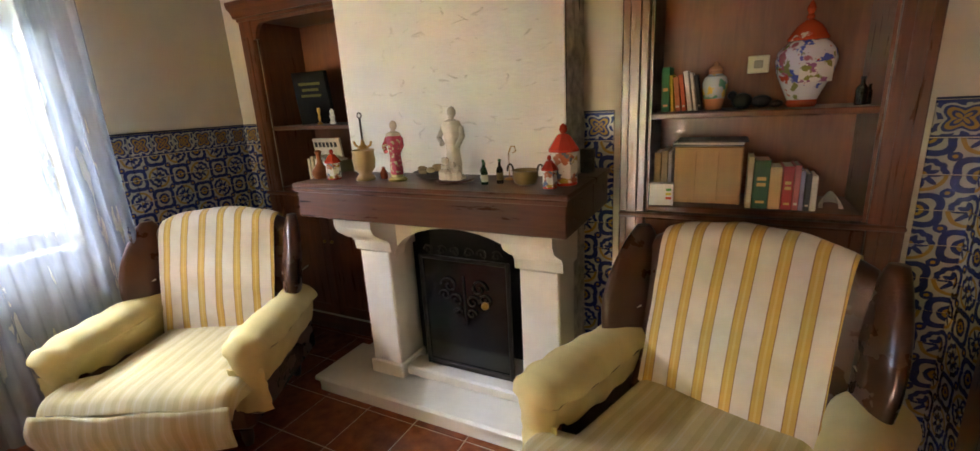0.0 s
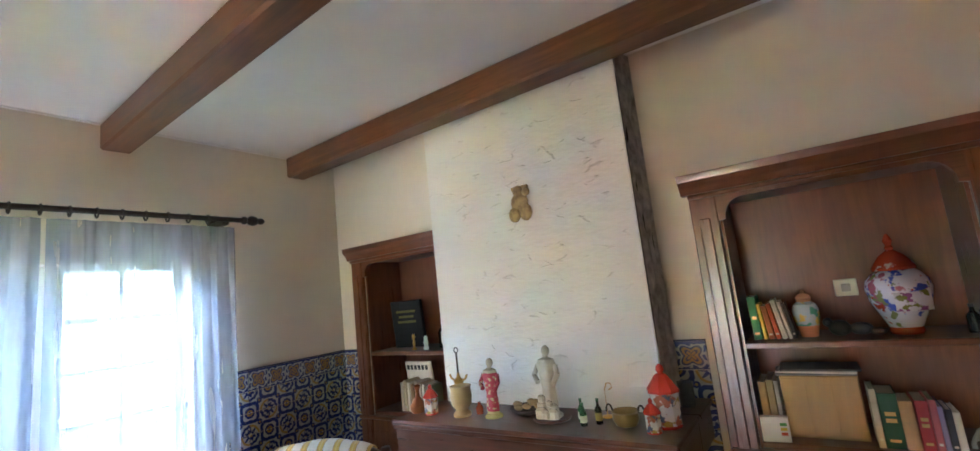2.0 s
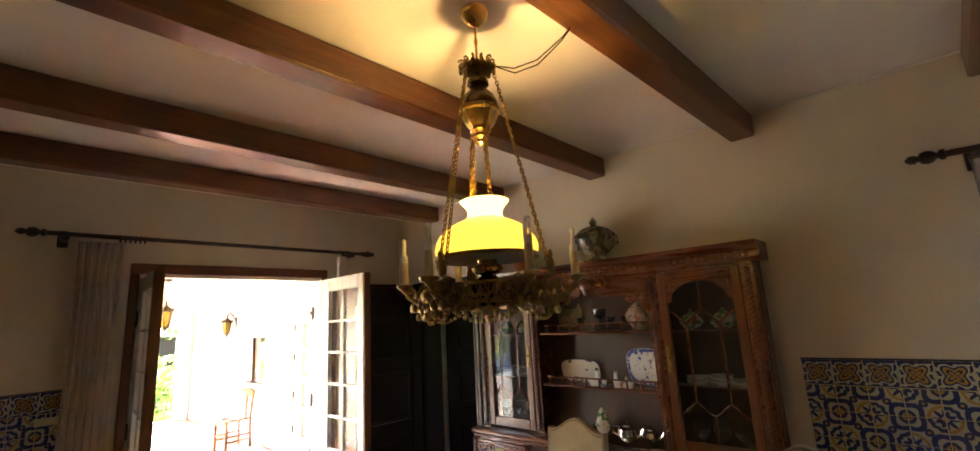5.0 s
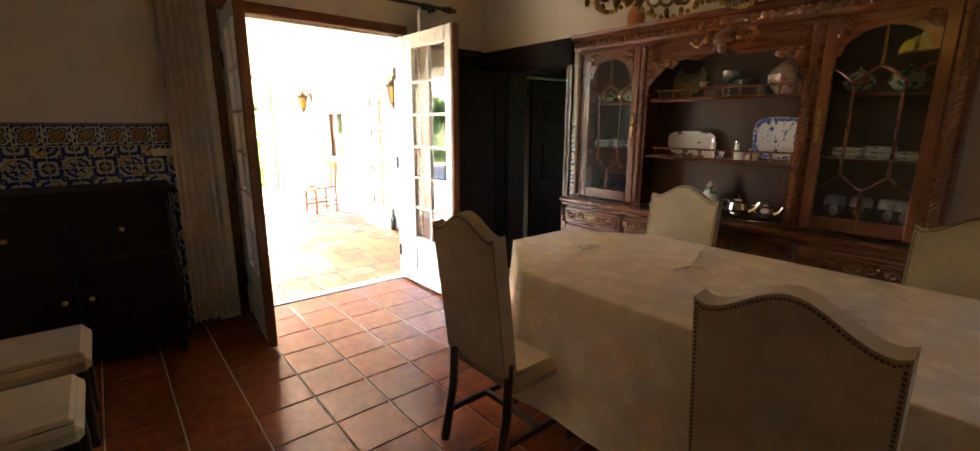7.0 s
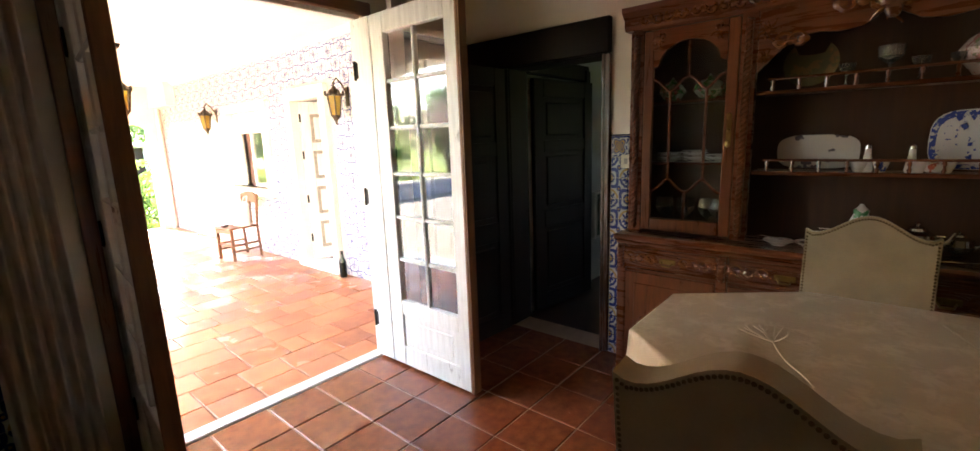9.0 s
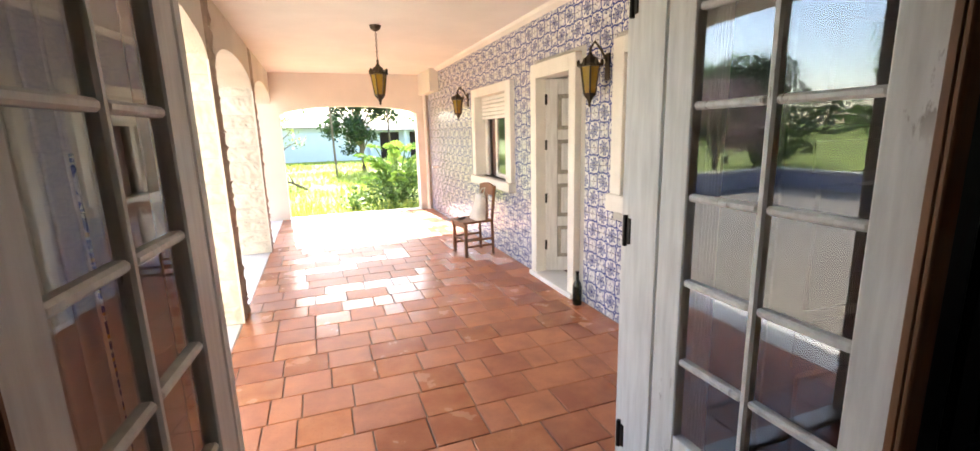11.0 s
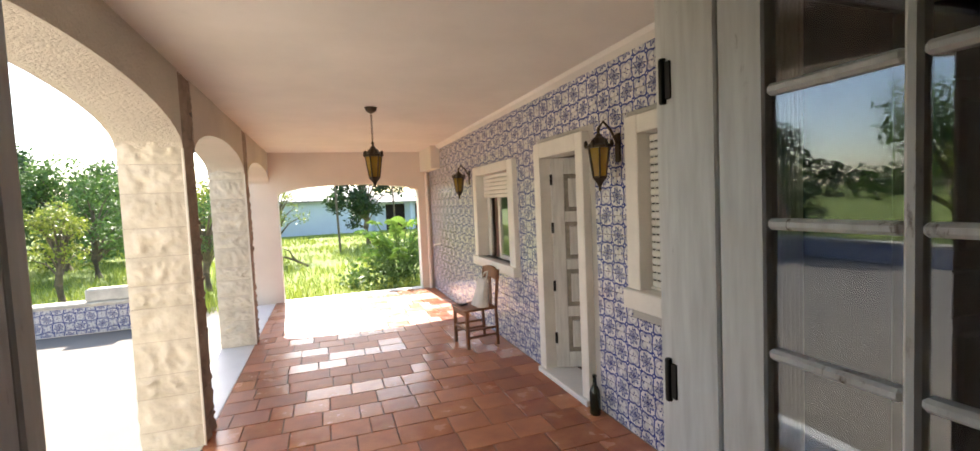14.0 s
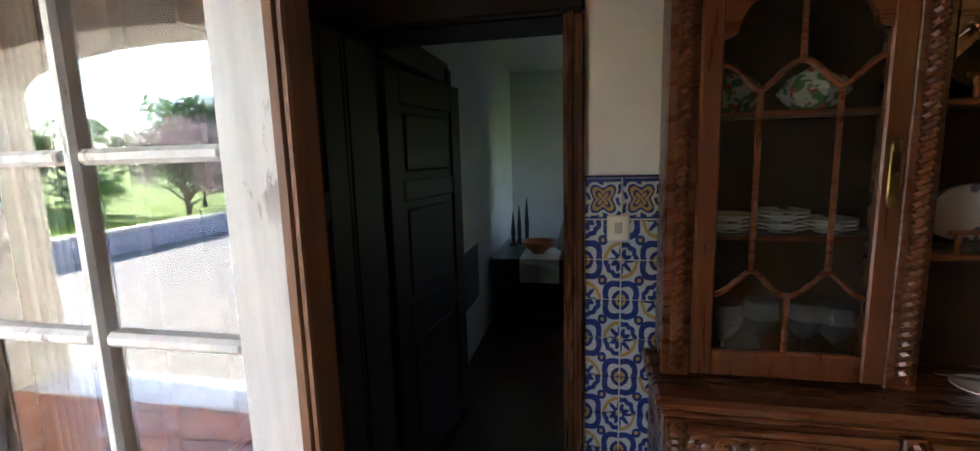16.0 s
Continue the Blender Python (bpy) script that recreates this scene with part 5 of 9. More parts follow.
GREENGLASS = plain("green_glass", (0.02, 0.16, 0.04), 0.08, vary=0.3, Transmission_Weight=0.4)
bottle(pose(-1.995, 1.52, 1.506), 0.26, 0.034, GREENGLASS, (0.66, 0.63, 0.5), "green wine bottle with a cream label", (0.1, 0.3, 0.08))
bottle(pose(-2.07, 1.6, 1.506), 0.2, 0.05, DKGLASS, None, "squat dark bottle on the shelf")
solo("white_figurine", Geo().lathe([(0.018, 0), (0.02, 0.01), (0.013, 0.03), (0.018, 0.05), (0.012, 0.07), (0.014, 0.085), (0.004, 0.1)], 14, None, 0.15, 3), plain("white_china", (0.7, 0.68, 0.62), 0.25), "small white china figurine on the shelf", "figurine", pose(-2.17, 1.5, 1.506))
solo("brass_candlestick", Geo().lathe([(0.02, 0), (0.02, 0.006), (0.006, 0.02), (0.01, 0.05), (0.006, 0.07), (0.012, 0.09), (0.009, 0.11)], 14), GOLDBALL, "small brass candlestick on the shelf", "candlestick", pose(-2.29, 1.5, 1.506))
box1 = thing("picture_book", "white book cover with bold dark lettering bars", "book", pose(-2.38, 1.66, 1.076, 8, 0, 0))
part("cover", Geo().box((-0.13, -0.01, 0), (0.13, 0.01, 0.33), 0.003), PAPER, box1)
for k in range(6):
    part("letter_bar", Geo().box((-0.11 + 0.037 * k, -0.0115, 0.27), (-0.085 + 0.037 * k, -0.0101, 0.305)), plain("ink_black", (0.02, 0.02, 0.02), 0.6), box1)
x = -2.44
for w, h, c, lab in ((0.02, 0.2, (0.66, 0.6, 0.46), "cream book spine"), (0.026, 0.215, (0.6, 0.5, 0.3), "tan book spine"), (0.02, 0.2, (0.64, 0.58, 0.44), "cream book spine"), (0.03, 0.19, (0.3, 0.18, 0.08), "brown book spine"), (0.024, 0.21, (0.66, 0.62, 0.5), "ivory book spine"), (0.024, 0.2, (0.5, 0.42, 0.3), "beige book spine"), (0.02, 0.19, (0.6, 0.56, 0.45), "cream book spine"), (0.03, 0.18, (0.2, 0.2, 0.12), "dark olive book spine")):
    book(x + w / 2, w, h, c, z2, 1.55, 0.15, 0, lab + " on the lower shelf", 1)
    x += w + 0.012

# the row of ornaments on the mantel
MZ = 1.251
copper = plain("dark_copper", (0.28, 0.1, 0.035), 0.3, 0.9, vary=0.35)
solo("copper_flask", Geo().lathe([(0.035, 0), (0.045, 0.02), (0.046, 0.04), (0.03, 0.06), (0.012, 0.085), (0.011, 0.12), (0.02, 0.14), (0.008, 0.15)], 20), copper, "copper flask with a slender neck on the mantel", "flask", pose(-1.735, 0.93, MZ))
TOWN = china("painted_canister", (0.66, 0.62, 0.56), [(0.085, 0.2, (0.5, 0.05, 0.03)), (0, 0.008, (0.5, 0.05, 0.03))], [(30, 0.55, (0.4, 0.14, 0.08)), (26, 0.58, (0.12, 0.14, 0.2)), (40, 0.6, (0.4, 0.28, 0.06))])


def canister(m, k=1.0):
    c = thing("house_canister", "red and white painted china canister with a pointed lid", "canister", m @ Matrix.Scale(k, 4), "house canisters")
    part("body", Geo().lathe([(0.034, 0), (0.036, 0.004), (0.036, 0.08), (0.037, 0.085)], 8), TOWN, c, smooth=0.3)
    l = part("lid", Geo().lathe([(0.041, 0.086), (0.041, 0.092), (0.018, 0.125), (0.012, 0.13)], 8), china("red_roof_lid", (0.5, 0.05, 0.03), [], []), c, smooth=0.3)
    part("finial", Geo().lathe([(0.006, 0.13), (0.011, 0.14), (0.008, 0.15), (0.002, 0.155)], 10), china("red_roof_knob", (0.5, 0.05, 0.03), [], []), l)
    return c


canister(pose(-1.63, 0.92, MZ), 1.0)
canister(pose(-0.41, 0.99, MZ), 1.6)
canister(pose(-0.44, 0.90, MZ), 0.85)
cs = thing("oil_lamp_stand", "tall thin iron oil lamp stand with hanging bowls", "lamp", pose(-1.53, 1.05, MZ))
part("base", Geo().lathe([(0.04, 0), (0.04, 0.008), (0.012, 0.02)], 16), LANTERN, cs)
part("stem", Geo().lathe([(0.005, 0.015), (0.005, 0.3)], 8), LANTERN, cs)
part("loop", Geo().tube([(0.014 * math.cos(a), 0, 0.313 + 0.014 * math.sin(a)) for a in [k * math.pi / 6 for k in range(13)]], 0.003, 6), LANTERN, cs)
part("bowl", Geo().lathe([(0.006, 0.12), (0.026, 0.135), (0.03, 0.15), (0.012, 0.165), (0.006, 0.19)], 16), GOLDBALL, cs)
for s in (-1, 1):
    part("spout", Geo().tube([(s * 0.02, 0, 0.145), (s * 0.05, 0, 0.16), (s * 0.06, 0, 0.18)], 0.006, 6), GOLDBALL, cs)
BOXWOOD = wood("turned_pale_wood", (0.55, 0.36, 0.14), "z", 0.4, 0.1, 0.8)
mo = solo("wooden_mortar", Geo().lathe([(0.045, 0), (0.047, 0.012), (0.032, 0.03), (0.032, 0.036), (0.052, 0.06), (0.056, 0.1), (0.052, 0.135), (0.057, 0.15), (0.05, 0.152), (0.044, 0.14), (0.042, 0.07), (0.001, 0.06)], 28), BOXWOOD, "turned pale wooden mortar cup on the mantel", "mortar", pose(-1.425, 0.93, MZ))
solo("small_red_bottle", Geo().lathe([(0.018, 0), (0.02, 0.03), (0.008, 0.05), (0.008, 0.06)], 14), plain("red_glass", (0.3, 0.05, 0.02), 0.15), "tiny red brown bottle on the mantel", "bottle", pose(-1.35, 0.98, MZ))


def figure(m, h, robe, label, lean=0.0, base=(0.45, 0.36, 0.16)):
    """A plain standing statuette: robe, shoulders, head and a small base in one mesh."""
    g = Geo().lathe([(0.16, 0), (0.16, 0.03), (0.12, 0.06)], 16)
    g.lathe([(0.11, 0.06), (0.12, 0.2), (0.1, 0.4), (0.12, 0.58), (0.15, 0.72), (0.12, 0.8), (0.04, 0.83), (0.04, 0.86)], 18, Matrix.Diagonal((1, 0.75, 1, 1)), 0.08, 5)
    g.ball((0.01, 0, 0.92), 0.07, 10, (0.85, 0.95, 1.15))
    g.tube([(-0.14, 0, 0.72), (-0.19, -0.05, 0.58), (-0.1, -0.12, 0.5)], 0.04, 8)
    g.tube([(0.14, 0, 0.72), (0.18, -0.04, 0.6), (0.12, -0.1, 0.45)], 0.04, 8)
    g.v = [(x * h, y * h, z * h) for x, y, z in g.v]
    return solo("statuette", g, robe, label, "statuette", m)


ROBE = china("red_robe_glaze", (0.4, 0.05, 0.06), [(0, 0.03, (0.5, 0.4, 0.14)), (0.215, 0.4, (0.6, 0.48, 0.3))], [(50, 0.55, (0.55, 0.42, 0.22))])
figure(pose(-1.24, 0.95, MZ), 0.285, ROBE, "slender statuette in a red and gold robe")
PALE = plain("aged_ivory_glaze", (0.5, 0.46, 0.34), 0.35, vary=0.25, grain=30, blotch=25, strength=0.3, depth=0.003)
st = figure(pose(-0.93, 0.98, MZ + 0.012), 0.325, PALE, "pale ivory seated statuette on a round dark base")
g = Geo()
for k, (x, y, z, r) in enumerate(((-0.03, -0.03, 0.02, 0.03), (0.03, -0.03, 0.018, 0.028), (-0.035, -0.01, 0.05, 0.024), (0.0, -0.045, 0.02, 0.02), (0.028, -0.015, 0.045, 0.02), (-0.03, -0.02, 0.085, 0.018), (0.02, -0.04, 0.07, 0.014))):
    g.box((x - r, y - r * 0.7, z - r), (x + r, y + r * 0.7, z + r), r * 0.45)
solo("statuette_rocks", g, PALE, "ivory rockwork at the statuette's feet", "ornament", pose(-0.93, 0.97, MZ + 0.012))
solo("round_base", Geo().lathe([(0.085, 0), (0.09, 0.005), (0.085, 0.012)], 24), MANTEL, "round dark wooden base on the mantel", "base", pose(-0.93, 0.98, MZ))
fb = thing("fruit_dish", "shallow dish with dried pods and nuts", "dish", pose(-1.09, 1.03, MZ))
part("dish", Geo().lathe([(0.03, 0), (0.06, 0.01), (0.095, 0.035), (0.09, 0.036), (0.05, 0.018), (0.001, 0.012)], 22), plain("dark_wood_dish", (0.08, 0.05, 0.03), 0.4), fb)
rr = random.Random(3)
for k in range(9):
    a = rr.uniform(0, 6.3)
    part("pod", Geo().ball((0.045 * math.cos(a) * rr.random() * 1.6, 0.045 * math.sin(a), 0.035 + 0.018 * rr.random()), 0.02, 7, (1.3, 0.8, 0.7)), plain("dried_pod", (0.4, 0.28, 0.13), 0.7, vary=0.3), fb)
for k, (x, y, h, lab) in enumerate(((-0.775, 0.97, 0.1, (0.66, 0.64, 0.55)), (-0.745, 0.92, 0.095, (0.6, 0.55, 0.35)), (-0.69, 0.96, 0.105, (0.2, 0.16, 0.05)))):
    bottle(pose(x, y, MZ), h, 0.0155, GREENGLASS if k < 2 else DKGLASS, lab, "miniature green bottle with a paper label", (0.03, 0.12, 0.04))
pot = thing("brass_pot", "small brass cauldron with two ring handles", "pot", pose(-0.57, 0.96, MZ))
part("bowl", Geo().lathe([(0.03, 0), (0.045, 0.006), (0.056, 0.03), (0.054, 0.055), (0.06, 0.062), (0.055, 0.063), (0.048, 0.03), (0.001, 0.01)], 22), plain("old_brass", (0.22, 0.15, 0.05), 0.4, 0.9, vary=0.4), pot)
for s in (-1, 1):
    part("handle", Geo().tube([(s * (0.055 + 0.014 * (1 - math.cos(a))), 0.0, 0.055 + 0.03 * math.sin(a)) for a in [k * math.pi / 8 for k in range(9)]], 0.004, 6), LANTERN, pot)
hh = thing("wire_holder", "curled brass wire holder on the mantel", "holder", pose(-0.69, 1.06, MZ))
part("wire", Geo().tube([(0.0, 0, 0), (0.0, 0, 0.12), (0.012, 0, 0.15), (0.03, 0, 0.15), (0.035, 0, 0.13), (0.02, 0, 0.12)], 0.003, 6), GOLDBALL, hh)
part("foot", Geo().lathe([(0.025, 0), (0.025, 0.006), (0.004, 0.012)], 12), GOLDBALL, hh)
CLEAR = plain("clear_glass", (0.6, 0.62, 0.62), 0.04, vary=0.05, strength=0.02, Transmission_Weight=0.9)
solo("glass_tumbler", Geo().lathe([(0.03, 0), (0.033, 0.005), (0.036, 0.11), (0.033, 0.11), (0.03, 0.01), (0.001, 0.008)], 20), CLEAR, "clear glass tumbler on the mantel's side", "glass", pose(-0.395, 1.3, MZ))
pq = Geo().ball((0, 0, 0.0), 0.05, 8, (1.1, 0.35, 1.1)).ball((0.035, -0.005, -0.06), 0.04, 8, (1, 0.4, 1.2)).ball((-0.035, -0.005, -0.065), 0.038, 8, (1, 0.45, 1.1)).ball((0.0, -0.01, 0.06), 0.032, 8, (1, 0.5, 1)).box((-0.045, -0.006, 0.07), (0.06, 0.012, 0.09), 0.004).ball((0.05, -0.01, 0.05), 0.025, 8, (1, 0.5, 1))
solo("wall_plaque", pq, plain("gilded_relief", (0.22, 0.1, 0.04), 0.45, 0.2, vary=0.5, grain=50, blotch=22, c2=(0.55, 0.38, 0.14), strength=0.6, depth=0.006), "small gilded brown relief plaque on the white chimney", "plaque", pose(-1.075, CY - 0.015, 2.33))

# door casing in the east wall
ef = thing("east_door_frame", "broad brown wooden door casing in the east wall", "door frame", kind="structure")
part("casing", Geo().box((XE - 0.06, 0.9, 0), (XE - 0.001, 1.05, 2.6), 0.008), BROWNZ, ef)
part("casing", Geo().box((XE - 0.06, -0.2, 0), (XE - 0.001, -0.05, 2.6), 0.008), BROWNZ, ef)
part("head", Geo().box((XE - 0.06, -0.05, 2.45), (XE - 0.001, 0.9, 2.6), 0.008), BROWNY, ef)
ed = panelled("door_east", 0.94, 2.44, BROWNZ, "closed brown panelled wooden door", ((0.15, 0.9), (1.05, 1.7), (1.82, 2.3)))
ed.matrix_basis = pose(XE - 0.03, -0.045, 0, 0, 0, 90)

# ---- armchairs ----
LEATHER = plain("brown_leather", (0.075, 0.027, 0.012), 0.28, vary=0.3, grain=90, blotch=6, strength=0.3, depth=0.002)
COVER = plain("pale_yellow_cover", (0.62, 0.5, 0.22), 0.95, vary=0.1, grain=220, blotch=9, strength=0.5, depth=0.003)
SEATCOVER = stripes("striped_seat_cover", (0.62, 0.5, 0.24), [(0.0, 0.35, (0.54, 0.42, 0.18)), (0.5, 0.6, (0.66, 0.56, 0.32))], 16.0)
THROW = stripes("striped_throw", (0.7, 0.62, 0.5), [(0.08, 0.42, (0.62, 0.38, 0.07)), (0.05, 0.08, (0.3, 0.15, 0.05)), (0.42, 0.45, (0.3, 0.15, 0.05)), (0.2, 0.28, (0.68, 0.47, 0.14))], 8.0)


def armchair(m, seed=0):
    """A wing chair facing -y: leather shell and wings, covered arms and seat, striped throw over the back."""
    c = thing("armchair", "brown leather wing chair with yellow covers and a striped throw", "armchair", m, "wing chairs")
    part("base", Geo().box((-0.37, -0.3, 0.1), (0.37, 0.34, 0.34), 0.03), LEATHER, c)
    for x in (-0.31, 0.31):
        for y in (-0.26, 0.3):
            part("leg", Geo().lathe([(0.018, 0), (0.026, 0.04), (0.028, 0.1)], 12, pose(x, y, 0)), CHAIRWOOD, c)

    def crest(a):
        return 1.12 - 0.085 * abs(a) ** 2.6

    def lean(z):
        return 0.2 + 0.2 * (z - 0.3) / 0.8

    def back(u, v):
        """A padded loop: up the front, over the top and down the rear."""
        a = (u - 0.5) * 2
        top, w = crest(a), 0.355
        if v < 0.45:
            k = v / 0.45
            z = 0.3 + (top - 0.06 - 0.3) * k
            y = lean(z) - 0.035 * (1 - a * a) * math.sin(math.pi * k) - 0.03
        elif v < 0.6:
            k = (v - 0.45) / 0.15 * math.pi
            z = top - 0.06 + 0.06 * math.sin(k)
            y = lean(top - 0.06) + 0.03 - 0.06 * math.cos(k)
        else:
            k = (v - 0.6) / 0.4
            z = top - 0.06 - (top - 0.36) * k
            y = lean(z) + 0.09
        return (w * a, y + 0.02 * a * a, z)
    g = Geo().sheet(back, 20, 40)
    for col in (0, 20):
        g.f.append(tuple(j * 21 + col for j in range(41)))
    part("backrest", g, LEATHER, c, smooth=1.2)
    for s in (-1, 1):
        def wing(u, v, s=s):
            a = 2 * math.pi * u
            z = 0.5 + 0.58 * v
            k = max(0.02, math.sin(math.pi * (0.12 + 0.86 * v))) ** 0.55
            lx, ly = 0.05 * math.cos(a) * (0.35 + 0.65 * k), (0.135 + 0.02 * math.sin(math.pi * v)) * k * math.sin(a)
            t = radians(22) * s
            cx, cy = s * (0.388 + 0.012 * v), lean(z) - 0.02
            return (cx + lx * math.cos(t) - ly * math.sin(t), cy + lx * math.sin(t) + ly * math.cos(t), z)
        g = Geo().sheet(wing, 24, 20)
        for row in (0, 20):
            g.f.append(tuple(row * 25 + i for i in range(24)))
        part("wing", g, LEATHER, c, smooth=1.4)
        part("piping", Geo().tube([(s * (0.345 + 0.105 * k / 8), 0.27 - 0.075 * math.sin(k / 8 * math.pi) + 0.012 * k, 0.74 - 0.02 * math.sin(k / 8 * math.pi)) for k in range(9)], 0.004, 6), plain("white_elastic", (0.7, 0.66, 0.56), 0.8), c, "thin white elastic band")

        def arm(u, v, s=s):
            """A loose cover: a fat roll on top, its skirt hanging inside and outside."""
            a = 2 * math.pi * u
            pinch = 1 - 0.16 * math.exp(-((v - 0.12) / 0.05) ** 2)
            r = (0.102 + 0.006 * math.sin(4 * v + s + seed)) * pinch + 0.005 * noise.noise((u * 5, v * 9, s + seed)) + 0.003 * math.sin(26 * v + 5 * u + seed)
            end = min(1.0, v / 0.1)
            r *= math.sqrt(max(0.02, 1 - (1 - end) ** 2))
            y = -0.37 + 0.66 * v
            x = s * 0.405 + r * 1.05 * math.cos(a)
            z = 0.565 + r * 0.92 * math.sin(a)
            if math.sin(a) < -0.1:
                k = min(1.0, (-math.sin(a) - 0.1) / 0.9)
                z -= 0.14 * k * min(1.0, v / 0.12)
                x = s * 0.4 + r * 0.82 * math.cos(a)
            return (x + s * 0.015 * (1 - v), y, z + 0.02 * (1 - v))
        g = Geo().sheet(arm, 32, 30)
        n = 33
        for row in (0, 30):
            g.f.append(tuple(row * n + i for i in range(32)))
        part("arm_cover", g, COVER, c, smooth=1.4)

        def skirt(u, v, s=s):
            return (s * (0.33 + 0.16 * u) + 0.004 * math.sin(20 * v), -0.325 - 0.012 * math.sin(math.pi * u) - 0.006 * math.sin(14 * u + 3 * v + seed), 0.5 - 0.24 * v)
        part("arm_front", Geo().sheet(skirt, 10, 8, 0.006), COVER, c, smooth=1.2)
        part("arm_side", Geo().box((s * 0.345, -0.31, 0.2), (s * 0.45, 0.32, 0.5), 0.03), LEATHER, c)

    def seat(u, v):
        """A puffed cushion with a broad front that spreads before the arms."""
        a = (u - 0.5) * 2
        y = -0.5 + 0.78 * v
        f = min(1.0, max(0.0, (0.3 - v) / 0.06))
        wide = 0.315 + 0.115 * f * f * (3 - 2 * f)
        e = min(1.0, v / 0.14)
        z = 0.405 + 0.065 * math.sqrt(max(0.0, 1 - (1 - e) ** 2)) - 0.03 * v
        z += 0.012 * (1 - a * a) + 0.007 * noise.noise((u * 5, v * 5, seed))
        q = max(0.0, (abs(a) - 0.8) / 0.2)
        z -= 0.075 * (1 - math.sqrt(max(0.0, 1 - q * q)))
        round_ = 1 - 0.06 * (1 - e)
        return (a * wide * round_, y + 0.02 * a * a * (1 - e), z)
    part("seat_cover", Geo().sheet(seat, 34, 34), SEATCOVER, c, smooth=1.6, uv=lambda p: (p[0], p[1]))

    def front(u, v):
        a = (u - 0.5) * 2
        k = math.sin(math.pi * min(1.0, v * 1.15) * 0.86)
        return (a * (0.404 + 0.014 * k), -0.5 + 0.02 * a * a - 0.022 * k + 0.006 * math.sin(9 * a + 4 * v), 0.408 - 0.2 * v + 0.004 * math.sin(6 * a))
    part("seat_front", Geo().sheet(front, 26, 10, 0.008), SEATCOVER, c, smooth=1.6, uv=lambda p: (p[0], p[2]))
    part("seat_cushion", Geo().box((-0.325, -0.46, 0.28), (0.325, 0.26, 0.405), 0.04), COVER, c)

    def throw(u, v):
        a = (u - 0.5) * 2
        L = v * 1.3
        wob = 0.006 * noise.noise((u * 6, v * 9, seed + 3)) + 0.002 * math.sin(12 * u + 5 * v)
        top = crest(a * 0.86)
        if L < 0.26:
            q = 1 - L / 0.26
            z = top - 0.06 - 0.24 * q
            y = lean(z) + 0.1
        elif L < 0.44:
            k = (L - 0.26) / 0.18 * math.pi
            z = top - 0.06 + 0.072 * math.sin(k)
            y = lean(top - 0.06) + 0.03 + 0.072 * math.cos(k)
        else:
            k = (L - 0.44) / 0.86
            z = top - 0.06 - (top - 0.06 - 0.43) * k
            y = lean(z) - 0.045 - 0.036 * (1 - a * a * 0.74) * math.sin(math.pi * min(1.0, (z - 0.3) / 0.76))
        return (a * (0.305 + 0.008 * math.sin(4 * v + seed)), y + wob, z + wob)
    part("throw", Geo().sheet(throw, 28, 52, 0.005), THROW, c, smooth=1.5, uv=lambda p: (p[0] * 1.3 + 0.5, p[2]))
    return c


armchair(pose(-2.28, 0.42, 0, 0, 0, 27) @ Matrix.Diagonal((1.08, 1.08, 0.945, 1)), 0.0)
armchair(pose(0.165, 0.695, 0, 0, 0, -18) @ Matrix.Diagonal((1.07, 1.07, 0.96, 1)), 2.0)

# ---- chandelier ----
BRASS = plain("antique_brass", (0.24, 0.155, 0.05), 0.3, 0.95, vary=0.5, grain=40, blotch=14, strength=0.4, depth=0.003)
OLDGOLD = plain("gilt_brass", (0.42, 0.27, 0.08), 0.28, 0.95, vary=0.4, grain=40, blotch=14, strength=0.3, depth=0.002)
URN = plain("dark_bronze_urn", (0.06, 0.042, 0.02), 0.25, 0.8, vary=0.5, grain=30, blotch=20, strength=0.4, depth=0.003)
IVORY = plain("ivory_sleeve", (0.6, 0.52, 0.36), 0.5)
BULB = plain("white_bulb", (0.78, 0.77, 0.74), 0.25, vary=0.03)
CHX, CHY = -0.98, -2.71
ch = thing("chandelier", "ornate brass oil-lamp chandelier with a lit yellow glass shade", "chandelier", pose(CHX, CHY, 0))


def link_chain(p, q, size, wire, pitch):
    """Oval links, every second one turned a quarter, from p to q."""
    p, q = Vector(p), Vector(q)
    d = (q - p).normalized()
    a = d.cross(Vector((0, 0, 1)))
    a = a.normalized() if a.length > 0.05 else Vector((1, 0, 0))
    b = d.cross(a)
    g = Geo()
    n = int((q - p).length / pitch)
    for k in range(n + 1):
        c = p.lerp(q, k / n)
        w = a if k % 2 else b
        g.tube([c + d * size * math.cos(t) + w * size * 0.5 * math.sin(t) for t in [i * math.pi / 5 for i in range(11)]], wire, 5)
    return g


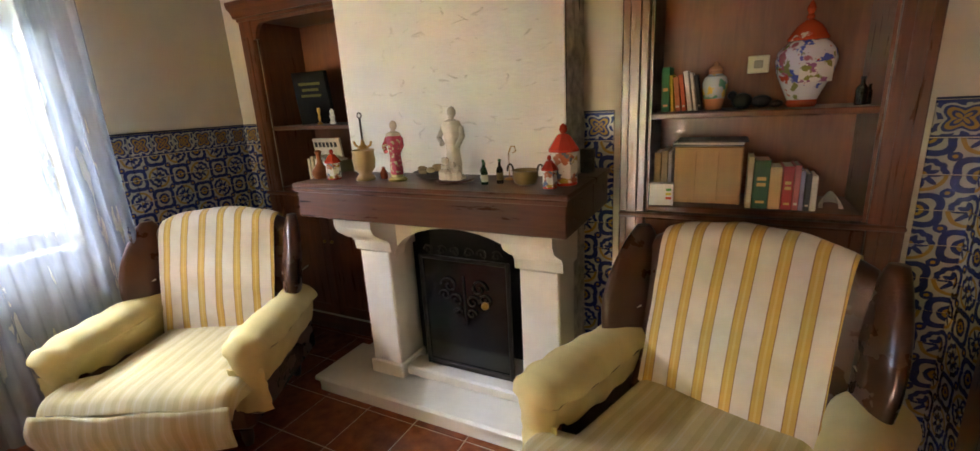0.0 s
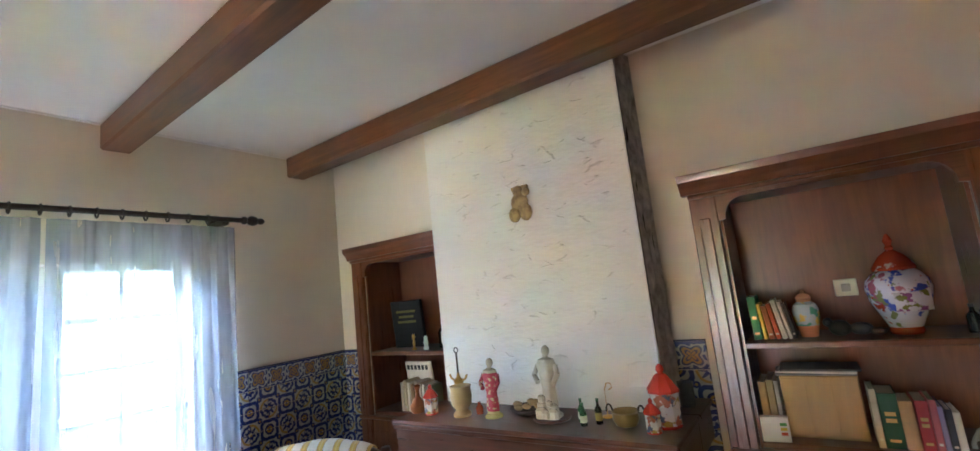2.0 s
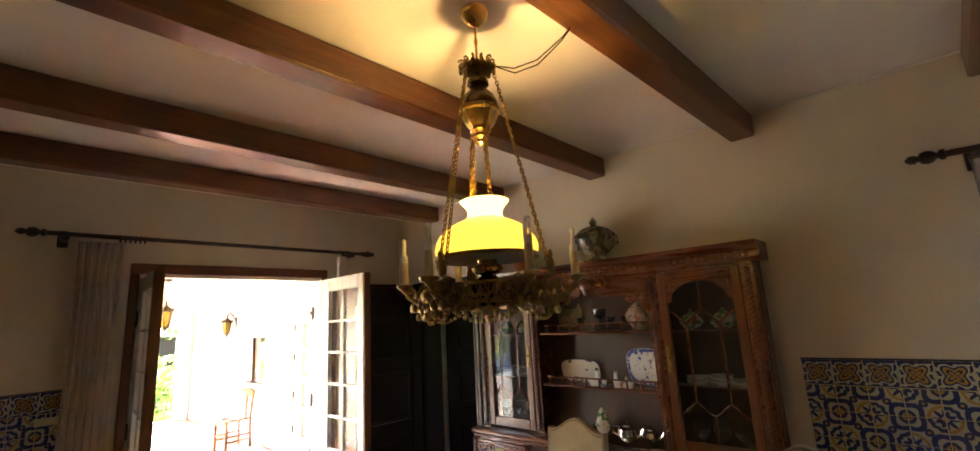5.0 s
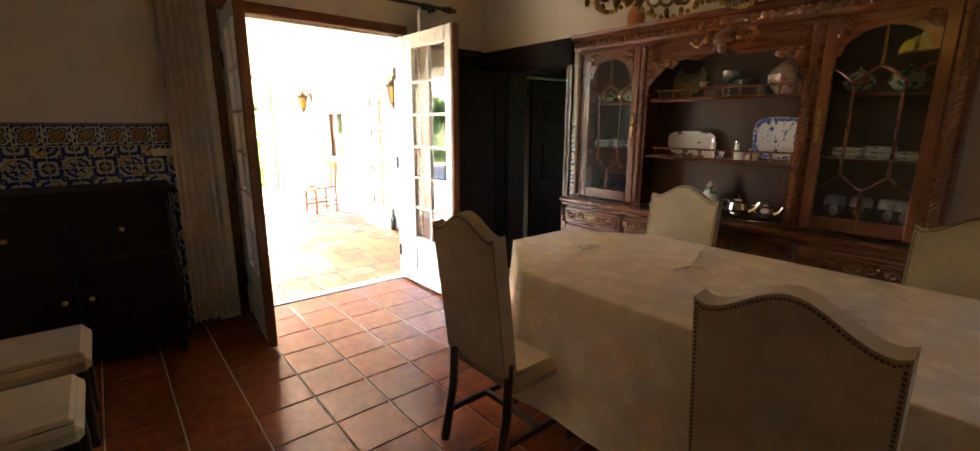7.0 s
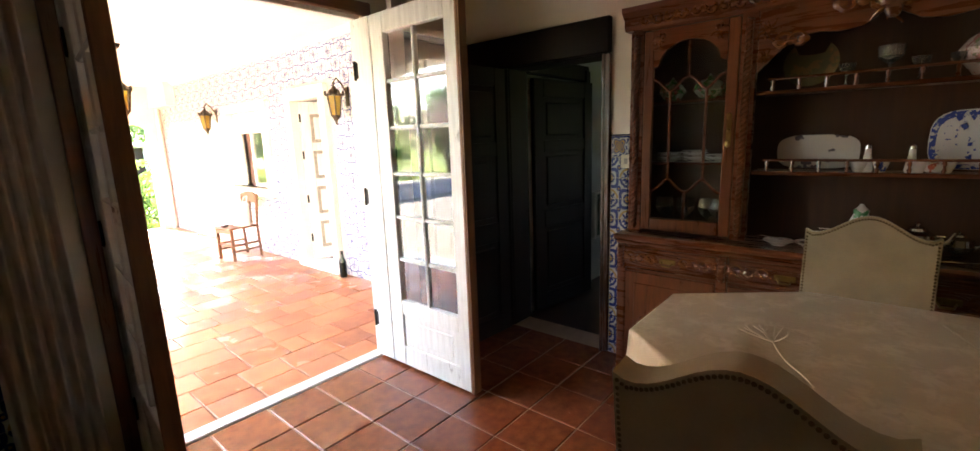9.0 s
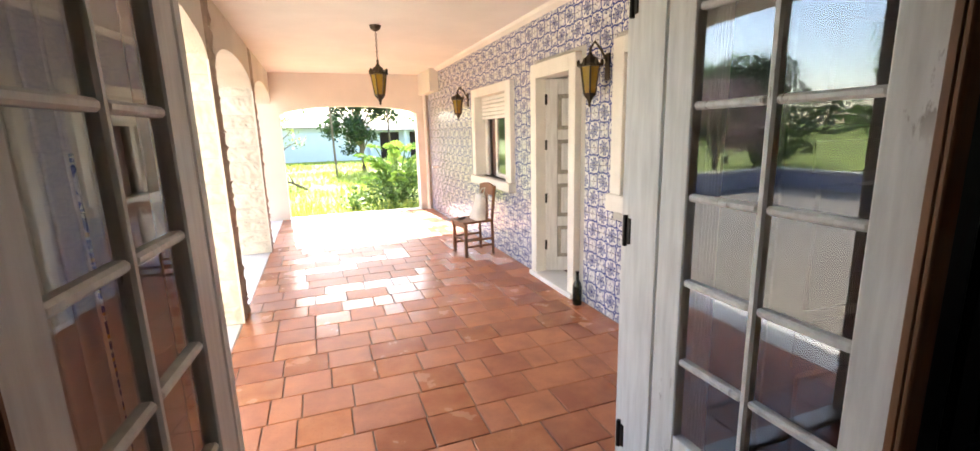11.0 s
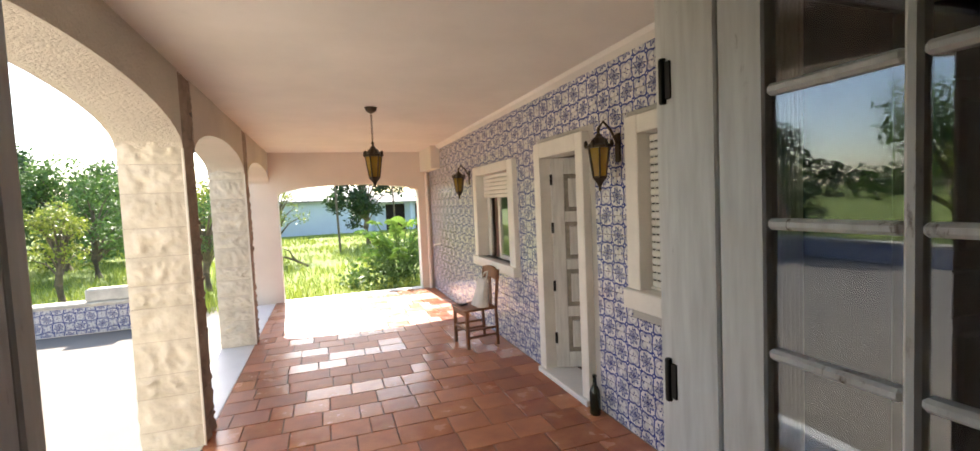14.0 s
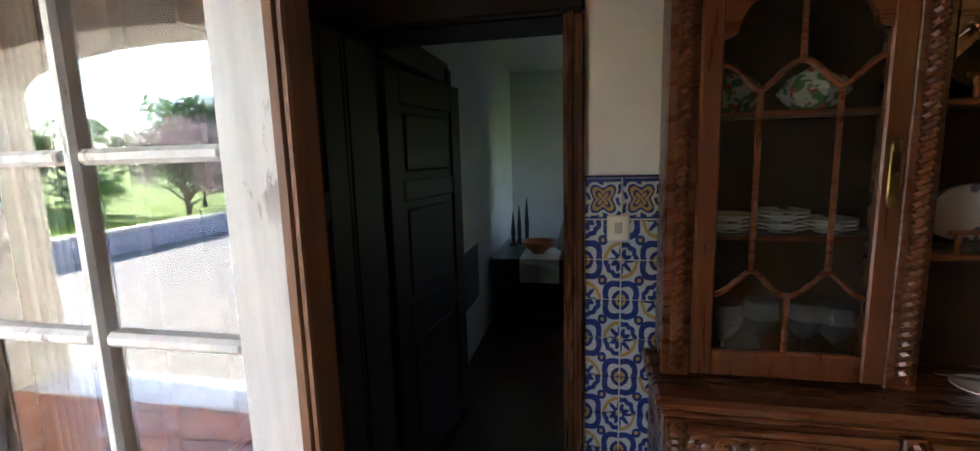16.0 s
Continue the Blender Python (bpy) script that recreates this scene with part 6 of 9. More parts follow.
part("ceiling_cup", Geo().lathe([(0.01, ZC - 0.075), (0.03, ZC - 0.062), (0.05, ZC - 0.035), (0.056, ZC - 0.012), (0.05, ZC - 0.002)], 24), OLDGOLD, ch)
part("stem", Geo().lathe([(0.005, 2.84), (0.005, 2.9), (0.009, 2.92), (0.005, 2.94), (0.005, ZC - 0.07)], 10), OLDGOLD, ch)
g = Geo().lathe([(0.02, 2.785), (0.058, 2.792), (0.064, 2.802), (0.058, 2.812), (0.02, 2.82), (0.008, 2.845)], 24)
for k in range(12):
    a = k * math.pi / 6
    ca, sa = math.cos(a), math.sin(a)
    g.ball((0.066 * ca, 0.066 * sa, 2.802), 0.012, 6, (0.8, 0.8, 1.3))
    g.tube([(x * ca, x * sa, z) for x, z in scroll(0.06, 2.822, 0.014, 1.1, 1 if k % 2 else -1, n=10)], 0.004, 5)
part("crown", g, BRASS, ch)
part("counterweight", Geo().lathe([(0.008, 2.79), (0.014, 2.765), (0.04, 2.752), (0.042, 2.735), (0.03, 2.728), (0.034, 2.712), (0.06, 2.685), (0.072, 2.655), (0.074, 2.635)], 28), URN, ch)
part("counterweight_band", Geo().lathe([(0.074, 2.635), (0.079, 2.63), (0.079, 2.618), (0.073, 2.612)], 28), OLDGOLD, ch)
part("counterweight_foot", Geo().lathe([(0.072, 2.612), (0.056, 2.575), (0.036, 2.552), (0.04, 2.545), (0.026, 2.532), (0.03, 2.52), (0.016, 2.508), (0.02, 2.498), (0.006, 2.488)], 24, None, 0.05, 10), BRASS, ch)
SHADE = glow("lit_yellow_opal_glass", (1.0, 0.6, 0.07), 0.055, (0.85, 0.62, 0.16))
NECK = glow("lit_opal_glass_neck", (1.0, 0.78, 0.25), 0.1, (0.85, 0.7, 0.3))


def bell(prof):
    """A thin glass of revolution through (radius, height) points."""
    n = len(prof) - 1

    def f(u, v):
        k = min(n - 1, int(v * n))
        w = v * n - k
        r, z = [prof[k][i] * (1 - w) + prof[k + 1][i] * w for i in (0, 1)]
        return (r * math.cos(2 * math.pi * u), r * math.sin(2 * math.pi * u), z)
    return Geo().sheet(f, 44, n)


part("shade", bell([(0.178, 2.068), (0.184, 2.085), (0.184, 2.103), (0.177, 2.125), (0.162, 2.148), (0.138, 2.17), (0.11, 2.187), (0.084, 2.198), (0.07, 2.204)]), SHADE, ch, "yellow opal glass lamp shade", smooth=2.0)
part("shade_neck", bell([(0.07, 2.204), (0.064, 2.212), (0.062, 2.228), (0.066, 2.243), (0.078, 2.258), (0.088, 2.268), (0.09, 2.272)]), NECK, ch, "glowing flared glass neck", smooth=2.0)
part("shade_rim", Geo().lathe([(0.176, 2.056), (0.187, 2.056), (0.187, 2.07), (0.176, 2.07)], 44), BRASS, ch)
part("burner", Geo().lathe([(0.02, 2.0), (0.05, 2.012), (0.058, 2.026), (0.05, 2.034), (0.036, 2.04), (0.036, 2.06), (0.03, 2.064)], 22), OLDGOLD, ch)
part("font", Geo().lathe([(0.02, 1.89), (0.045, 1.9), (0.075, 1.925), (0.085, 1.955), (0.072, 1.98), (0.034, 1.992), (0.024, 2.002)], 24, None, 0.03, 12), URN, ch)
g = Geo()
for z, r in ((1.965, 0.2), (1.905, 0.215)):
    g.tube([(r * math.cos(a), r * math.sin(a), z) for a in [k * math.pi / 24 for k in range(49)]], 0.006, 6)
for k in range(48):
    a = k * math.pi / 24
    s_ = 1 if k % 2 else -1
    g.tube([((0.208 + 0.006 * math.sin(t)) * math.cos(a + 0.05 * s_ * math.sin(t)), (0.208 + 0.006 * math.sin(t)) * math.sin(a + 0.05 * s_ * math.sin(t)), 1.935 + 0.03 * math.cos(t)) for t in [i * math.pi / 5 for i in range(11)]], 0.0035, 5)
part("gallery_ring", g, BRASS, ch)
part("bottom_dish", Geo().lathe([(0.004, 1.83), (0.014, 1.84), (0.02, 1.853), (0.012, 1.863), (0.05, 1.872), (0.085, 1.886), (0.09, 1.893), (0.02, 1.892)], 22), BRASS, ch)
for k in range(6):
    a = k * math.pi / 3 + 0.12
    ca, sa = math.cos(a), math.sin(a)
    g = Geo()
    for cx, cz, r, fl, st in ((0.12, 1.925, 0.034, 1, 0.4), (0.165, 1.905, 0.03, -1, 0.0), (0.215, 1.955, 0.034, 1, 0.6), (0.25, 1.92, 0.036, -1, 0.3), (0.287, 1.95, 0.024, 1, 1.2)):
        g.tube([(x * ca, x * sa, z) for x, z in scroll(cx, cz, r, 1.3, fl, st, 16)], 0.006, 6)
    g.tube([(x * ca, x * sa, z) for x, z in ((0.06, 1.9), (0.11, 1.885), (0.17, 1.892), (0.23, 1.9), (0.28, 1.93), (0.305, 1.965))], 0.008, 7)
    for x, z, r in ((0.14, 1.948, 0.012), (0.19, 1.93, 0.013), (0.238, 1.962, 0.012), (0.268, 1.9, 0.013), (0.2, 1.885, 0.011)):
        for q in (-0.018, 0.018):
            g.ball((x * ca - q * sa, x * sa + q * ca, z), r, 5, (1, 1, 1.3))
    part("scroll_arm", g, BRASS, ch)
    g = Geo()
    for j in range(5):
        b = a + (j + 1) * math.pi / 18
        r = 0.232 + 0.012 * (j % 2)
        z = 1.93 - 0.03 * math.sin(math.pi * (j + 1) / 6)
        cb_, sb_ = math.cos(b), math.sin(b)
        g.tube([(r * cb_ - x * sb_, r * sb_ + x * cb_, z + y) for x, y in scroll(0.0, 0.0, 0.03, 1.25, 1 if j % 2 else -1, 0.5 * j, 14)], 0.0055, 5)
        g.ball((r * cb_ * 1.03, r * sb_ * 1.03, z + 0.034), 0.01, 5, (1, 1, 1.4))
        g.ball((r * cb_ * 1.02, r * sb_ * 1.02, z - 0.036), 0.008, 5, (1, 1, 1.6))
    part("filigree", g, BRASS, ch)
    g = Geo()
    for j in range(13):
        b = a + j * math.pi / 36
        g.ball((0.215 * math.cos(b), 0.215 * math.sin(b), 1.89 - 0.045 * math.sin(math.pi * j / 12)), 0.0075, 5)
    part("swag", g, OLDGOLD, ch)
    at = pose(0.305 * ca, 0.305 * sa, 0)
    part("candle_cup", Geo().lathe([(0.006, 1.955), (0.012, 1.965), (0.026, 1.974), (0.03, 1.984), (0.016, 1.988)], 14, at, 0.08, 6), BRASS, ch)
    part("candle_sleeve", Geo().lathe([(0.0145, 1.986), (0.0135, 2.0), (0.0135, 2.062), (0.012, 2.065)], 12, at), IVORY, ch)
    g = Geo()
    g.lathe([(0.012, 2.065), (0.014, 2.07), (0.014, 2.088), (0.01, 2.092)], 10, at)
    for q in (-1, 1):
        x0, y0 = 0.305 * ca - q * 0.008 * sa, 0.305 * sa + q * 0.008 * ca
        g.tube([(x0, y0, 2.09), (x0, y0, 2.14), (0.305 * ca, 0.305 * sa, 2.147)], 0.0075, 7)
    part("bulb", g, BULB, ch, "unlit white compact bulb")
for k in range(3):
    for q in (-0.07, 0.07):
        a = k * 2 * math.pi / 3 + 2.1
        part("chain", link_chain((0.06 * math.cos(a), 0.06 * math.sin(a), 2.795), (0.222 * math.cos(a + q), 0.222 * math.sin(a + q), 1.995), 0.011, 0.0024, 0.0165), BRASS, ch)
    part("chain_bracket", Geo().ball((0.222 * math.cos(a), 0.222 * math.sin(a), 2.02), 0.016, 6, (1, 1, 2)).ball((0.222 * math.cos(a), 0.222 * math.sin(a), 2.06), 0.011, 6, (1, 1, 1.6)), BRASS, ch)
    a = k * 2 * math.pi / 3 + 1.2
    part("inner_chain", link_chain((0.03 * math.cos(a), 0.03 * math.sin(a), 2.52), (0.05 * math.cos(a), 0.05 * math.sin(a), 2.27), 0.012, 0.0032, 0.018), OLDGOLD, ch)
for q in (0.0, 0.02):
    part("cable", Geo().tube([(-0.04, 0.05, 2.81), (-0.08, 0.12, 2.785 - q), (-0.12, 0.2, 2.8 - q), (-0.165, 0.29, 2.87 - q * 0.5), (-0.185, 0.34, 2.92)], 0.0024, 6), IRON, ch, "thin black cable to the beam")
o, d = lamp("chandelier_bulb", "POINT", Matrix.Translation((CHX, CHY, 2.15)), 1.6, (1.0, 0.66, 0.26))
d.shadow_soft_size = 0.03

# ---- china cabinet ----
FX, CF = -2.80, -2.66            # front of the upper part, front of the counter
CA, CB = -4.53, -2.30            # its two ends
CABX = BROWNX
cab = thing("china_cabinet", "large carved brown wooden china cabinet with glazed doors", "cabinet", pose(XW, 0, 0))


def cpart(name, g, mat=None, label="", parent=None, **k):
    """A cabinet part given in world places."""
    g.v = [(x - XW, y, z) for x, y, z in g.v]
    return part(name, g, mat or BROWNY, parent or cab, label, **k)


cpart("lower_body", Geo().box((XW + 0.03, CA - 0.02, 0.08), (CF - 0.03, CB + 0.02, 0.90), 0.006))
cpart("plinth", Geo().box((XW + 0.03, CA - 0.04, 0), (CF - 0.01, CB + 0.04, 0.085), 0.01))
cpart("counter", Geo().box((XW + 0.02, CA - 0.045, 0.915), (CF, CB + 0.045, 0.952), 0.012).box((XW + 0.02, CA - 0.03, 0.893), (CF - 0.015, CB + 0.03, 0.916), 0.008))
cpart("end_panel", Geo().box((XW + 0.02, CA, 0.952), (FX - 0.01, CA + 0.025, 2.1), 0.004).box((XW + 0.06, CA - 0.008, 1.0), (FX - 0.06, CA, 2.02), 0.006))
cpart("end_panel", Geo().box((XW + 0.02, CB - 0.025, 0.952), (FX - 0.01, CB, 2.1), 0.004).box((XW + 0.06, CB, 1.0), (FX - 0.06, CB + 0.008, 2.02), 0.006))
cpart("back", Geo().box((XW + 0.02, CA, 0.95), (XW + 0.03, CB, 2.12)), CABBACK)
cpart("top", Geo().box((XW + 0.02, CA, 2.085), (FX, CB, 2.105), 0.004))
crn = [(XW + 0.02, 2.10), (FX + 0.0, 2.10), (FX + 0.012, 2.12), (FX + 0.012, 2.155), (FX + 0.03, 2.17), (FX + 0.05, 2.19), (FX + 0.055, 2.215), (XW + 0.02, 2.215)]
cpart("cornice", Geo().prism(crn, CA - 0.05, CB + 0.05, "y"), smooth=0.3)


def acanthus(y, z, w, flip, x, r=0.011):
    """A carved S-scroll with leaf tips on the front."""
    g = Geo()
    for cy, cz, rr, s in ((0.25, 0.0, 0.34, 1), (0.72, 0.0, 0.3, -1)):
        g.tube([(x, y + flip * w * (cy + (q - cy)), z + w * p) for q, p in scroll(cy, cz, rr, 1.15, s)], r, 5)
    for q in (0.1, 0.5, 0.9):
        g.ball((x, y + flip * w * q, z), r * 1.7, 5, (0.6, 1.3, 1))
    return g


for k in range(16):
    flip = 1 if k % 2 else -1
    cpart("carved_scroll", acanthus(CA + 0.1025 - 0.0625 * flip + k * 0.137, 2.138, 0.125, flip, FX + 0.016, 0.0085), CARVED)


def leaf_spray(y, z, r, x, n=9, turn=0.0):
    """A fan of pointed carved leaves round a knob."""
    g = Geo().ball((x, y, z), r * 0.24, 7, (0.8, 1, 1))
    for k in range(n):
        a = turn + 2 * math.pi * k / n
        L = r * (1.0 if k % 2 else 0.72)
        g.tube([(x - 0.002, y + 0.15 * r * math.cos(a), z + 0.15 * r * math.sin(a)), (x + 0.008, y + 0.6 * L * math.cos(a), z + 0.6 * L * math.sin(a)), (x - 0.004, y + L * math.cos(a + 0.25), z + L * math.sin(a + 0.25))], r * 0.13, 5, None, 0.3)
    return g


for y, z, r in ((-3.41, 2.02, 0.085), (-3.86, 1.99, 0.06), (-2.98, 1.99, 0.06), (-3.87, 1.87, 0.04), (-2.97, 1.87, 0.04)):
    cpart("carved_leaves", leaf_spray(y, z, r, FX + 0.012), CARVED)
for c in (-4.2225, -2.625):
    for sg in (-1, 1):
        cpart("carved_leaves", leaf_spray(c + sg * 0.155, 2.02, 0.05, FX + 0.008, 7, 0.4), CARVED)
for s, y in ((1, -3.41), (-1, -3.41)):
    cpart("crest_scroll", acanthus(y, 2.05, 0.2, s, FX + 0.02, 0.013), CARVED)
cpart("crest_shell", Geo().ball((FX + 0.02, -3.41, 2.045), 0.05, 8, (0.5, 1.2, 1)).ball((FX + 0.025, -3.41, 2.0), 0.03, 8, (0.6, 1, 1.2)))


def twist(y, z0, z1, r=0.019, x=None, turns=20):
    """A rope-twist half column."""
    g = Geo()
    n = turns * 8
    for s in (0, math.pi):
        g.tube([((x or FX) + 0.004 + 0.45 * r * math.cos(s + 2 * math.pi * turns * k / n), y + 0.45 * r * math.sin(s + 2 * math.pi * turns * k / n), z0 + (z1 - z0) * k / n) for k in range(n + 1)], r * 0.62, 6)
    return g


for y in (-4.505, -3.94, -2.92, -2.33):
    cpart("post", Geo().box((FX - 0.03, y - 0.038, 0.952), (FX, y + 0.038, 2.09), 0.004))
    cpart("twisted_column", twist(y, 0.98, 2.06), BROWNZ)


def glazed_door(y0, y1, handle):
    """A glazed cabinet door with an arched head and curved glazing bars."""
    z0, z1, s = 0.965, 2.08, 0.055
    x0, x1 = FX - 0.022, FX + 0.004
    c, hw = (y0 + y1) / 2, (y1 - y0) / 2 - s
    d = cpart("glazed_door", Geo().box((x0, y0, z0), (x1, y0 + s, z1), 0.005).box((x0, y1 - s, z0), (x1, y1, z1), 0.005).box((x0, y0 + s, z0), (x1, y1 - s, z0 + 0.075), 0.005), BROWNZ)
    head = [(c - hw, z1), (c - hw, z1 - 0.2)] + [(c - hw + 0.03, z1 - 0.19)] + arc(c, z1 - 0.19, hw - 0.03, 0.12, 180, 0, 14) + [(c + hw - 0.03, z1 - 0.19), (c + hw, z1 - 0.2), (c + hw, z1)]
    cpart("arched_head", Geo().prism(head, x0, x1, "x"), BROWNY, parent=d, smooth=0.4)
    for sg in (-1, 1):
        cpart("corner_flower", Geo().ball((x1 + 0.004, c + sg * (hw - 0.02), z1 - 0.05), 0.02, 7, (0.5, 1.3, 1)).ball((x1 + 0.004, c + sg * (hw - 0.05), z1 - 0.035), 0.015, 6, (0.6, 1, 1)).ball((x1 + 0.004, c + sg * (hw - 0.01), z1 - 0.09), 0.014, 6, (0.6, 1, 1.2)), parent=d)
    xb = (x0 + x1) / 2
    for sg in (-1, 1):
        cpart("glazing_bar", Geo().tube([(xb, c + sg * hw * 0.5, 1.27), (xb, c + sg * hw * 0.5, 1.75)], 0.008, 6), parent=d)
        for zz, up in ((1.27, -1), (1.75, 1)):
            cpart("curved_bar", Geo().tube([(xb, c + sg * hw * (0.5 - 0.5 * f), zz + up * 0.07 * math.sin(math.pi * f / 2) ** 1.5) for f in [k / 8 for k in range(9)]], 0.008, 6).tube([(xb, c + sg * hw * (0.5 + 0.5 * f), zz + up * 0.07 * math.sin(math.pi * f / 2) ** 1.5) for f in [k / 8 for k in range(9)]], 0.008, 6), parent=d)
    for lo, hi in ((1.04, 1.2), (1.82, 2.01)):
        cpart("glazing_bar", Geo().tube([(xb, c, lo), (xb, c, hi)], 0.008, 6), parent=d)
    o = cpart("pane", Geo().box((xb - 0.001, y0 + s, z0 + 0.075), (xb + 0.001, y1 - s, z1 - 0.06)), CABGLASS, parent=d, smooth=0)
    o.visible_shadow = False
    hy = y1 - s / 2 if handle > 0 else y0 + s / 2
    g = Geo().box((x1, hy - 0.012, 1.46), (x1 + 0.006, hy + 0.012, 1.6), 0.004).ball((x1 + 0.008, hy, 1.6), 0.014, 6, (0.5, 1, 1.4)).ball((x1 + 0.008, hy, 1.46), 0.014, 6, (0.5, 1, 1.4)).ball((x1 + 0.014, hy, 1.53), 0.01, 6)
    cpart("handle", g, BRASS, parent=d, label="ornate brass lock plate")
    return d


glazed_door(-4.465, -3.98, 1)
glazed_door(-2.88, -2.37, -1)
val = [(-3.90, 2.085), (-3.90, 1.80)] + [(-3.86, 1.84), (-3.80, 1.90), (-3.74, 1.945), (-3.66, 1.955), (-3.58, 1.94), (-3.50, 1.955), (-3.44, 2.0), (-3.40, 2.0), (-3.32, 1.955), (-3.24, 1.94), (-3.16, 1.955), (-3.08, 1.945), (-3.02, 1.90), (-2.98, 1.84), (-2.95, 1.80)] + [(-2.95, 2.085)]
cpart("valance", Geo().prism(val, FX - 0.02, FX, "x"), BROWNY, smooth=0.3)
for k, s in ((-3.83, 1), (-2.975, -1)):
    cpart("valance_scroll", acanthus(k, 1.93, 0.13, s, FX + 0.006, 0.011), CARVED)
for z in (1.32, 1.71):
    cpart("bay_shelf", Geo().box((XW + 0.03, -3.90, z - 0.018), (FX - 0.02, -2.955, z), 0.004))
    cpart("gallery_rail", Geo().tube([(FX - 0.03, -3.85, z + 0.055), (FX - 0.03, -2.955, z + 0.055)], 0.007, 6))
    for k in range(9):
        cpart("spindle", Geo().lathe([(0.005, 0), (0.009, 0.012), (0.005, 0.025), (0.009, 0.04), (0.005, 0.052)], 8, pose(FX - 0.03, -3.83 + k * 0.107, z)))
for a, b in ((-4.5, -3.94), (-2.92, -2.33)):
    cpart("divider", Geo().box((XW + 0.03, (b if a < -4 else a) - 0.008, 0.952), (FX - 0.03, (b if a < -4 else a) + 0.008, 2.085)))
    for z in (1.36, 1.70):
        cpart("shelf", Geo().box((XW + 0.03, a + 0.01, z - 0.014), (FX - 0.04, b - 0.01, z), 0.003))
LW = (CB - CA) / 4
for k in range(4):
    y0, y1 = CA + k * LW + 0.03, CA + (k + 1) * LW - 0.03
    d = cpart("drawer", Geo().box((CF - 0.03, y0, 0.755), (CF - 0.008, y1, 0.88), 0.006), BROWNY)
    for s, far in ((1, 0.2), (1, 0.07), (-1, 0.07), (-1, 0.2)):
        cpart("drawer_scroll", acanthus((y0 + y1) / 2 + s * far * 0.9, 0.82, 0.11, s, CF - 0.006, 0.009), CARVED, parent=d)
    g = Geo().tube([(CF - 0.006, (y0 + y1) / 2 + (y1 - y0) * 0.46 * math.cos(t), 0.817 + 0.05 * math.sin(t) * (1 + 0.2 * math.cos(2 * t))) for t in [q * math.pi / 14 for q in range(29)]], 0.006, 5)
    g.tube([(CF - 0.006, (y0 + y1) / 2 + 0.075 * math.cos(t), 0.817 + 0.042 * math.sin(t)) for t in [q * math.pi / 10 for q in range(21)]], 0.006, 5)
    for s in (-1, 1):
        g.tube([(CF - 0.006, (y0 + y1) / 2 + s * (0.16 + (q - 0.16)), z) for q, z in scroll(0.16, 0.817, 0.042, 1.3, s)], 0.008, 5)
    cpart("carving", g, parent=d)
    cpart("pull", Geo().box((CF - 0.008, (y0 + y1) / 2 - 0.045, 0.805), (CF - 0.002, (y0 + y1) / 2 + 0.045, 0.835), 0.003).tube([(CF - 0.002, (y0 + y1) / 2 - 0.03, 0.815), (CF + 0.016, (y0 + y1) / 2 - 0.02, 0.8), (CF + 0.016, (y0 + y1) / 2 + 0.02, 0.8), (CF - 0.002, (y0 + y1) / 2 + 0.03, 0.815)], 0.005, 6), BRASS, parent=d, label="ornate brass drawer pull")
    d = cpart("cupboard_door", Geo().box((CF - 0.03, y0, 0.12), (CF - 0.01, y1, 0.735), 0.006).box((CF - 0.01, y0 + 0.06, 0.19), (CF - 0.002, y1 - 0.06, 0.67), 0.006), BROWNZ)
    cpart("carved_panel", acanthus((y0 + y1) / 2, 0.43, 0.16, 1, CF - 0.001, 0.01), CARVED, parent=d)
    cpart("carved_panel", acanthus((y0 + y1) / 2, 0.43, 0.16, -1, CF - 0.001, 0.01), CARVED, parent=d)
for k in range(5):
    y = CA + k * LW
    y = min(max(y, CA + 0.01), CB - 0.01)
    cpart("carved_post", Geo().box((CF - 0.03, y - 0.026, 0.1), (CF - 0.006, y + 0.026, 0.89), 0.004))
    cpart("post_twist", twist(y, 0.76, 0.88, 0.02, CF - 0.006, 3), BROWNZ)

# crockery in and on the cabinet
WHITE = plain("white_porcelain", (0.74, 0.73, 0.7), 0.12, vary=0.05, strength=0.02)
BLUEPRINT = china("blue_printed_ware", (0.7, 0.72, 0.74), [], [(26, 0.6, (0.05, 0.09, 0.4)), (48, 0.62, (0.08, 0.12, 0.42))])
GREYPRINT = china("grey_printed_ware", (0.55, 0.52, 0.47), [], [(12, 0.6, (0.12, 0.1, 0.12))])
OLIVEPLATE = china("olive_plate", (0.2, 0.18, 0.1), [], [(20, 0.55, (0.3, 0.2, 0.1))])
SILVER = plain("polished_silver", (0.6, 0.6, 0.58), 0.12, 1.0, vary=0.1, strength=0.05)


def plate(m, r, mat, label):
    return solo("plate", Geo().lathe([(r * 0.5, 0), (r * 0.62, 0.006), (r, 0.018), (r, 0.022), (r * 0.62, 0.012), (0.001, 0.009)], 28), mat, label, "plate", m)


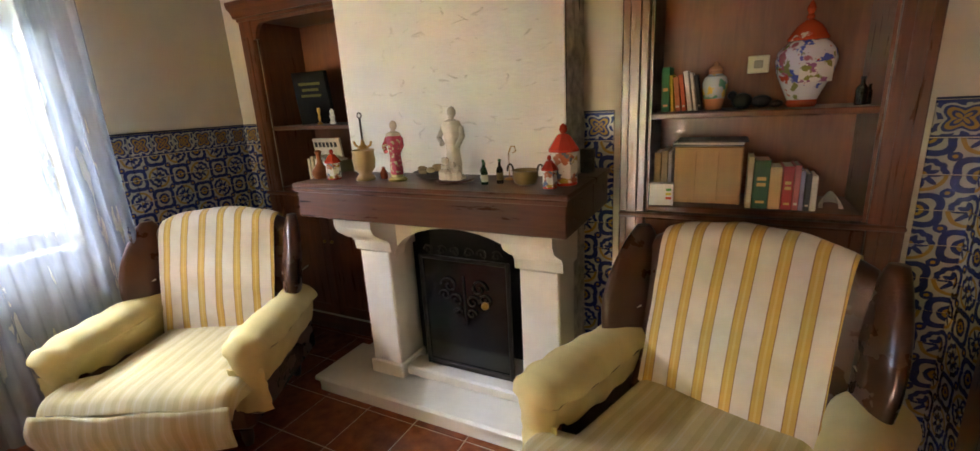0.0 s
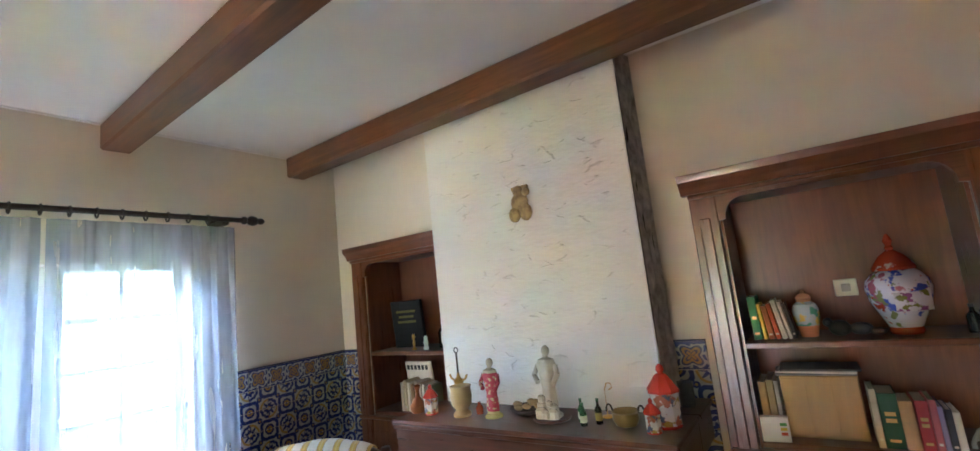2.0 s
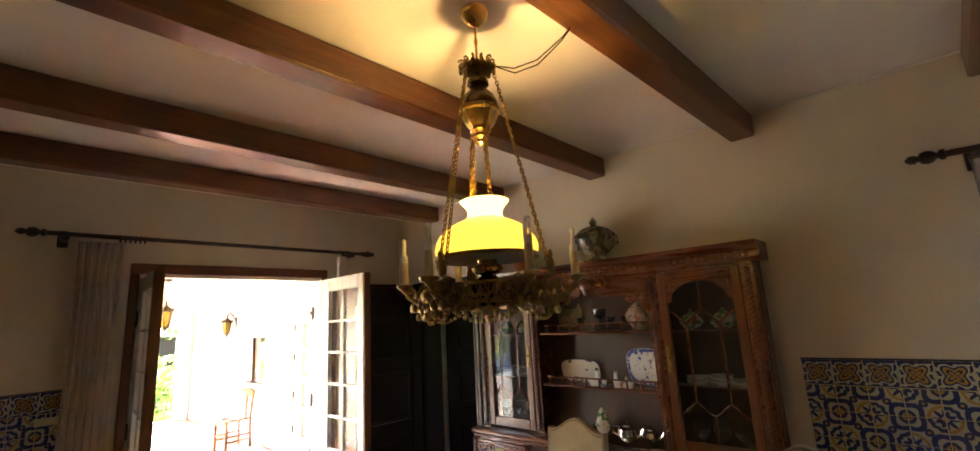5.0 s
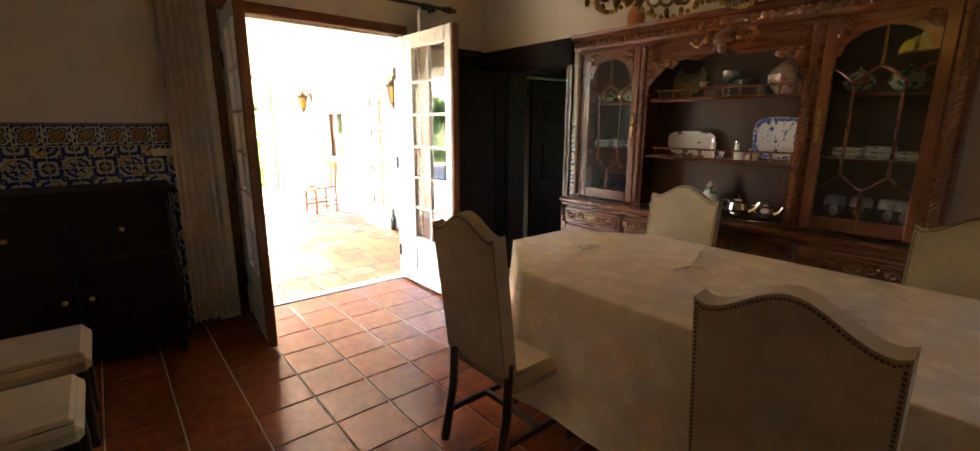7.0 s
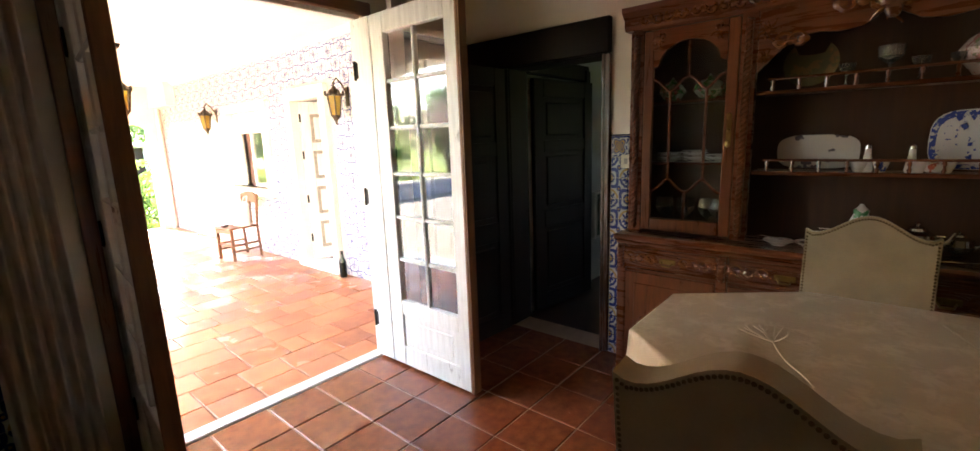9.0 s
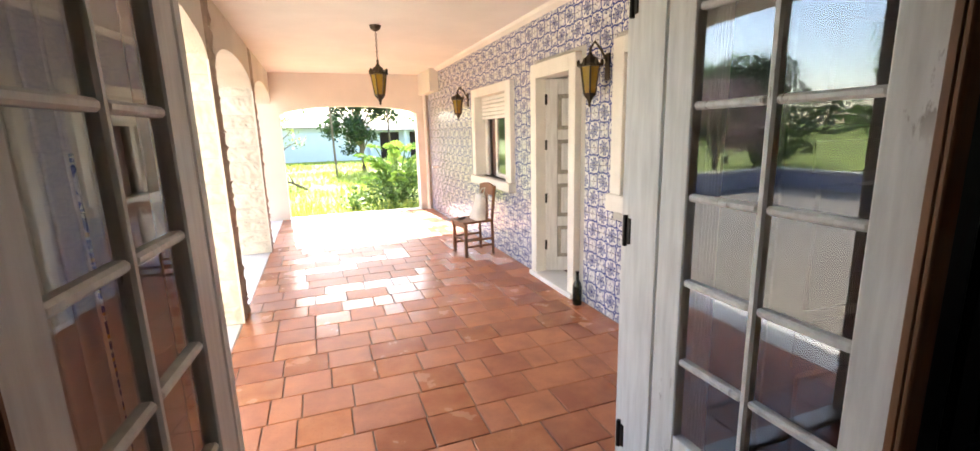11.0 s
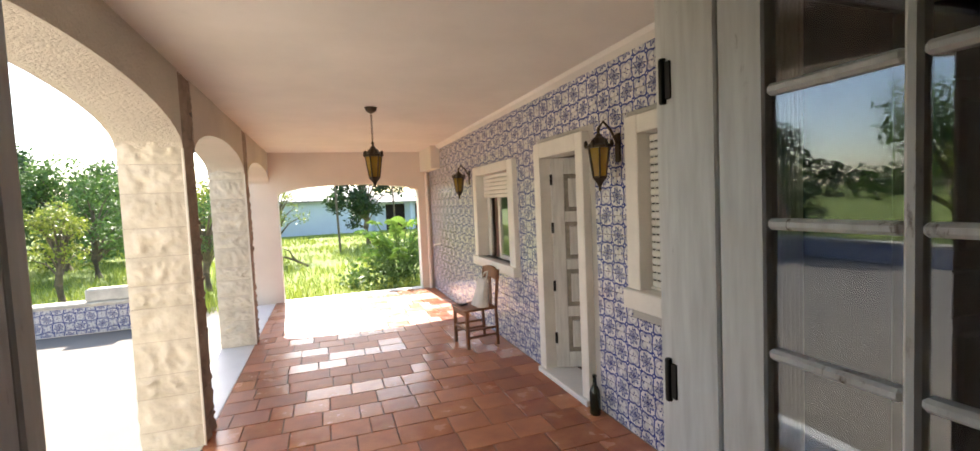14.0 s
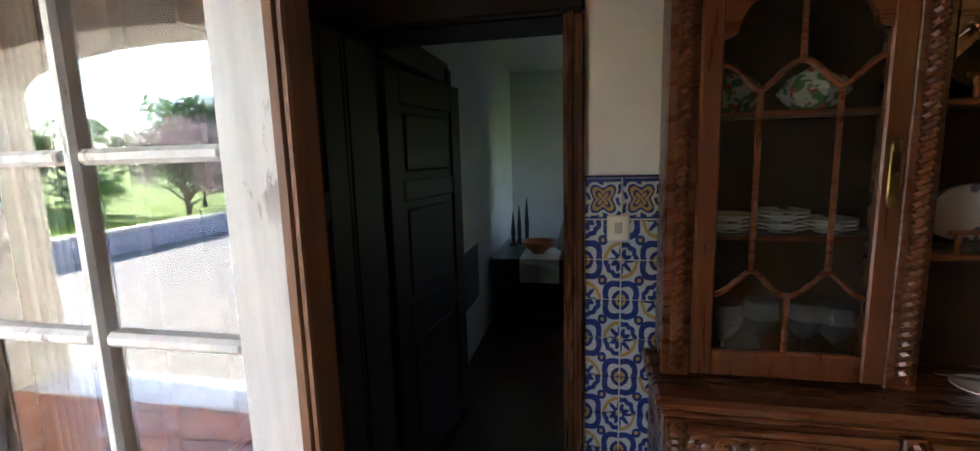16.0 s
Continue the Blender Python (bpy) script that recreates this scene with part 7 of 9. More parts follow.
def platter(m, rx, rz, mat, label, border=None):
    poly = [(rx * math.copysign(abs(math.cos(a)) ** 0.6, math.cos(a)), rz * math.copysign(abs(math.sin(a)) ** 0.6, math.sin(a))) for a in [k * math.pi / 14 for k in range(28)]]
    g = Geo().prism(poly, -0.006, 0.006, "y").prism([(x * 0.72, z * 0.66) for x, z in poly], -0.003, 0.012, "y")
    p = solo("platter", g, mat, label, "platter", m, smooth=0.5)
    if border:
        b = Geo()
        for j in range(28):
            (x0, z0_), (x1, z1_) = poly[j], poly[(j + 1) % 28]
            b.add([(x0 * 0.98, -0.0075, z0_ * 0.98), (x1 * 0.98, -0.0075, z1_ * 0.98), (x1 * 0.84, -0.0075, z1_ * 0.82), (x0 * 0.84, -0.0075, z0_ * 0.82)], [(0, 1, 2, 3)])
            b.add([(x0 * 0.98, 0.0075, z0_ * 0.98), (x1 * 0.98, 0.0075, z1_ * 0.98), (x1 * 0.84, 0.0075, z1_ * 0.82), (x0 * 0.84, 0.0075, z0_ * 0.82)], [(3, 2, 1, 0)])
        part("border", b, border, p, "blue printed border")
    return p


plate(pose(-3.00, -3.70, 1.835, 0, 76, 0), 0.115, OLIVEPLATE, "olive and brown decorative plate standing upright")
platter(pose(-2.97, -3.64, 1.41, 12, 0, 90), 0.17, 0.085, GREYPRINT, "long cream platter with a dark print standing upright")
platter(pose(-2.97, -3.09, 1.455, 12, 0, 90), 0.15, 0.13, BLUEPRINT, "large blue and white platter standing upright", china("blue_border", (0.06, 0.1, 0.42), [], [(60, 0.55, (0.6, 0.64, 0.7))]))
for k, (y, hh_) in enumerate(((-3.44, 0.085), (-3.29, 0.08))):
    cp = thing("salt_shaker", "white porcelain shaker with a silver cap", "shaker", pose(-2.87, y, 1.321))
    part("body", Geo().lathe([(0.02, 0), (0.024, 0.01), (0.013, hh_), (0.012, hh_ + 0.02)], 14), WHITE, cp)
    part("cap", Geo().lathe([(0.0135, hh_ + 0.02), (0.012, hh_ + 0.035), (0.004, hh_ + 0.042)], 12), SILVER, cp)
for y, r in ((-3.47, 0.035), (-3.39, 0.03), (-3.27, 0.04), (-3.18, 0.032)):
    solo("cup", Geo().lathe([(r * 0.5, 0), (r * 0.6, 0.006), (r * 0.95, 0.035), (r, 0.05), (r * 0.92, 0.05), (r * 0.55, 0.01), (0.001, 0.008)], 16), WHITE if r != 0.03 else BLUEPRINT, "small white porcelain cup on the cabinet shelf", "cup", pose(-2.86, y, 1.321), "cups")
solo("lidded_bowl", Geo().lathe([(0.03, 0), (0.045, 0.01), (0.05, 0.035), (0.03, 0.05), (0.006, 0.06), (0.01, 0.068), (0.003, 0.075)], 18), china("rust_bowl", (0.6, 0.55, 0.5), [], [(30, 0.55, (0.4, 0.1, 0.05))]), "small rust painted lidded bowl", "bowl", pose(-2.87, -3.21, 1.321))
solo("glass_goblet", Geo().lathe([(0.04, 0), (0.04, 0.004), (0.006, 0.01), (0.006, 0.08), (0.045, 0.11), (0.05, 0.16), (0.047, 0.16), (0.042, 0.115), (0.001, 0.09)], 18), CLEAR, "clear glass goblet on the upper shelf", "goblet", pose(-2.92, -3.4, 1.711))
for y in (-3.55, -3.3, -3.18):
    solo("glass_goblet", Geo().lathe([(0.03, 0), (0.03, 0.004), (0.005, 0.01), (0.005, 0.05), (0.03, 0.07), (0.034, 0.1), (0.031, 0.1), (0.001, 0.055)], 14), CLEAR, "small clear glass on the upper shelf", "goblet", pose(-2.90, y, 1.711))
PINK = china("pink_tureen_glaze", (0.5, 0.4, 0.36), [], [(26, 0.55, (0.36, 0.16, 0.14)), (22, 0.6, (0.2, 0.22, 0.12))])
g = Geo().lathe([(0.05, 0), (0.06, 0.015), (0.1, 0.07), (0.105, 0.11), (0.08, 0.15), (0.03, 0.19), (0.012, 0.2), (0.018, 0.215), (0.004, 0.23)], 24, None, 0.04, 8)
solo("tureen", g, PINK, "pink flowered lidded tureen on the upper shelf", "tureen", pose(-2.93, -3.08, 1.711))
tr = solo("silver_tray", Geo().lathe([(0.17, 0), (0.2, 0.012), (0.198, 0.015), (0.16, 0.006), (0.001, 0.005)], 32, Matrix.Diagonal((0.75, 1.25, 1, 1))), SILVER, "oval silver tray with a tea service", "tray", pose(-2.89, -3.2, 0.953))


def teapot(m, k, label):
    p = thing("teapot", label, "teapot", m @ Matrix.Scale(k, 4))
    part("body", Geo().lathe([(0.03, 0), (0.05, 0.012), (0.068, 0.045), (0.06, 0.08), (0.035, 0.095)], 20), SILVER, p)
    part("lid", Geo().lathe([(0.036, 0.095), (0.03, 0.105), (0.008, 0.115), (0.01, 0.125), (0.003, 0.132)], 16), SILVER, p)
    part("spout", Geo().tube([(0, 0.06, 0.035), (0, 0.095, 0.055), (0, 0.115, 0.095)], 0.012, 8, None, 0.6), SILVER, p)
    part("handle", Geo().tube([(0, -0.055, 0.085), (0, -0.1, 0.085), (0, -0.105, 0.045), (0, -0.062, 0.03)], 0.007, 6), SILVER, p)
    return p


teapot(pose(-2.87, -3.24, 0.968), 1.05, "round polished silver teapot on a tray")
teapot(pose(-2.93, -3.1, 0.968), 0.8, "small silver milk pot on a tray")
teapot(pose(-2.91, -3.5, 0.953), 0.95, "polished silver coffee pot in the cabinet bay")
solo("green_jar", Geo().lathe([(0.03, 0), (0.045, 0.02), (0.05, 0.07), (0.03, 0.12), (0.03, 0.14), (0.02, 0.15), (0.006, 0.17)], 18), china("green_white_jar", (0.62, 0.64, 0.58), [], [(22, 0.55, (0.1, 0.3, 0.14))]), "green and white porcelain jar in the bay", "jar", pose(-2.89, -3.44, 1.0))
solo("jar_stand", Geo().lathe([(0.05, 0), (0.055, 0.006), (0.03, 0.03), (0.034, 0.046)], 18), SILVER, "silver stand under the porcelain jar", "stand", pose(-2.89, -3.44, 0.953))
for k, (x, y) in enumerate(((-2.80, -3.75), (-2.82, -3.62))):
    solo("small_dish", Geo().lathe([(0.03, 0), (0.035, 0.006), (0.07, 0.025), (0.068, 0.027), (0.03, 0.01), (0.001, 0.008)], 22), WHITE, "shallow white porcelain dish in the bay", "dish", pose(x, y, 0.953))
ladle = solo("serving_spoon", Geo().tube([(0, -0.1, 0.03), (0, 0.0, 0.02), (0, 0.08, 0.012)], 0.004, 6).ball((0, 0.1, 0.012), 0.025, 7, (0.8, 1.2, 0.35)), SILVER, "silver serving spoon leaning in the bay", "spoon", pose(-2.84, -3.74, 0.957))
CABB = china("leafy_ware", (0.4, 0.42, 0.34), [], [(30, 0.5, (0.06, 0.16, 0.05)), (34, 0.58, (0.35, 0.06, 0.05))])
for a, b in ((-4.48, -3.97), (-2.88, -2.35)):
    c = (a + b) / 2
    for k, (dy, z, r) in enumerate(((-0.12, 1.701, 0.07), (0.08, 1.701, 0.085))):
        g = Geo().lathe([(r * 0.4, 0), (r * 0.6, 0.01), (r, 0.05), (r * 0.8, 0.085), (r * 0.3, 0.11), (r * 0.12, 0.12), (0.004, 0.135)], 20, None, 0.08, 7)
        solo("leaf_tureen", g, CABB, "leaf-shaped green china tureen behind the cabinet glass", "tureen", pose(-2.93, c + dy, z))
    for k, (dy, n) in enumerate(((-0.12, 4), (0.02, 5), (0.14, 3))):
        for j in range(n):
            solo("stacked_plate", Geo().lathe([(0.035, 0), (0.04, 0.004), (0.07, 0.014), (0.07, 0.017), (0.04, 0.007), (0.001, 0.006)], 20), WHITE if j % 2 else GREYPRINT, "white porcelain plate in a stack behind glass", "plate", pose(-2.92, c + dy, 1.361 + j * 0.012), "stacked plates")
    for dy in (-0.13, -0.02, 0.1, 0.17):
        solo("stem_glass", Geo().lathe([(0.035, 0), (0.035, 0.003), (0.005, 0.009), (0.005, 0.08), (0.04, 0.11), (0.052, 0.15), (0.046, 0.2), (0.043, 0.2), (0.048, 0.15), (0.001, 0.09)], 18), CLEAR, "clear balloon wine glass behind the cabinet glass", "wine glass", pose(-2.91 + 0.02 * math.sin(dy * 40), c + dy, 0.953), "wine glasses")
TUR = china("olive_grey_tureen", (0.34, 0.31, 0.23), [], [(24, 0.5, (0.09, 0.1, 0.08)), (40, 0.58, (0.2, 0.15, 0.08))])
tu = thing("soup_tureen", "large patterned lidded tureen on top of the cabinet", "tureen", pose(-2.89, -3.36, 2.2155) @ Matrix.Diagonal((1.25, 1.25, 1.45, 1)))
part("bowl", Geo().lathe([(0.075, 0), (0.08, 0.012), (0.055, 0.03), (0.11, 0.075), (0.125, 0.12), (0.12, 0.135)], 28), TUR, tu)
l = part("lid", Geo().lathe([(0.128, 0.136), (0.125, 0.145), (0.085, 0.175), (0.04, 0.19), (0.02, 0.195)], 28), TUR, tu)
part("knob", Geo().lathe([(0.012, 0.195), (0.024, 0.21), (0.018, 0.225), (0.004, 0.24)], 14), TUR, l)
for s in (-1, 1):
    part("handle", Geo().tube([(0, s * 0.118, 0.115), (0, s * 0.15, 0.12), (0, s * 0.152, 0.09), (0, s * 0.11, 0.08)], 0.009, 6), TUR, tu)
v = solo("clay_vase", Geo().lathe([(0.045, 0), (0.06, 0.05), (0.062, 0.1), (0.035, 0.15), (0.04, 0.17)], 20), CLAY, "small terracotta vase on top of the cabinet", "vase", pose(-2.89, -4.1, 2.2155))

# ---- dining table, cloth and chairs ----
TZ = 0.845
OUT = [(-0.575, 1.0), (-0.575, -0.72), (-0.25, -1.16), (0.2, -1.16), (0.575, -0.72), (0.575, 1.0), (0.25, 1.4), (-0.25, 1.4)]
tbl = thing("dining_table", "long wooden dining table under a beige cloth", "table", pose(-1.85, -2.86, 0))
part("top", Geo().prism([(x * 0.985, y * 0.99) for x, y in OUT], TZ - 0.04, TZ - 0.006, "z"), CHAIRWOOD, tbl)
for y in (-0.75, 0.75):
    part("pedestal", Geo().lathe([(0.2, 0), (0.2, 0.04), (0.07, 0.1), (0.09, 0.3), (0.06, 0.5), (0.1, TZ - 0.041)], 18, pose(0, y, 0)), CHAIRWOOD, tbl)
part("stretcher", Geo().box((-0.04, -0.7, 0.1), (0.04, 0.7, 0.17), 0.01), CHAIRWOOD, tbl)


def damask(name):
    t = Tree(name)
    at = t.coords()
    w = t.n("TexVoronoi", feature="SMOOTH_F1", ins={"Vector": at, "Scale": 9.0})
    fl = t.noise(at, 22, 4, distort=1.2)
    shape = t.ramp(t.m("MULTIPLY", fl, t.m("SUBTRACT", 1.0, w)), 0.25, 0.45)
    col = t.mix(shape, (0.58, 0.47, 0.32), (0.68, 0.57, 0.41))
    crease = t.noise(t.coords((1, 0.3, 1)), 6, 4, 0.6, distort=1.0)
    rough = t.m("MULTIPLY_ADD", shape, -0.22, 0.62)
    return t.done(col, rough, 0.0, t.m("ADD", t.m("MULTIPLY", crease, 0.9), t.m("MULTIPLY", shape, 0.1)), 0.55, 0.012, Sheen_Weight=0.2)


CLOTH = damask("beige_damask")


def rim(t):
    n = len(OUT)
    k = int(t * n) % n
    f = t * n - int(t * n)
    a, b = Vector(OUT[k]), Vector(OUT[(k + 1) % n])
    return a.lerp(b, f)


def cloth(u, v):
    p = rim(u % 1.0)
    if v < 0.4:
        q = p * (v / 0.4)
        return (q.x, q.y, TZ + 0.0015 * noise.noise((q.x * 6, q.y * 6, 1)))
    out = p.normalized()
    if v < 0.5:
        w = (v - 0.4) / 0.1 * math.pi / 2
        return (p.x + out.x * 0.014 * math.sin(w), p.y + out.y * 0.014 * math.sin(w), TZ - 0.014 * (1 - math.cos(w)))
    k = (v - 0.5) / 0.5
    fold = math.sin(u * 2 * math.pi * 26 + 2 * math.sin(u * 40)) * 0.022 * k
    corner = 0.12 * (0.5 + 0.5 * math.cos(u * 2 * math.pi * 4 + 0.6)) * k
    flare = 0.014 + 0.05 * k + fold
    return (p.x + out.x * flare, p.y + out.y * flare, TZ - 0.014 - 0.55 * k - corner * k)


g = Geo().sheet(cloth, 208, 40)
solo("tablecloth", g, CLOTH, "beige damask cloth hanging low over the dining table", "tablecloth", pose(-1.85, -2.86, 0), smooth=1.2)
THREAD = plain("pale_thread", (0.6, 0.52, 0.38), 0.6, vary=0.15, grain=300, strength=0.3)
em = thing("embroidery", "raised pale embroidered sprigs on the beige tablecloth", "embroidery", pose(-1.85, -2.86, TZ + 0.002), kind="stuff")
re_ = random.Random(12)
g = Geo()
for cx, cy, turn in ((-0.12, -0.2, 0.4), (0.1, 0.35, 2.2), (-0.15, 0.8, 1.0), (0.05, -0.75, 3.6)):
    for k in range(9):
        a = turn + (k - 4) * 0.17
        L = 0.11 + 0.07 * re_.random()
        bend = 0.05 * (re_.random() - 0.5)
        g.tube([(cx + f * L * math.cos(a) - bend * math.sin(math.pi * f) * math.sin(a), cy + f * L * math.sin(a) + bend * math.sin(math.pi * f) * math.cos(a), 0.0015 + 0.002 * math.sin(math.pi * f)) for f in [i / 6 for i in range(7)]], 0.0032, 5, None, 0.6)
    g.tube([(cx - 0.3 * f * math.cos(turn) + 0.02 * math.sin(5 * f), cy - 0.3 * f * math.sin(turn), 0.0015) for f in [i / 8 for i in range(9)]], 0.0028, 5)
part("sprigs", g, THREAD, em)
VELVET = plain("beige_velvet", (0.38, 0.3, 0.18), 0.9, vary=0.2, grain=150, blotch=7, strength=0.35, depth=0.002, Sheen_Weight=0.4)


def dining_chair(m):
    """An upholstered chair facing -y: camel-backed velvet back with nail heads, velvet seat, dark frame."""
    c = thing("dining_chair", "dining chair with a nailed beige velvet back and dark legs", "chair", m, "dining chairs")
    W = 0.21

    def top(x):
        a = abs(x) / W
        return 1.10 + 0.08 * (0.5 + 0.5 * math.cos(math.pi * min(1.0, a * 1.15))) if a < 0.87 else 1.098 + 0.014 * (a - 0.87) / 0.13
    xs = [-W + 2 * W * k / 20 for k in range(21)]
    poly = [(-W, 0.50)] + [(x, 0.50 + 0.012 * math.sin(k * 1.3)) for k, x in enumerate(xs[1:-1])] + [(W, 0.50)] + [(x, top(x)) for x in xs[::-1]]
    tilt = Matrix.Translation((0, 0.2, 0.46)) @ Matrix.Rotation(radians(-7), 4, "X") @ Matrix.Translation((0, 0, -0.46))
    part("backrest", Geo().prism(poly, -0.03, 0.03, "y", tilt), VELVET, c, smooth=0.5)
    g = Geo()
    for k in range(45):
        x = -W + 0.008 + (2 * W - 0.016) * k / 44
        for y in (-0.031, 0.031):
            g.ball(tuple(tilt @ Vector((x, y, top(x) - 0.012))), 0.0045, 4, (1, 0.6, 1))
    for k in range(44):
        for x in (-W + 0.008, W - 0.008):
            for y in (-0.031, 0.031):
                g.ball(tuple(tilt @ Vector((x, y, 0.52 + 0.013 * k))), 0.0045, 4, (1, 0.6, 1))
    part("nail_trim", g, plain("dark_nail", (0.12, 0.08, 0.03), 0.35, 0.8), c, kind="stuff")
    part("seat", Geo().box((-0.23, -0.25, 0.40), (0.23, 0.2, 0.47), 0.02).box((-0.21, -0.23, 0.465), (0.21, 0.17, 0.495), 0.025), VELVET, c)
    for x in (-0.195, 0.195):
        part("rear_leg", Geo().tube([(x, 0.27, 0.0), (x, 0.215, 0.3), (x, 0.205, 0.55)], 0.022, 8), CHAIRWOOD, c)
        part("front_leg", Geo().lathe([(0.016, 0), (0.022, 0.03), (0.018, 0.08), (0.024, 0.2), (0.02, 0.26), (0.024, 0.4)], 12, pose(x, -0.21, 0)), CHAIRWOOD, c)
        part("side_stretcher", Geo().box((x - 0.012, -0.2, 0.14), (x + 0.012, 0.24, 0.17), 0.004), CHAIRWOOD, c)
    part("cross_stretcher", Geo().box((-0.19, -0.01, 0.142), (0.19, 0.02, 0.168), 0.004), CHAIRWOOD, c)
    return c


dc = dining_chair(pose(-1.19, -3.53, 0, 0, 0, -90))
for m in (pose(-1.2, -2.34, 0, 0, 0, -90), pose(-2.21, -3.40, 0, 0, 0, 90), pose(-2.21, -2.14, 0, 0, 0, 90), pose(0.62, -4.95, 0, 0, 0, -90), pose(0.64, -4.32, 0, 0, 0, -90)):
    copy_thing(dc, m)

# dark sideboard by the south wall, sockets and switches
sb = thing("sideboard", "dark polished wooden sideboard against the tiled wall", "sideboard", pose(0.42, -5.79, 0))
part("body", Geo().box((-0.52, -0.2, 0.1), (0.52, 0.2, 1.1), 0.01), DARKZ, sb)
part("top", Geo().box((-0.55, -0.21, 1.1), (0.55, 0.22, 1.14), 0.01), DARKZ, sb)
for k in range(2):
    d = part("door", Geo().box((-0.5 + 0.5 * k, 0.2, 0.15), (-0.01 + 0.5 * k, 0.222, 0.72), 0.008), DARKZ, sb)
    part("knob", Geo().ball((-0.06 + 0.12 * k, 0.235, 0.5), 0.014), GOLDBALL, d)
    d = part("drawer", Geo().box((-0.5 + 0.5 * k, 0.2, 0.76), (-0.01 + 0.5 * k, 0.222, 1.06), 0.008), DARKZ, sb)
    part("knob", Geo().ball((-0.25 + 0.5 * k, 0.235, 0.9), 0.014), GOLDBALL, d)
for x in (-0.48, 0.48):
    for y in (-0.16, 0.16):
        part("foot", Geo().lathe([(0.02, 0), (0.03, 0.05), (0.025, 0.1)], 10, pose(x, y, 0)), DARKZ, sb)
s2 = thing("light_switch", "cream double light switch on the tiled wall", "switch", pose(-0.13, YS + 0.009, 1.33))
part("plate", Geo().box((-0.06, 0, -0.025), (0.06, 0.01, 0.025), 0.004), SWITCH, s2)
for x in (-0.03, 0.03):
    part("rocker", Geo().box((x - 0.02, 0.01, -0.016), (x + 0.02, 0.014, 0.016), 0.002), SWITCH, s2)
s3 = thing("light_switch", "square cream light switch on the blue tiles", "switch", pose(XW + 0.009, -4.655, 1.355, 0, 0, -90))
part("plate", Geo().box((-0.036, 0, -0.042), (0.036, 0.01, 0.042), 0.004), SWITCH, s3)
part("rocker", Geo().box((-0.012, 0.01, -0.018), (0.012, 0.014, 0.018), 0.002), plain("grey_rocker_small", (0.4, 0.36, 0.28), 0.4), s3)

# ---- porch: lanterns, chair, bottle ----
def lantern_body(th, z, k=1.0):
    """Six-sided lantern hanging from z downwards."""
    def hexa(prof, name, mat, m=None):
        return part(name, Geo().lathe([(r * kr, z - h * k) for r, h in prof], 6, m), mat, th, smooth=0.2)
    kr = 0.78 * k
    hexa([(0.012, 0), (0.02, 0.02), (0.012, 0.04), (0.045, 0.075), (0.06, 0.08), (0.1, 0.125), (0.135, 0.14), (0.13, 0.155), (0.1, 0.155)][::-1], "roof", LANTERN)
    for i in range(6):
        a = (i + 0.5) * math.pi / 3
        part("crest_leaf", Geo().ball((0.122 * kr * math.cos(a), 0.122 * kr * math.sin(a), z - 0.125 * k), 0.025 * k, 6, (0.6, 0.6, 1.2)), LANTERN, th)
        b = i * math.pi / 3
        part("corner_bar", Geo().tube([(0.108 * kr * math.cos(b), 0.108 * kr * math.sin(b), z - 0.155 * k), (0.068 * kr * math.cos(b), 0.068 * kr * math.sin(b), z - 0.37 * k)], 0.007 * k, 6), LANTERN, th)
        b2 = b + math.pi / 3
        q = [(0.105, b, 0.157), (0.105, b2, 0.157), (0.066, b2, 0.368), (0.066, b, 0.368)]
        g = Geo()
        v = [(r * kr * math.cos(w), r * kr * math.sin(w), z - h * k) for r, w, h in q]
        v += [(x * 0.97, y * 0.97, zz) for x, y, zz in v]
        g.add(v, [(0, 1, 2, 3), (7, 6, 5, 4), (0, 4, 5, 1), (1, 5, 6, 2), (2, 6, 7, 3), (3, 7, 4, 0)])
        part("amber_pane", g, AMBER, th, smooth=0)
    hexa([(0.07, 0.365), (0.075, 0.38), (0.05, 0.4), (0.03, 0.42), (0.02, 0.44), (0.012, 0.45), (0.018, 0.462), (0.003, 0.48)][::-1], "base", LANTERN)


hl = thing("hanging_lantern", "bronzed six-sided lantern with amber panes on a chain", "lantern", pose(-1.62, -9.97, 0))
part("ceiling_cup", Geo().lathe([(0.02, 2.64), (0.05, 2.66), (0.065, 2.698)], 16), LANTERN, hl)
g = Geo()
for k in range(11):
    zc = 2.63 - k * 0.027
    g.tube([(0.009 * math.cos(a) * (1 if k % 2 else 0), 0.009 * math.cos(a) * (0 if k % 2 else 1), zc + 0.018 * math.sin(a)) for a in [q * math.pi / 5 for q in range(11)]], 0.003, 5)
part("chain", g, LANTERN, hl)
lantern_body(hl, 2.35)
for y, k in ((-7.80, 0.92), (-11.36, 0.9)):
    wl = thing("wall_lantern", "bronzed wall lantern with amber panes on the tiled wall", "lantern", pose(PX + 0.16, y, 0), "wall lanterns")
    lantern_body(wl, 2.16, k)
    part("back_plate", Geo().box((-0.162, -0.03, 1.92), (-0.148, 0.03, 2.12), 0.006), LANTERN, wl)
    part("bracket", Geo().tube([(-0.15, 0, 2.05), (-0.1, 0, 2.14), (-0.04, 0, 2.2), (0, 0, 2.15)], 0.009, 6), LANTERN, wl)
pc = thing("wooden_chair", "old worn wooden chair standing by the tiled wall", "chair", pose(-2.72, -10.22, 0, 0, 0, 96))
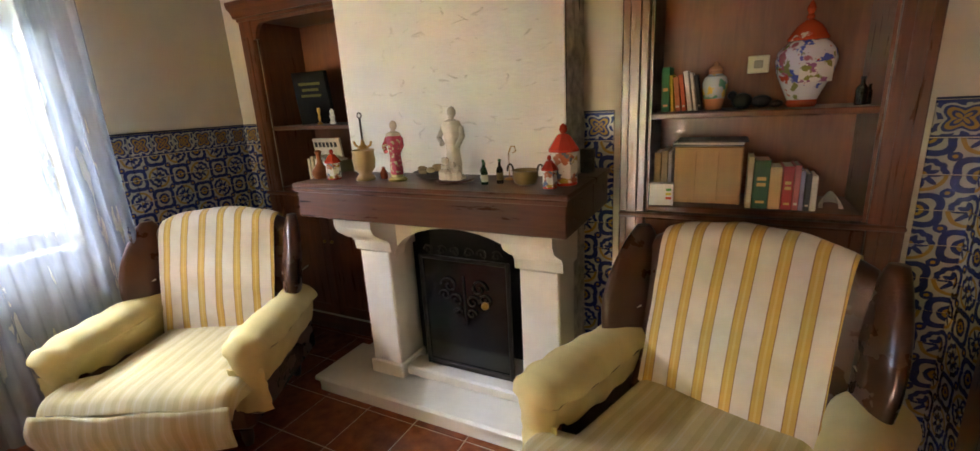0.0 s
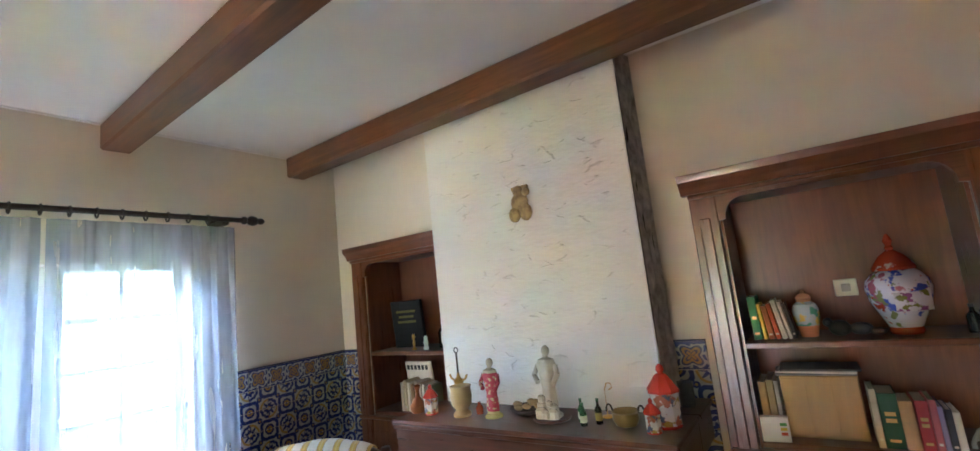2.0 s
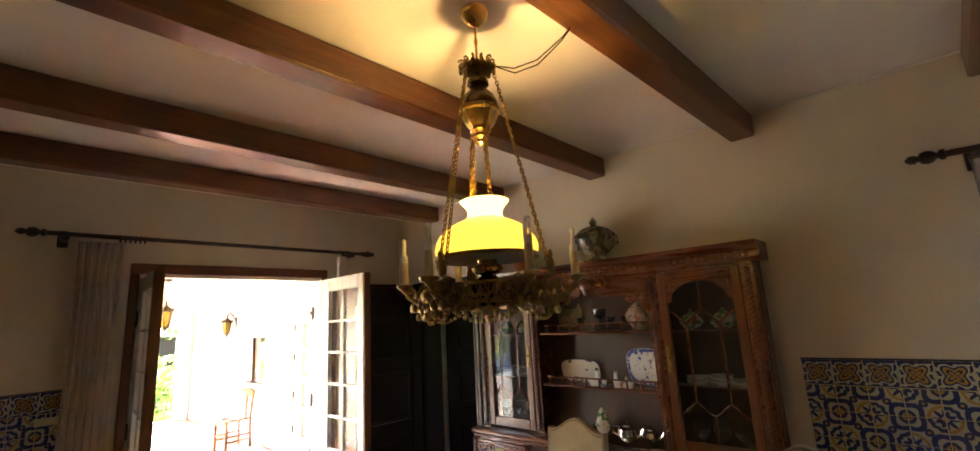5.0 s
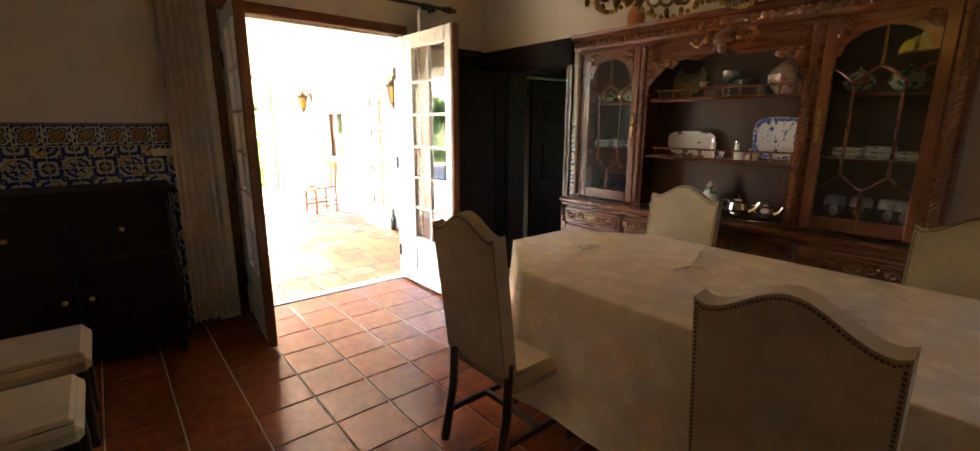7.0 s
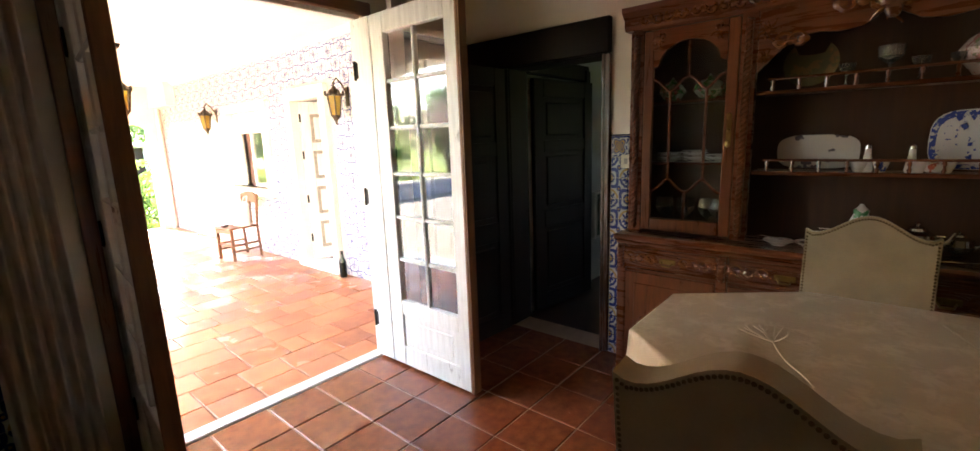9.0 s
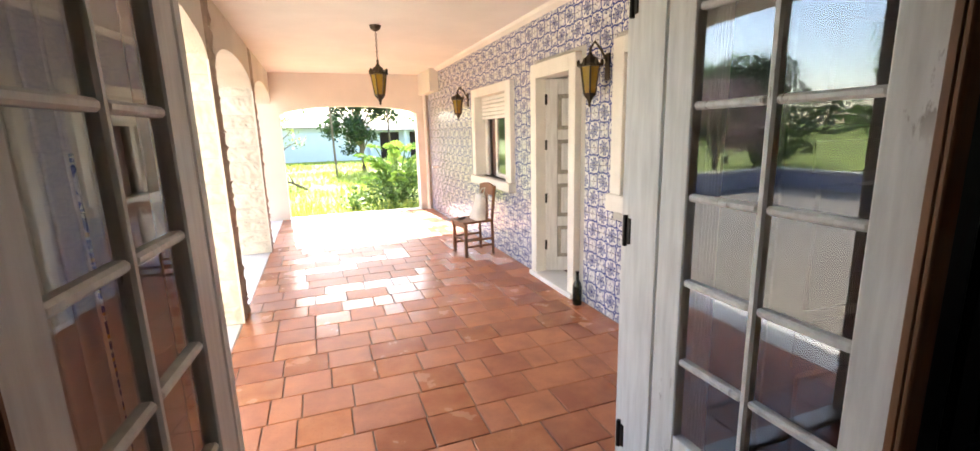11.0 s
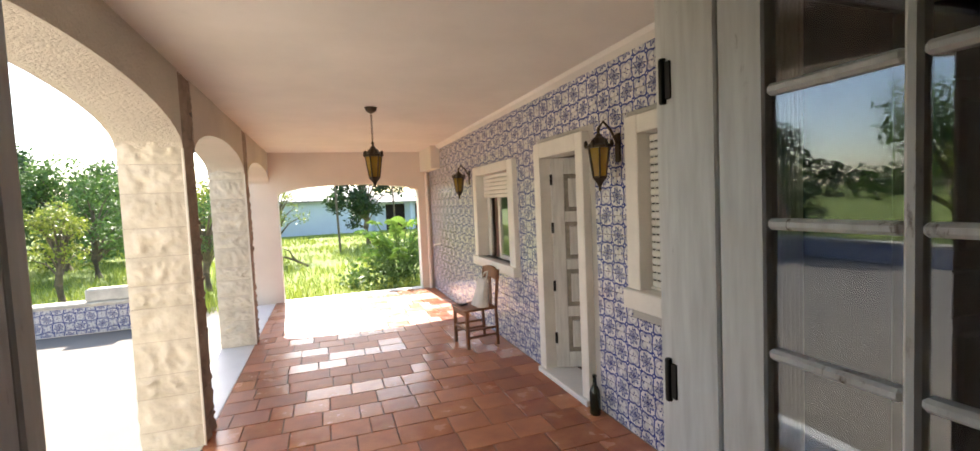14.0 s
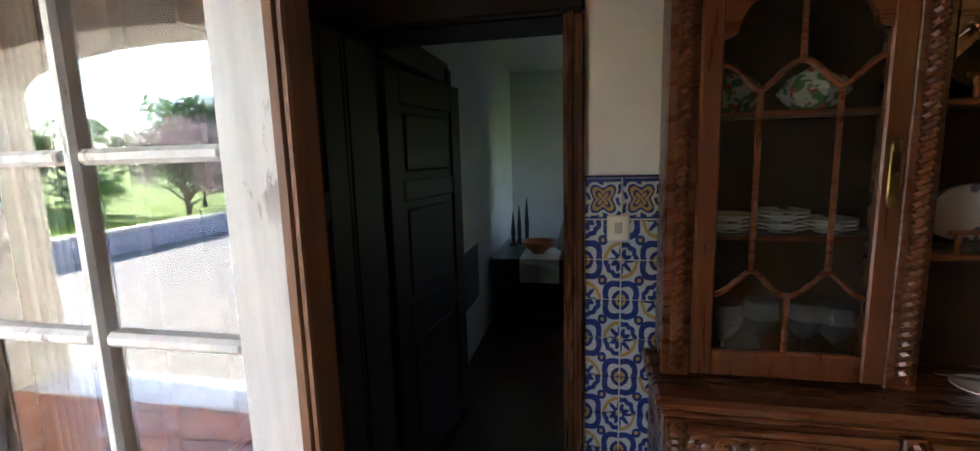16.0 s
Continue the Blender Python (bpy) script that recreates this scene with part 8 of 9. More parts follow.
for x in (-0.19, 0.19):
    part("rear_leg", Geo().tube([(x, 0.2, 0), (x, 0.185, 0.43), (x, 0.23, 0.88)], 0.02, 6), PALEWOOD, pc)
    part("front_leg", Geo().box((x - 0.019, -0.2, 0), (x + 0.019, -0.162, 0.43), 0.004), PALEWOOD, pc)
    for z in (0.12, 0.2):
        part("side_rung", Geo().box((x - 0.01, -0.165, z), (x + 0.01, 0.19, z + 0.025), 0.003), PALEWOOD, pc)
part("front_rung", Geo().box((-0.175, -0.19, 0.2), (0.175, -0.172, 0.225), 0.003), PALEWOOD, pc)
part("seat", Geo().box((-0.215, -0.22, 0.43), (0.215, 0.2, 0.455), 0.008), PALEWOOD, pc)
part("apron", Geo().box((-0.175, -0.195, 0.37), (0.175, -0.178, 0.43), 0.003), PALEWOOD, pc)
poly = [(-0.19, 0.76), (-0.19, 0.86)] + arc(0, 0.86, 0.17, 0.05, 180, 0, 10) + [(0.19, 0.86), (0.19, 0.76)]
part("top_rail", Geo().prism(poly, 0.215, 0.235, "y"), PALEWOOD, pc, smooth=0.4)
part("back_splat", Geo().box((-0.05, 0.195, 0.455), (0.05, 0.21, 0.77), 0.004), PALEWOOD, pc)
CANVAS = plain("white_canvas", (0.62, 0.58, 0.52), 0.95, vary=0.15, grain=160, blotch=12, strength=0.5, depth=0.004)
bag = thing("tote_bag", "slumped off-white canvas bag standing on the chair", "bag", pose(-2.77, -10.16, 0.456, 0, 0, 96))


def sack(u, v):
    a = 2 * math.pi * u
    w = 0.14 - 0.03 * v
    d = 0.075 * (1 - 0.6 * v) + 0.006 * math.sin(5 * a + 6 * v)
    return (w * math.copysign(abs(math.cos(a)) ** 0.5, math.cos(a)), d * math.copysign(abs(math.sin(a)) ** 0.6, math.sin(a)) + 0.05 * v, 0.002 + 0.3 * v - 0.02 * math.cos(2 * a) * v)


g = Geo().sheet(sack, 32, 10)
g.f.append(tuple(range(32)))
part("sack", g, CANVAS, bag, smooth=1.2)
part("strap", Geo().tube([(-0.06, 0.05, 0.28), (-0.04, 0.09, 0.38), (0.03, 0.1, 0.4), (0.06, 0.06, 0.28)], 0.008, 6), CANVAS, bag)
solo("spectacle_case", Geo().box((-0.05, -0.03, 0), (0.05, 0.03, 0.018), 0.008), BLACK, "small dark case lying on the chair seat", "case", pose(-2.6, -10.3, 0.456, 0, 0, 30))
bottle(pose(-2.995, -8.07, 0.002), 0.31, 0.042, None, None, "empty dark green wine bottle by the porch door")
solo("drain_pipe", Geo().lathe([(0.035, 0.0), (0.035, 2.3)], 14), CASING, "pale down pipe at the porch end", "pipe", pose(PX + 0.06, PY + 0.07, 0))
hk = solo("wall_spout", Geo().tube([(0, 0, 0), (0.12, 0, 0), (0.13, 0, -0.03)], 0.018, 8), CASING, "small white spout on the porch wall", "spout", pose(PX - 0.002, PY + 0.75, 0.92))

# ---- yard wall, trees, meadow ----
yw = thing("yard_wall", "low yard wall faced with blue and white tiles", "wall", kind="structure")
part("wall_body", Geo().box((1.35, -14.25, -0.2), (9.2, -14.0, 0.30), 0.01).box((9.0, -14.0, -0.2), (9.25, -2.0, 0.30), 0.01), PORCHWALL, yw)
part("coping", Geo().box((1.3, -14.3, 0.30), (9.3, -13.96, 0.35), 0.01).box((8.95, -13.96, 0.30), (9.3, -2.0, 0.35), 0.01), STONE, yw)
solo("stone_block", Geo().box((-0.3, -0.12, 0), (0.3, 0.12, 0.2), 0.02), STONE, "rough stone block lying on the yard wall", "stone", pose(2.25, -14.13, 0.351, 0, 0, 2))
solo("stone_block", Geo().box((-0.35, -0.12, 0), (0.35, 0.12, 0.2), 0.02), STONE, "rough stone block lying on the yard wall", "stone", pose(9.12, -6.0, 0.351, 0, 0, 90))


def leafy(name, c, c2):
    t = Tree(name)
    r = t.n("NewGeometry", 8)
    col = t.mix(r, c, c2)
    t.put(t.b.inputs["Base Color"], col)
    t.put(t.b.inputs["Roughness"], 0.5)
    tr = t.n("BsdfTranslucent", ins={0: col})
    t.put(t.t.nodes["Material Output"].inputs[0], t.n("MixShader", ins={0: 0.3, 1: t.b.outputs[0], 2: tr}))
    return t.mat


BARK = plain("grey_bark", (0.14, 0.11, 0.08), 0.9, vary=0.4, grain=30, blotch=8, strength=0.8, depth=0.01)
DARKLEAF = leafy("dark_green_leaves", (0.012, 0.035, 0.014), (0.05, 0.1, 0.03))
LIMELEAF = leafy("yellow_green_leaves", (0.14, 0.2, 0.025), (0.34, 0.38, 0.07))
MIDLEAF = leafy("green_leaves", (0.05, 0.11, 0.025), (0.14, 0.24, 0.06))
PINKLEAF = leafy("pink_blossom", (0.3, 0.2, 0.19), (0.45, 0.33, 0.32))
BIGLEAF = leafy("large_green_leaves", (0.09, 0.2, 0.03), (0.26, 0.4, 0.08))


def leaf_cloud(clumps, n, size, seed):
    """Many small folded leaves scattered in uneven clumps ((x, y, z), radius)."""
    rn = random.Random(seed)
    v, f = [], []
    total = sum(r ** 2 for _, r in clumps)
    for (cx, cy, cz), r in clumps:
        for _ in range(int(n * r * r / total)):
            d = Vector((rn.gauss(0, 1), rn.gauss(0, 1), rn.gauss(0, 1))).normalized() * r * rn.uniform(0.35, 1.05)
            p = Vector((cx, cy, cz)) + d
            a = Vector((rn.gauss(0, 1), rn.gauss(0, 1), rn.gauss(0, 0.6))).normalized()
            b = a.cross(Vector((rn.gauss(0, 1), rn.gauss(0, 1), rn.gauss(0, 1)))).normalized()
            s = size * rn.uniform(0.6, 1.3)
            k = len(v)
            v += [tuple(p), tuple(p + a * s * 0.5 + b * s * 0.28), tuple(p + a * s), tuple(p + a * s * 0.5 - b * s * 0.28)]
            f += [(k, k + 1, k + 2), (k, k + 2, k + 3)]
    g = Geo()
    g.v, g.f = v, f
    return g


def raw(name, g, mat, parent=None):
    me = bpy.data.meshes.new(name)
    me.from_pydata(g.v, [], g.f)
    me.materials.append(mat)
    o = new(name, me)
    if parent:
        o.parent = parent
    return o


def tree(x, y, h, spread, leafmat, n, size, label, seed, bare=0.0, low=0.35):
    t = thing("tree", label, "tree", pose(x, y, -0.19))
    rn = random.Random(seed)
    part("trunk", Geo().tube([(0, 0, -0.05), (0.05 * spread, 0.02, h * 0.2), (-0.03 * spread, 0.05, h * 0.42), (0.02, 0, h * 0.7)], 0.03 * h + 0.03, 9, None, 0.35), BARK, t, smooth=1.2)
    clumps = []
    g = Geo()
    for k in range(24):
        a, up = rn.uniform(0, 6.28), rn.uniform(low, 0.95)
        r = spread * rn.uniform(0.35, 1.0) * (1.15 - 0.6 * up)
        tip = (r * math.cos(a), r * math.sin(a), h * up)
        b = h * (up * 0.55)
        g.tube([(0, 0, b), (tip[0] * 0.45, tip[1] * 0.45, (b + tip[2]) / 2 + 0.1), tip], 0.012 * h, 6, None, 0.25)
        clumps.append((tip, spread * rn.uniform(0.16, 0.34)))
    clumps.append(((0, 0, h * 0.9), spread * 0.4))
    part("limbs", g, BARK, t, smooth=1.2)
    raw("crown", leaf_cloud(clumps, n, size, seed + 1), leafmat, t)
    return t


tree(-3.0, -28.0, 4.2, 1.9, DARKLEAF, 9000, 0.16, "dense dark green tree standing in the meadow", 11, low=0.25)
tree(-6.3, -26.0, 4.5, 1.8, MIDLEAF, 5000, 0.15, "green garden tree beside the outbuilding", 12)
tree(2.2, -19.5, 2.9, 1.3, LIMELEAF, 2600, 0.09, "thin fruit tree with young yellow-green leaves", 13, low=0.4)
tree(0.6, -24.0, 3.2, 1.1, LIMELEAF, 1500, 0.09, "thin fruit tree with sparse young leaves", 14)
tree(6.0, -29.0, 3.6, 2.2, MIDLEAF, 7000, 0.16, "broad green garden tree", 15)
tree(9.5, -35.0, 4.4, 2.6, DARKLEAF, 7000, 0.2, "tall dark green garden tree", 16)
tree(3.6, -33.0, 3.8, 2.2, MIDLEAF, 6000, 0.17, "green garden tree behind the meadow", 17)
tree(1.6, -17.6, 2.3, 0.9, MIDLEAF, 1600, 0.08, "small green shrub tree beyond the yard wall", 18)
tree(13.5, -8.0, 3.6, 2.0, PINKLEAF, 5000, 0.1, "blossoming pink fruit tree beyond the yard", 19)
tree(14.5, -4.5, 4.6, 2.2, DARKLEAF, 6000, 0.16, "dense green tree beyond the yard", 20)
tree(12.5, -11.0, 3.2, 1.6, LIMELEAF, 3500, 0.1, "yellow-green shrub tree beyond the yard", 21)
tree(16.0, -14.0, 5.0, 2.6, MIDLEAF, 6000, 0.16, "green garden tree beyond the yard", 22)
tree(8.6, -16.0, 3.0, 1.7, PINKLEAF, 4500, 0.1, "blossoming pale fruit tree behind the yard wall", 31)
tree(11.5, -17.0, 3.8, 2.1, DARKLEAF, 5500, 0.15, "dense dark green tree behind the yard wall", 32, low=0.2)
tree(9.8, -21.5, 3.4, 2.2, MIDLEAF, 5500, 0.15, "broad green shrub tree behind the yard wall", 33, low=0.15)
tree(14.5, -21.0, 4.4, 2.6, MIDLEAF, 5500, 0.17, "tall green garden tree behind the yard wall", 34, low=0.2)
tree(4.4, -17.6, 2.2, 0.85, LIMELEAF, 2200, 0.075, "small fruit tree with fresh yellow-green leaves", 41, low=0.4)
tree(5.6, -22.5, 3.0, 1.5, MIDLEAF, 4200, 0.11, "young green garden tree behind the yard wall", 42, low=0.3)
tree(7.6, -25.5, 3.7, 2.3, MIDLEAF, 7500, 0.14, "broad green tree in the meadow", 43, low=0.2)
tree(10.2, -27.0, 4.4, 2.6, DARKLEAF, 7500, 0.16, "dark green tree in the meadow", 44, low=0.15)
tree(12.0, -31.0, 4.8, 2.8, MIDLEAF, 7000, 0.18, "tall green tree far in the meadow", 45, low=0.15)
# big-leaved bush by the porch end
bu = thing("bush", "large bush with broad lobed green leaves by the porch", "bush", pose(-2.75, -16.3, -0.19))
rn = random.Random(8)
g, st_ = Geo(), Geo()
for k in range(46):
    a, up = rn.uniform(0, 6.28), rn.uniform(0.25, 1.0)
    r = 1.05 * math.sqrt(rn.random()) * (1.15 - 0.45 * up)
    tip = Vector((r * math.cos(a), r * math.sin(a) * 0.9, 1.5 * up))
    st_.tube([(tip.x * 0.2, tip.y * 0.2, 0), (tip.x * 0.6, tip.y * 0.6, tip.z * 0.7), tuple(tip)], 0.014, 5)
    out = Vector((tip.x, tip.y, 0.25)).normalized()
    side = out.cross(Vector((0, 0, 1))).normalized()
    s = rn.uniform(0.2, 0.34)
    for j in range(9):
        w = radians(-120 + 30 * j)
        d = (out * math.cos(w) + side * math.sin(w)).normalized()
        e = side * math.cos(w) - out * math.sin(w)
        L = s * (1.0 - 0.28 * abs(j - 4) / 4)
        drop = Vector((0, 0, -0.25 * L))
        b = len(g.v)
        g.v += [tuple(tip), tuple(tip + d * L * 0.55 + e * L * 0.16 + Vector((0, 0, 0.03))), tuple(tip + d * L + drop), tuple(tip + d * L * 0.55 - e * L * 0.16 + Vector((0, 0, 0.03)))]
        g.f += [(b, b + 1, b + 2), (b, b + 2, b + 3)]
raw("leaves", g, BIGLEAF, bu)
part("stems", st_, MIDLEAF, bu)
raw("undergrowth", leaf_cloud([((0.4, 0.5, 0.25), 0.5), ((-0.4, 0.3, 0.4), 0.5), ((1.0, 0.2, 0.15), 0.4), ((0, -0.5, 0.6), 0.6)], 2200, 0.11, 4), MIDLEAF, bu)
# meadow blades
rn = random.Random(21)
v, f = [], []
for k in range(26000):
    y = -14.6 - 22 * rn.random() ** 1.6
    x = rn.uniform(-5.5, 9.0) if y > -24 else rn.uniform(-8, 12)
    if noise.noise((x * 0.5, y * 0.5, 3)) < -0.25:
        continue
    hgt = rn.uniform(0.08, 0.26) * (1 + 0.7 * noise.noise((x * 0.3, y * 0.3, 0)))
    w = 0.012 + 0.006 * max(0, -y - 16) / 8
    a = rn.uniform(0, 3.14)
    lx, ly = rn.uniform(-0.1, 0.1), rn.uniform(-0.1, 0.1)
    b = len(v)
    v += [(x - w * math.cos(a), y - w * math.sin(a), -0.2), (x + w * math.cos(a), y + w * math.sin(a), -0.2), (x + lx, y + ly, -0.19 + hgt)]
    f.append((b, b + 1, b + 2))
g = Geo()
g.v, g.f = v, f
o = raw("meadow_grass", g, leafy("grass_blades", (0.13, 0.2, 0.02), (0.42, 0.48, 0.09)))
tagged(o, "tall uneven spring grass in sunlight", "grass", kind="stuff")
# low weeds along the yard wall
o = raw("weeds", leaf_cloud([((1.5 + 0.5 * k, -14.7 - 0.2 * (k % 3), 0.0), 0.3) for k in range(12)] + [((-1.9 - 0.3 * k, -14.75, -0.08), 0.16) for k in range(4)], 4500, 0.07, 31), MIDLEAF)
tagged(o, "low green weeds along wall and porch edge", "weeds", kind="stuff")
# far outbuilding
OB = plain("whitewash", (0.62, 0.68, 0.76), 0.9, vary=0.08, grain=8, blotch=0.6)
ROOFT = plain("grey_roof_sheets", (0.36, 0.34, 0.33), 0.8, vary=0.2, grain=10, blotch=0.8)
ob = thing("outbuilding", "long low whitewashed outbuilding with a grey ribbed roof", "building", pose(0, -39.0, -0.19))
part("wall", Geo().box((-4.2, -6, 0), (5.5, 0, 2.35)).box((-13, -5, 0), (-4.2, -0.8, 2.1)), OB, ob)
part("roof", Geo().prism([(0.5, 2.35), (-3.0, 3.4), (-6.5, 2.35), (-6.5, 2.25), (-3.0, 3.28), (0.5, 2.25)], -4.6, 6.0, "x"), ROOFT, ob)
part("side_roof", Geo().prism([(0.2, 2.1), (-5.5, 2.9), (-5.5, 2.8), (0.2, 2.0)], -13.3, -4.1, "x"), ROOFT, ob)
for k in range(26):
    x = -4.5 + 0.4 * k
    part("roof_rib", Geo().prism([(0.5, 2.36), (-3.0, 3.41), (-3.0, 3.45), (0.5, 2.4)], x, x + 0.08, "x"), ROOFT, ob)
# dark panels on the wall draw the shade inside the open doorways
for x in (-6.0, -8.2, -10.4):
    part("doorway", Geo().box((x - 0.7, -0.82, 0), (x + 0.7, -0.79, 1.9)), DARKZ, ob, "dark panel drawing the shade in an open doorway")
for x in (-4.6, -7.1, -9.3):
    part("post", Geo().box((x - 0.1, -0.3, 0), (x + 0.1, -0.1, 2.0)), OB, ob)
for x, y, h in ((-1.6, -25.0, 3.4), (1.2, -22.0, 1.6), (3.2, -21.0, 1.5), (-4.2, -27.0, 3.0)):
    solo("garden_post", Geo().tube([(0, 0, -0.05), (0.02, 0, h)], 0.045, 7), BARK, "weathered wooden garden post", "post", pose(x, y, -0.19, 2, 1, 0), "garden posts")
# bare twisted branch lying low in the meadow
solo("dead_branch", Geo().tube([(0, 0, 0), (0.4, 0.1, 0.25), (0.7, -0.1, 0.35), (1.1, 0.1, 0.2)], 0.05, 7, None, 0.4).tube([(0.4, 0.1, 0.25), (0.5, 0.3, 0.55), (0.8, 0.3, 0.7)], 0.03, 6, None, 0.4), BARK, "grey dead branch in the grass", "branch", pose(-0.5, -21.0, -0.19))
# far woods all round
rn = random.Random(77)
cl = []
for k in range(150):
    a = 2 * math.pi * k / 150
    R = rn.uniform(75, 100)
    cl.append(((R * math.cos(a), -8 + R * math.sin(a), rn.uniform(0.5, 3.0)), rn.uniform(2.5, 4.5)))
o = raw("far_woods", leaf_cloud(cl, 30000, 1.1, 78), leafy("far_foliage", (0.05, 0.075, 0.035), (0.11, 0.14, 0.07)))
tagged(o, "far green trees round the meadow", "woods", kind="stuff")
# neighbour house seen in the panes
nb = thing("neighbour_house", "low pale neighbouring house with a flat dark roof edge", "building", pose(16.5, -1.5, -0.19))
part("wall", Geo().box((0, -4, 0), (7, 4, 3.0)), PORCHWALL, nb)
part("roof", Geo().box((-0.4, -4.4, 3.0), (7.4, 4.4, 3.25), 0.03), ROOFT, nb)
part("window", Geo().box((-0.03, -1.0, 1.0), (0.0, 0.2, 2.1)), IRON, nb)

# ---- ground and distance ----
def grassy(name):
    t = Tree(name)
    at = t.coords()
    big, mid, fine = t.noise(at, 0.35, 4), t.noise(at, 3.5, 4), t.noise(at, 40, 4)
    col = t.mix(t.ramp(big, 0.35, 0.65), (0.1, 0.16, 0.02), (0.26, 0.34, 0.05))
    col = t.mix(t.m("MULTIPLY", t.ramp(mid, 0.45, 0.75), 0.6), col, (0.36, 0.4, 0.09))
    col = t.mix(t.m("MULTIPLY", t.ramp(fine, 0.5, 0.8), 0.5), col, (0.05, 0.08, 0.015))
    return t.done(col, 0.9, 0.0, t.m("ADD", mid, fine), 0.8, 0.05)


GRASS = grassy("meadow_grass")
YARD = plain("yard_concrete", (0.22, 0.2, 0.17), 0.9, vary=0.15, grain=40, blotch=1.2, strength=0.4, depth=0.003)
solo("ground", Geo().sheet(lambda u, v: (-1500 + 3000 * u, -1500 + 3000 * v, -0.19), 2, 2), GRASS, "green meadow reaching the distance", "ground", kind="structure", smooth=0)
setting("pavement_yard", Geo().box((0.2, -15.2, -0.3), (12.0, -3.0, -0.15)), YARD, "pale concrete yard beside the porch")

# ---- wall and floor tiles ----
TS = 0.138


def tile_mesh(name, size, mat, turn=0, gap=0.0015, thick=0.008):
    """A square glazed tile facing +y, lower left corner at the origin, drawing turned in quarters."""
    s, c = size - gap, 0.0012
    g = Geo()
    v = [(gap, 0, gap), (s, 0, gap), (s, 0, s), (gap, 0, s), (gap + c, thick, gap + c), (s - c, thick, gap + c), (s - c, thick, s - c), (gap + c, thick, s - c)]
    g.add(v, [(4, 5, 6, 7), (0, 1, 5, 4), (1, 2, 6, 5), (2, 3, 7, 6), (3, 0, 4, 7)])

    def uv(p):
        u, w = p[0] / size, p[2] / size
        for _ in range(turn):
            u, w = w, 1 - u
        return u, w
    return g.mesh(name, mat, 0.0, uv)


QUARTER = {(0, 0): 0, (1, 0): 1, (1, 1): 2, (0, 1): 3}
ROOM = {k: tile_mesh("tile", TS, AZROOM, {(0, 0): 0, (1, 0): 3, (1, 1): 2, (0, 1): 1}[k]) for k in QUARTER}
EDGE = tile_mesh("tile", TS, AZEDGE)
PORCH = {k: tile_mesh("tile", 0.14, AZPORCH, {(0, 0): 0, (1, 0): 3, (1, 1): 2, (0, 1): 1}[k]) for k in QUARTER}


def dado(parent, length, m, rows=11, start=0):
    """Tiles along x from the origin of m, up from the floor."""
    n = max(1, round(length / TS))
    k = length / (n * TS)
    for i in range(n):
        for j in range(rows):
            me = EDGE if j == rows - 1 else ROOM[(i + start) % 2, j % 2]
            o = new("tile", me)
            o.parent = parent
            o.matrix_basis = m @ Matrix.Translation((i * TS * k, 0, j * TS + 0.002)) @ Matrix.Diagonal((k, 1, 1, 1))
    g = Geo().box((0, 0, rows * TS + 0.002), (length, 0.012, rows * TS + 0.01), 0.002)
    part("cap_strip", g, plain("cap_blue", (0.03, 0.04, 0.1), 0.2), parent, m=m)


dado(wall_west, 0.92, pose(XW + 0.001, YN, 0, 0, 0, -90))
dado(wall_west, 0.98, pose(XW + 0.001, -1.2, 0, 0, 0, -90))
dado(wall_west, 0.24, pose(XW + 0.001, HB + 0.066 + 0.24, 0, 0, 0, -90))
dado(wall_north, 0.165, pose(-2.865, YN - 0.001, 0, 0, 0, 180))
dado(wall_north, 0.15, pose(-0.305, YN - 0.001, 0, 0, 0, 180))
dado(wall_north, 0.165, pose(XE, YN - 0.001, 0, 0, 0, 180))
dado(wall_east, 0.4, pose(XE - 0.001, YN - 0.4, 0, 0, 0, 90))
dado(wall_south, 1.38, pose(-0.36, YS + 0.001, 0))

# porch wall: single tiles near the house, the rest in one piece
far = Geo()
faruv = []
for i in range(56):
    y0 = YO - 0.025 - (i + 1) * 0.14
    for j in range(19):
        z0 = j * 0.14 + 0.002
        yc, zc = y0 + 0.07, z0 + 0.07
        if any(a - 0.05 < yc < b + 0.05 and c - 0.04 < zc < d + 0.05 for a, b, c, d in [(-11.03, -9.66, 0.87, 2.11), (-9.07, -8.22, -1, 2.18), (-7.64, -6.5, 0.95, 2.18)]):
            continue
        me = PORCH[i % 2, j % 2]
        m = pose(PX - 0.010, y0 + 0.14, z0, 0, 0, -90)
        if y0 > -8.9:
            o = new("tile", me)
            o.parent = porch_wall
            o.matrix_basis = m
        else:
            k = len(far.v)
            far.v += [tuple(m @ v.co) for v in me.vertices]
            for p in me.polygons:
                far.f.append(tuple(k + q for q in p.vertices))
                faruv += [tuple(me.uv_layers[0].data[q].uv) for q in p.loop_indices]
me = bpy.data.meshes.new("tiles")
me.from_pydata(far.v, [], far.f)
lay = me.uv_layers.new(name="UVMap")
for q, uv in zip(lay.data, faruv):
    q.uv = uv
me.materials.append(AZPORCH)
o = new("tiles", me)
o.parent = porch_wall
tagged(o, kind="stuff")


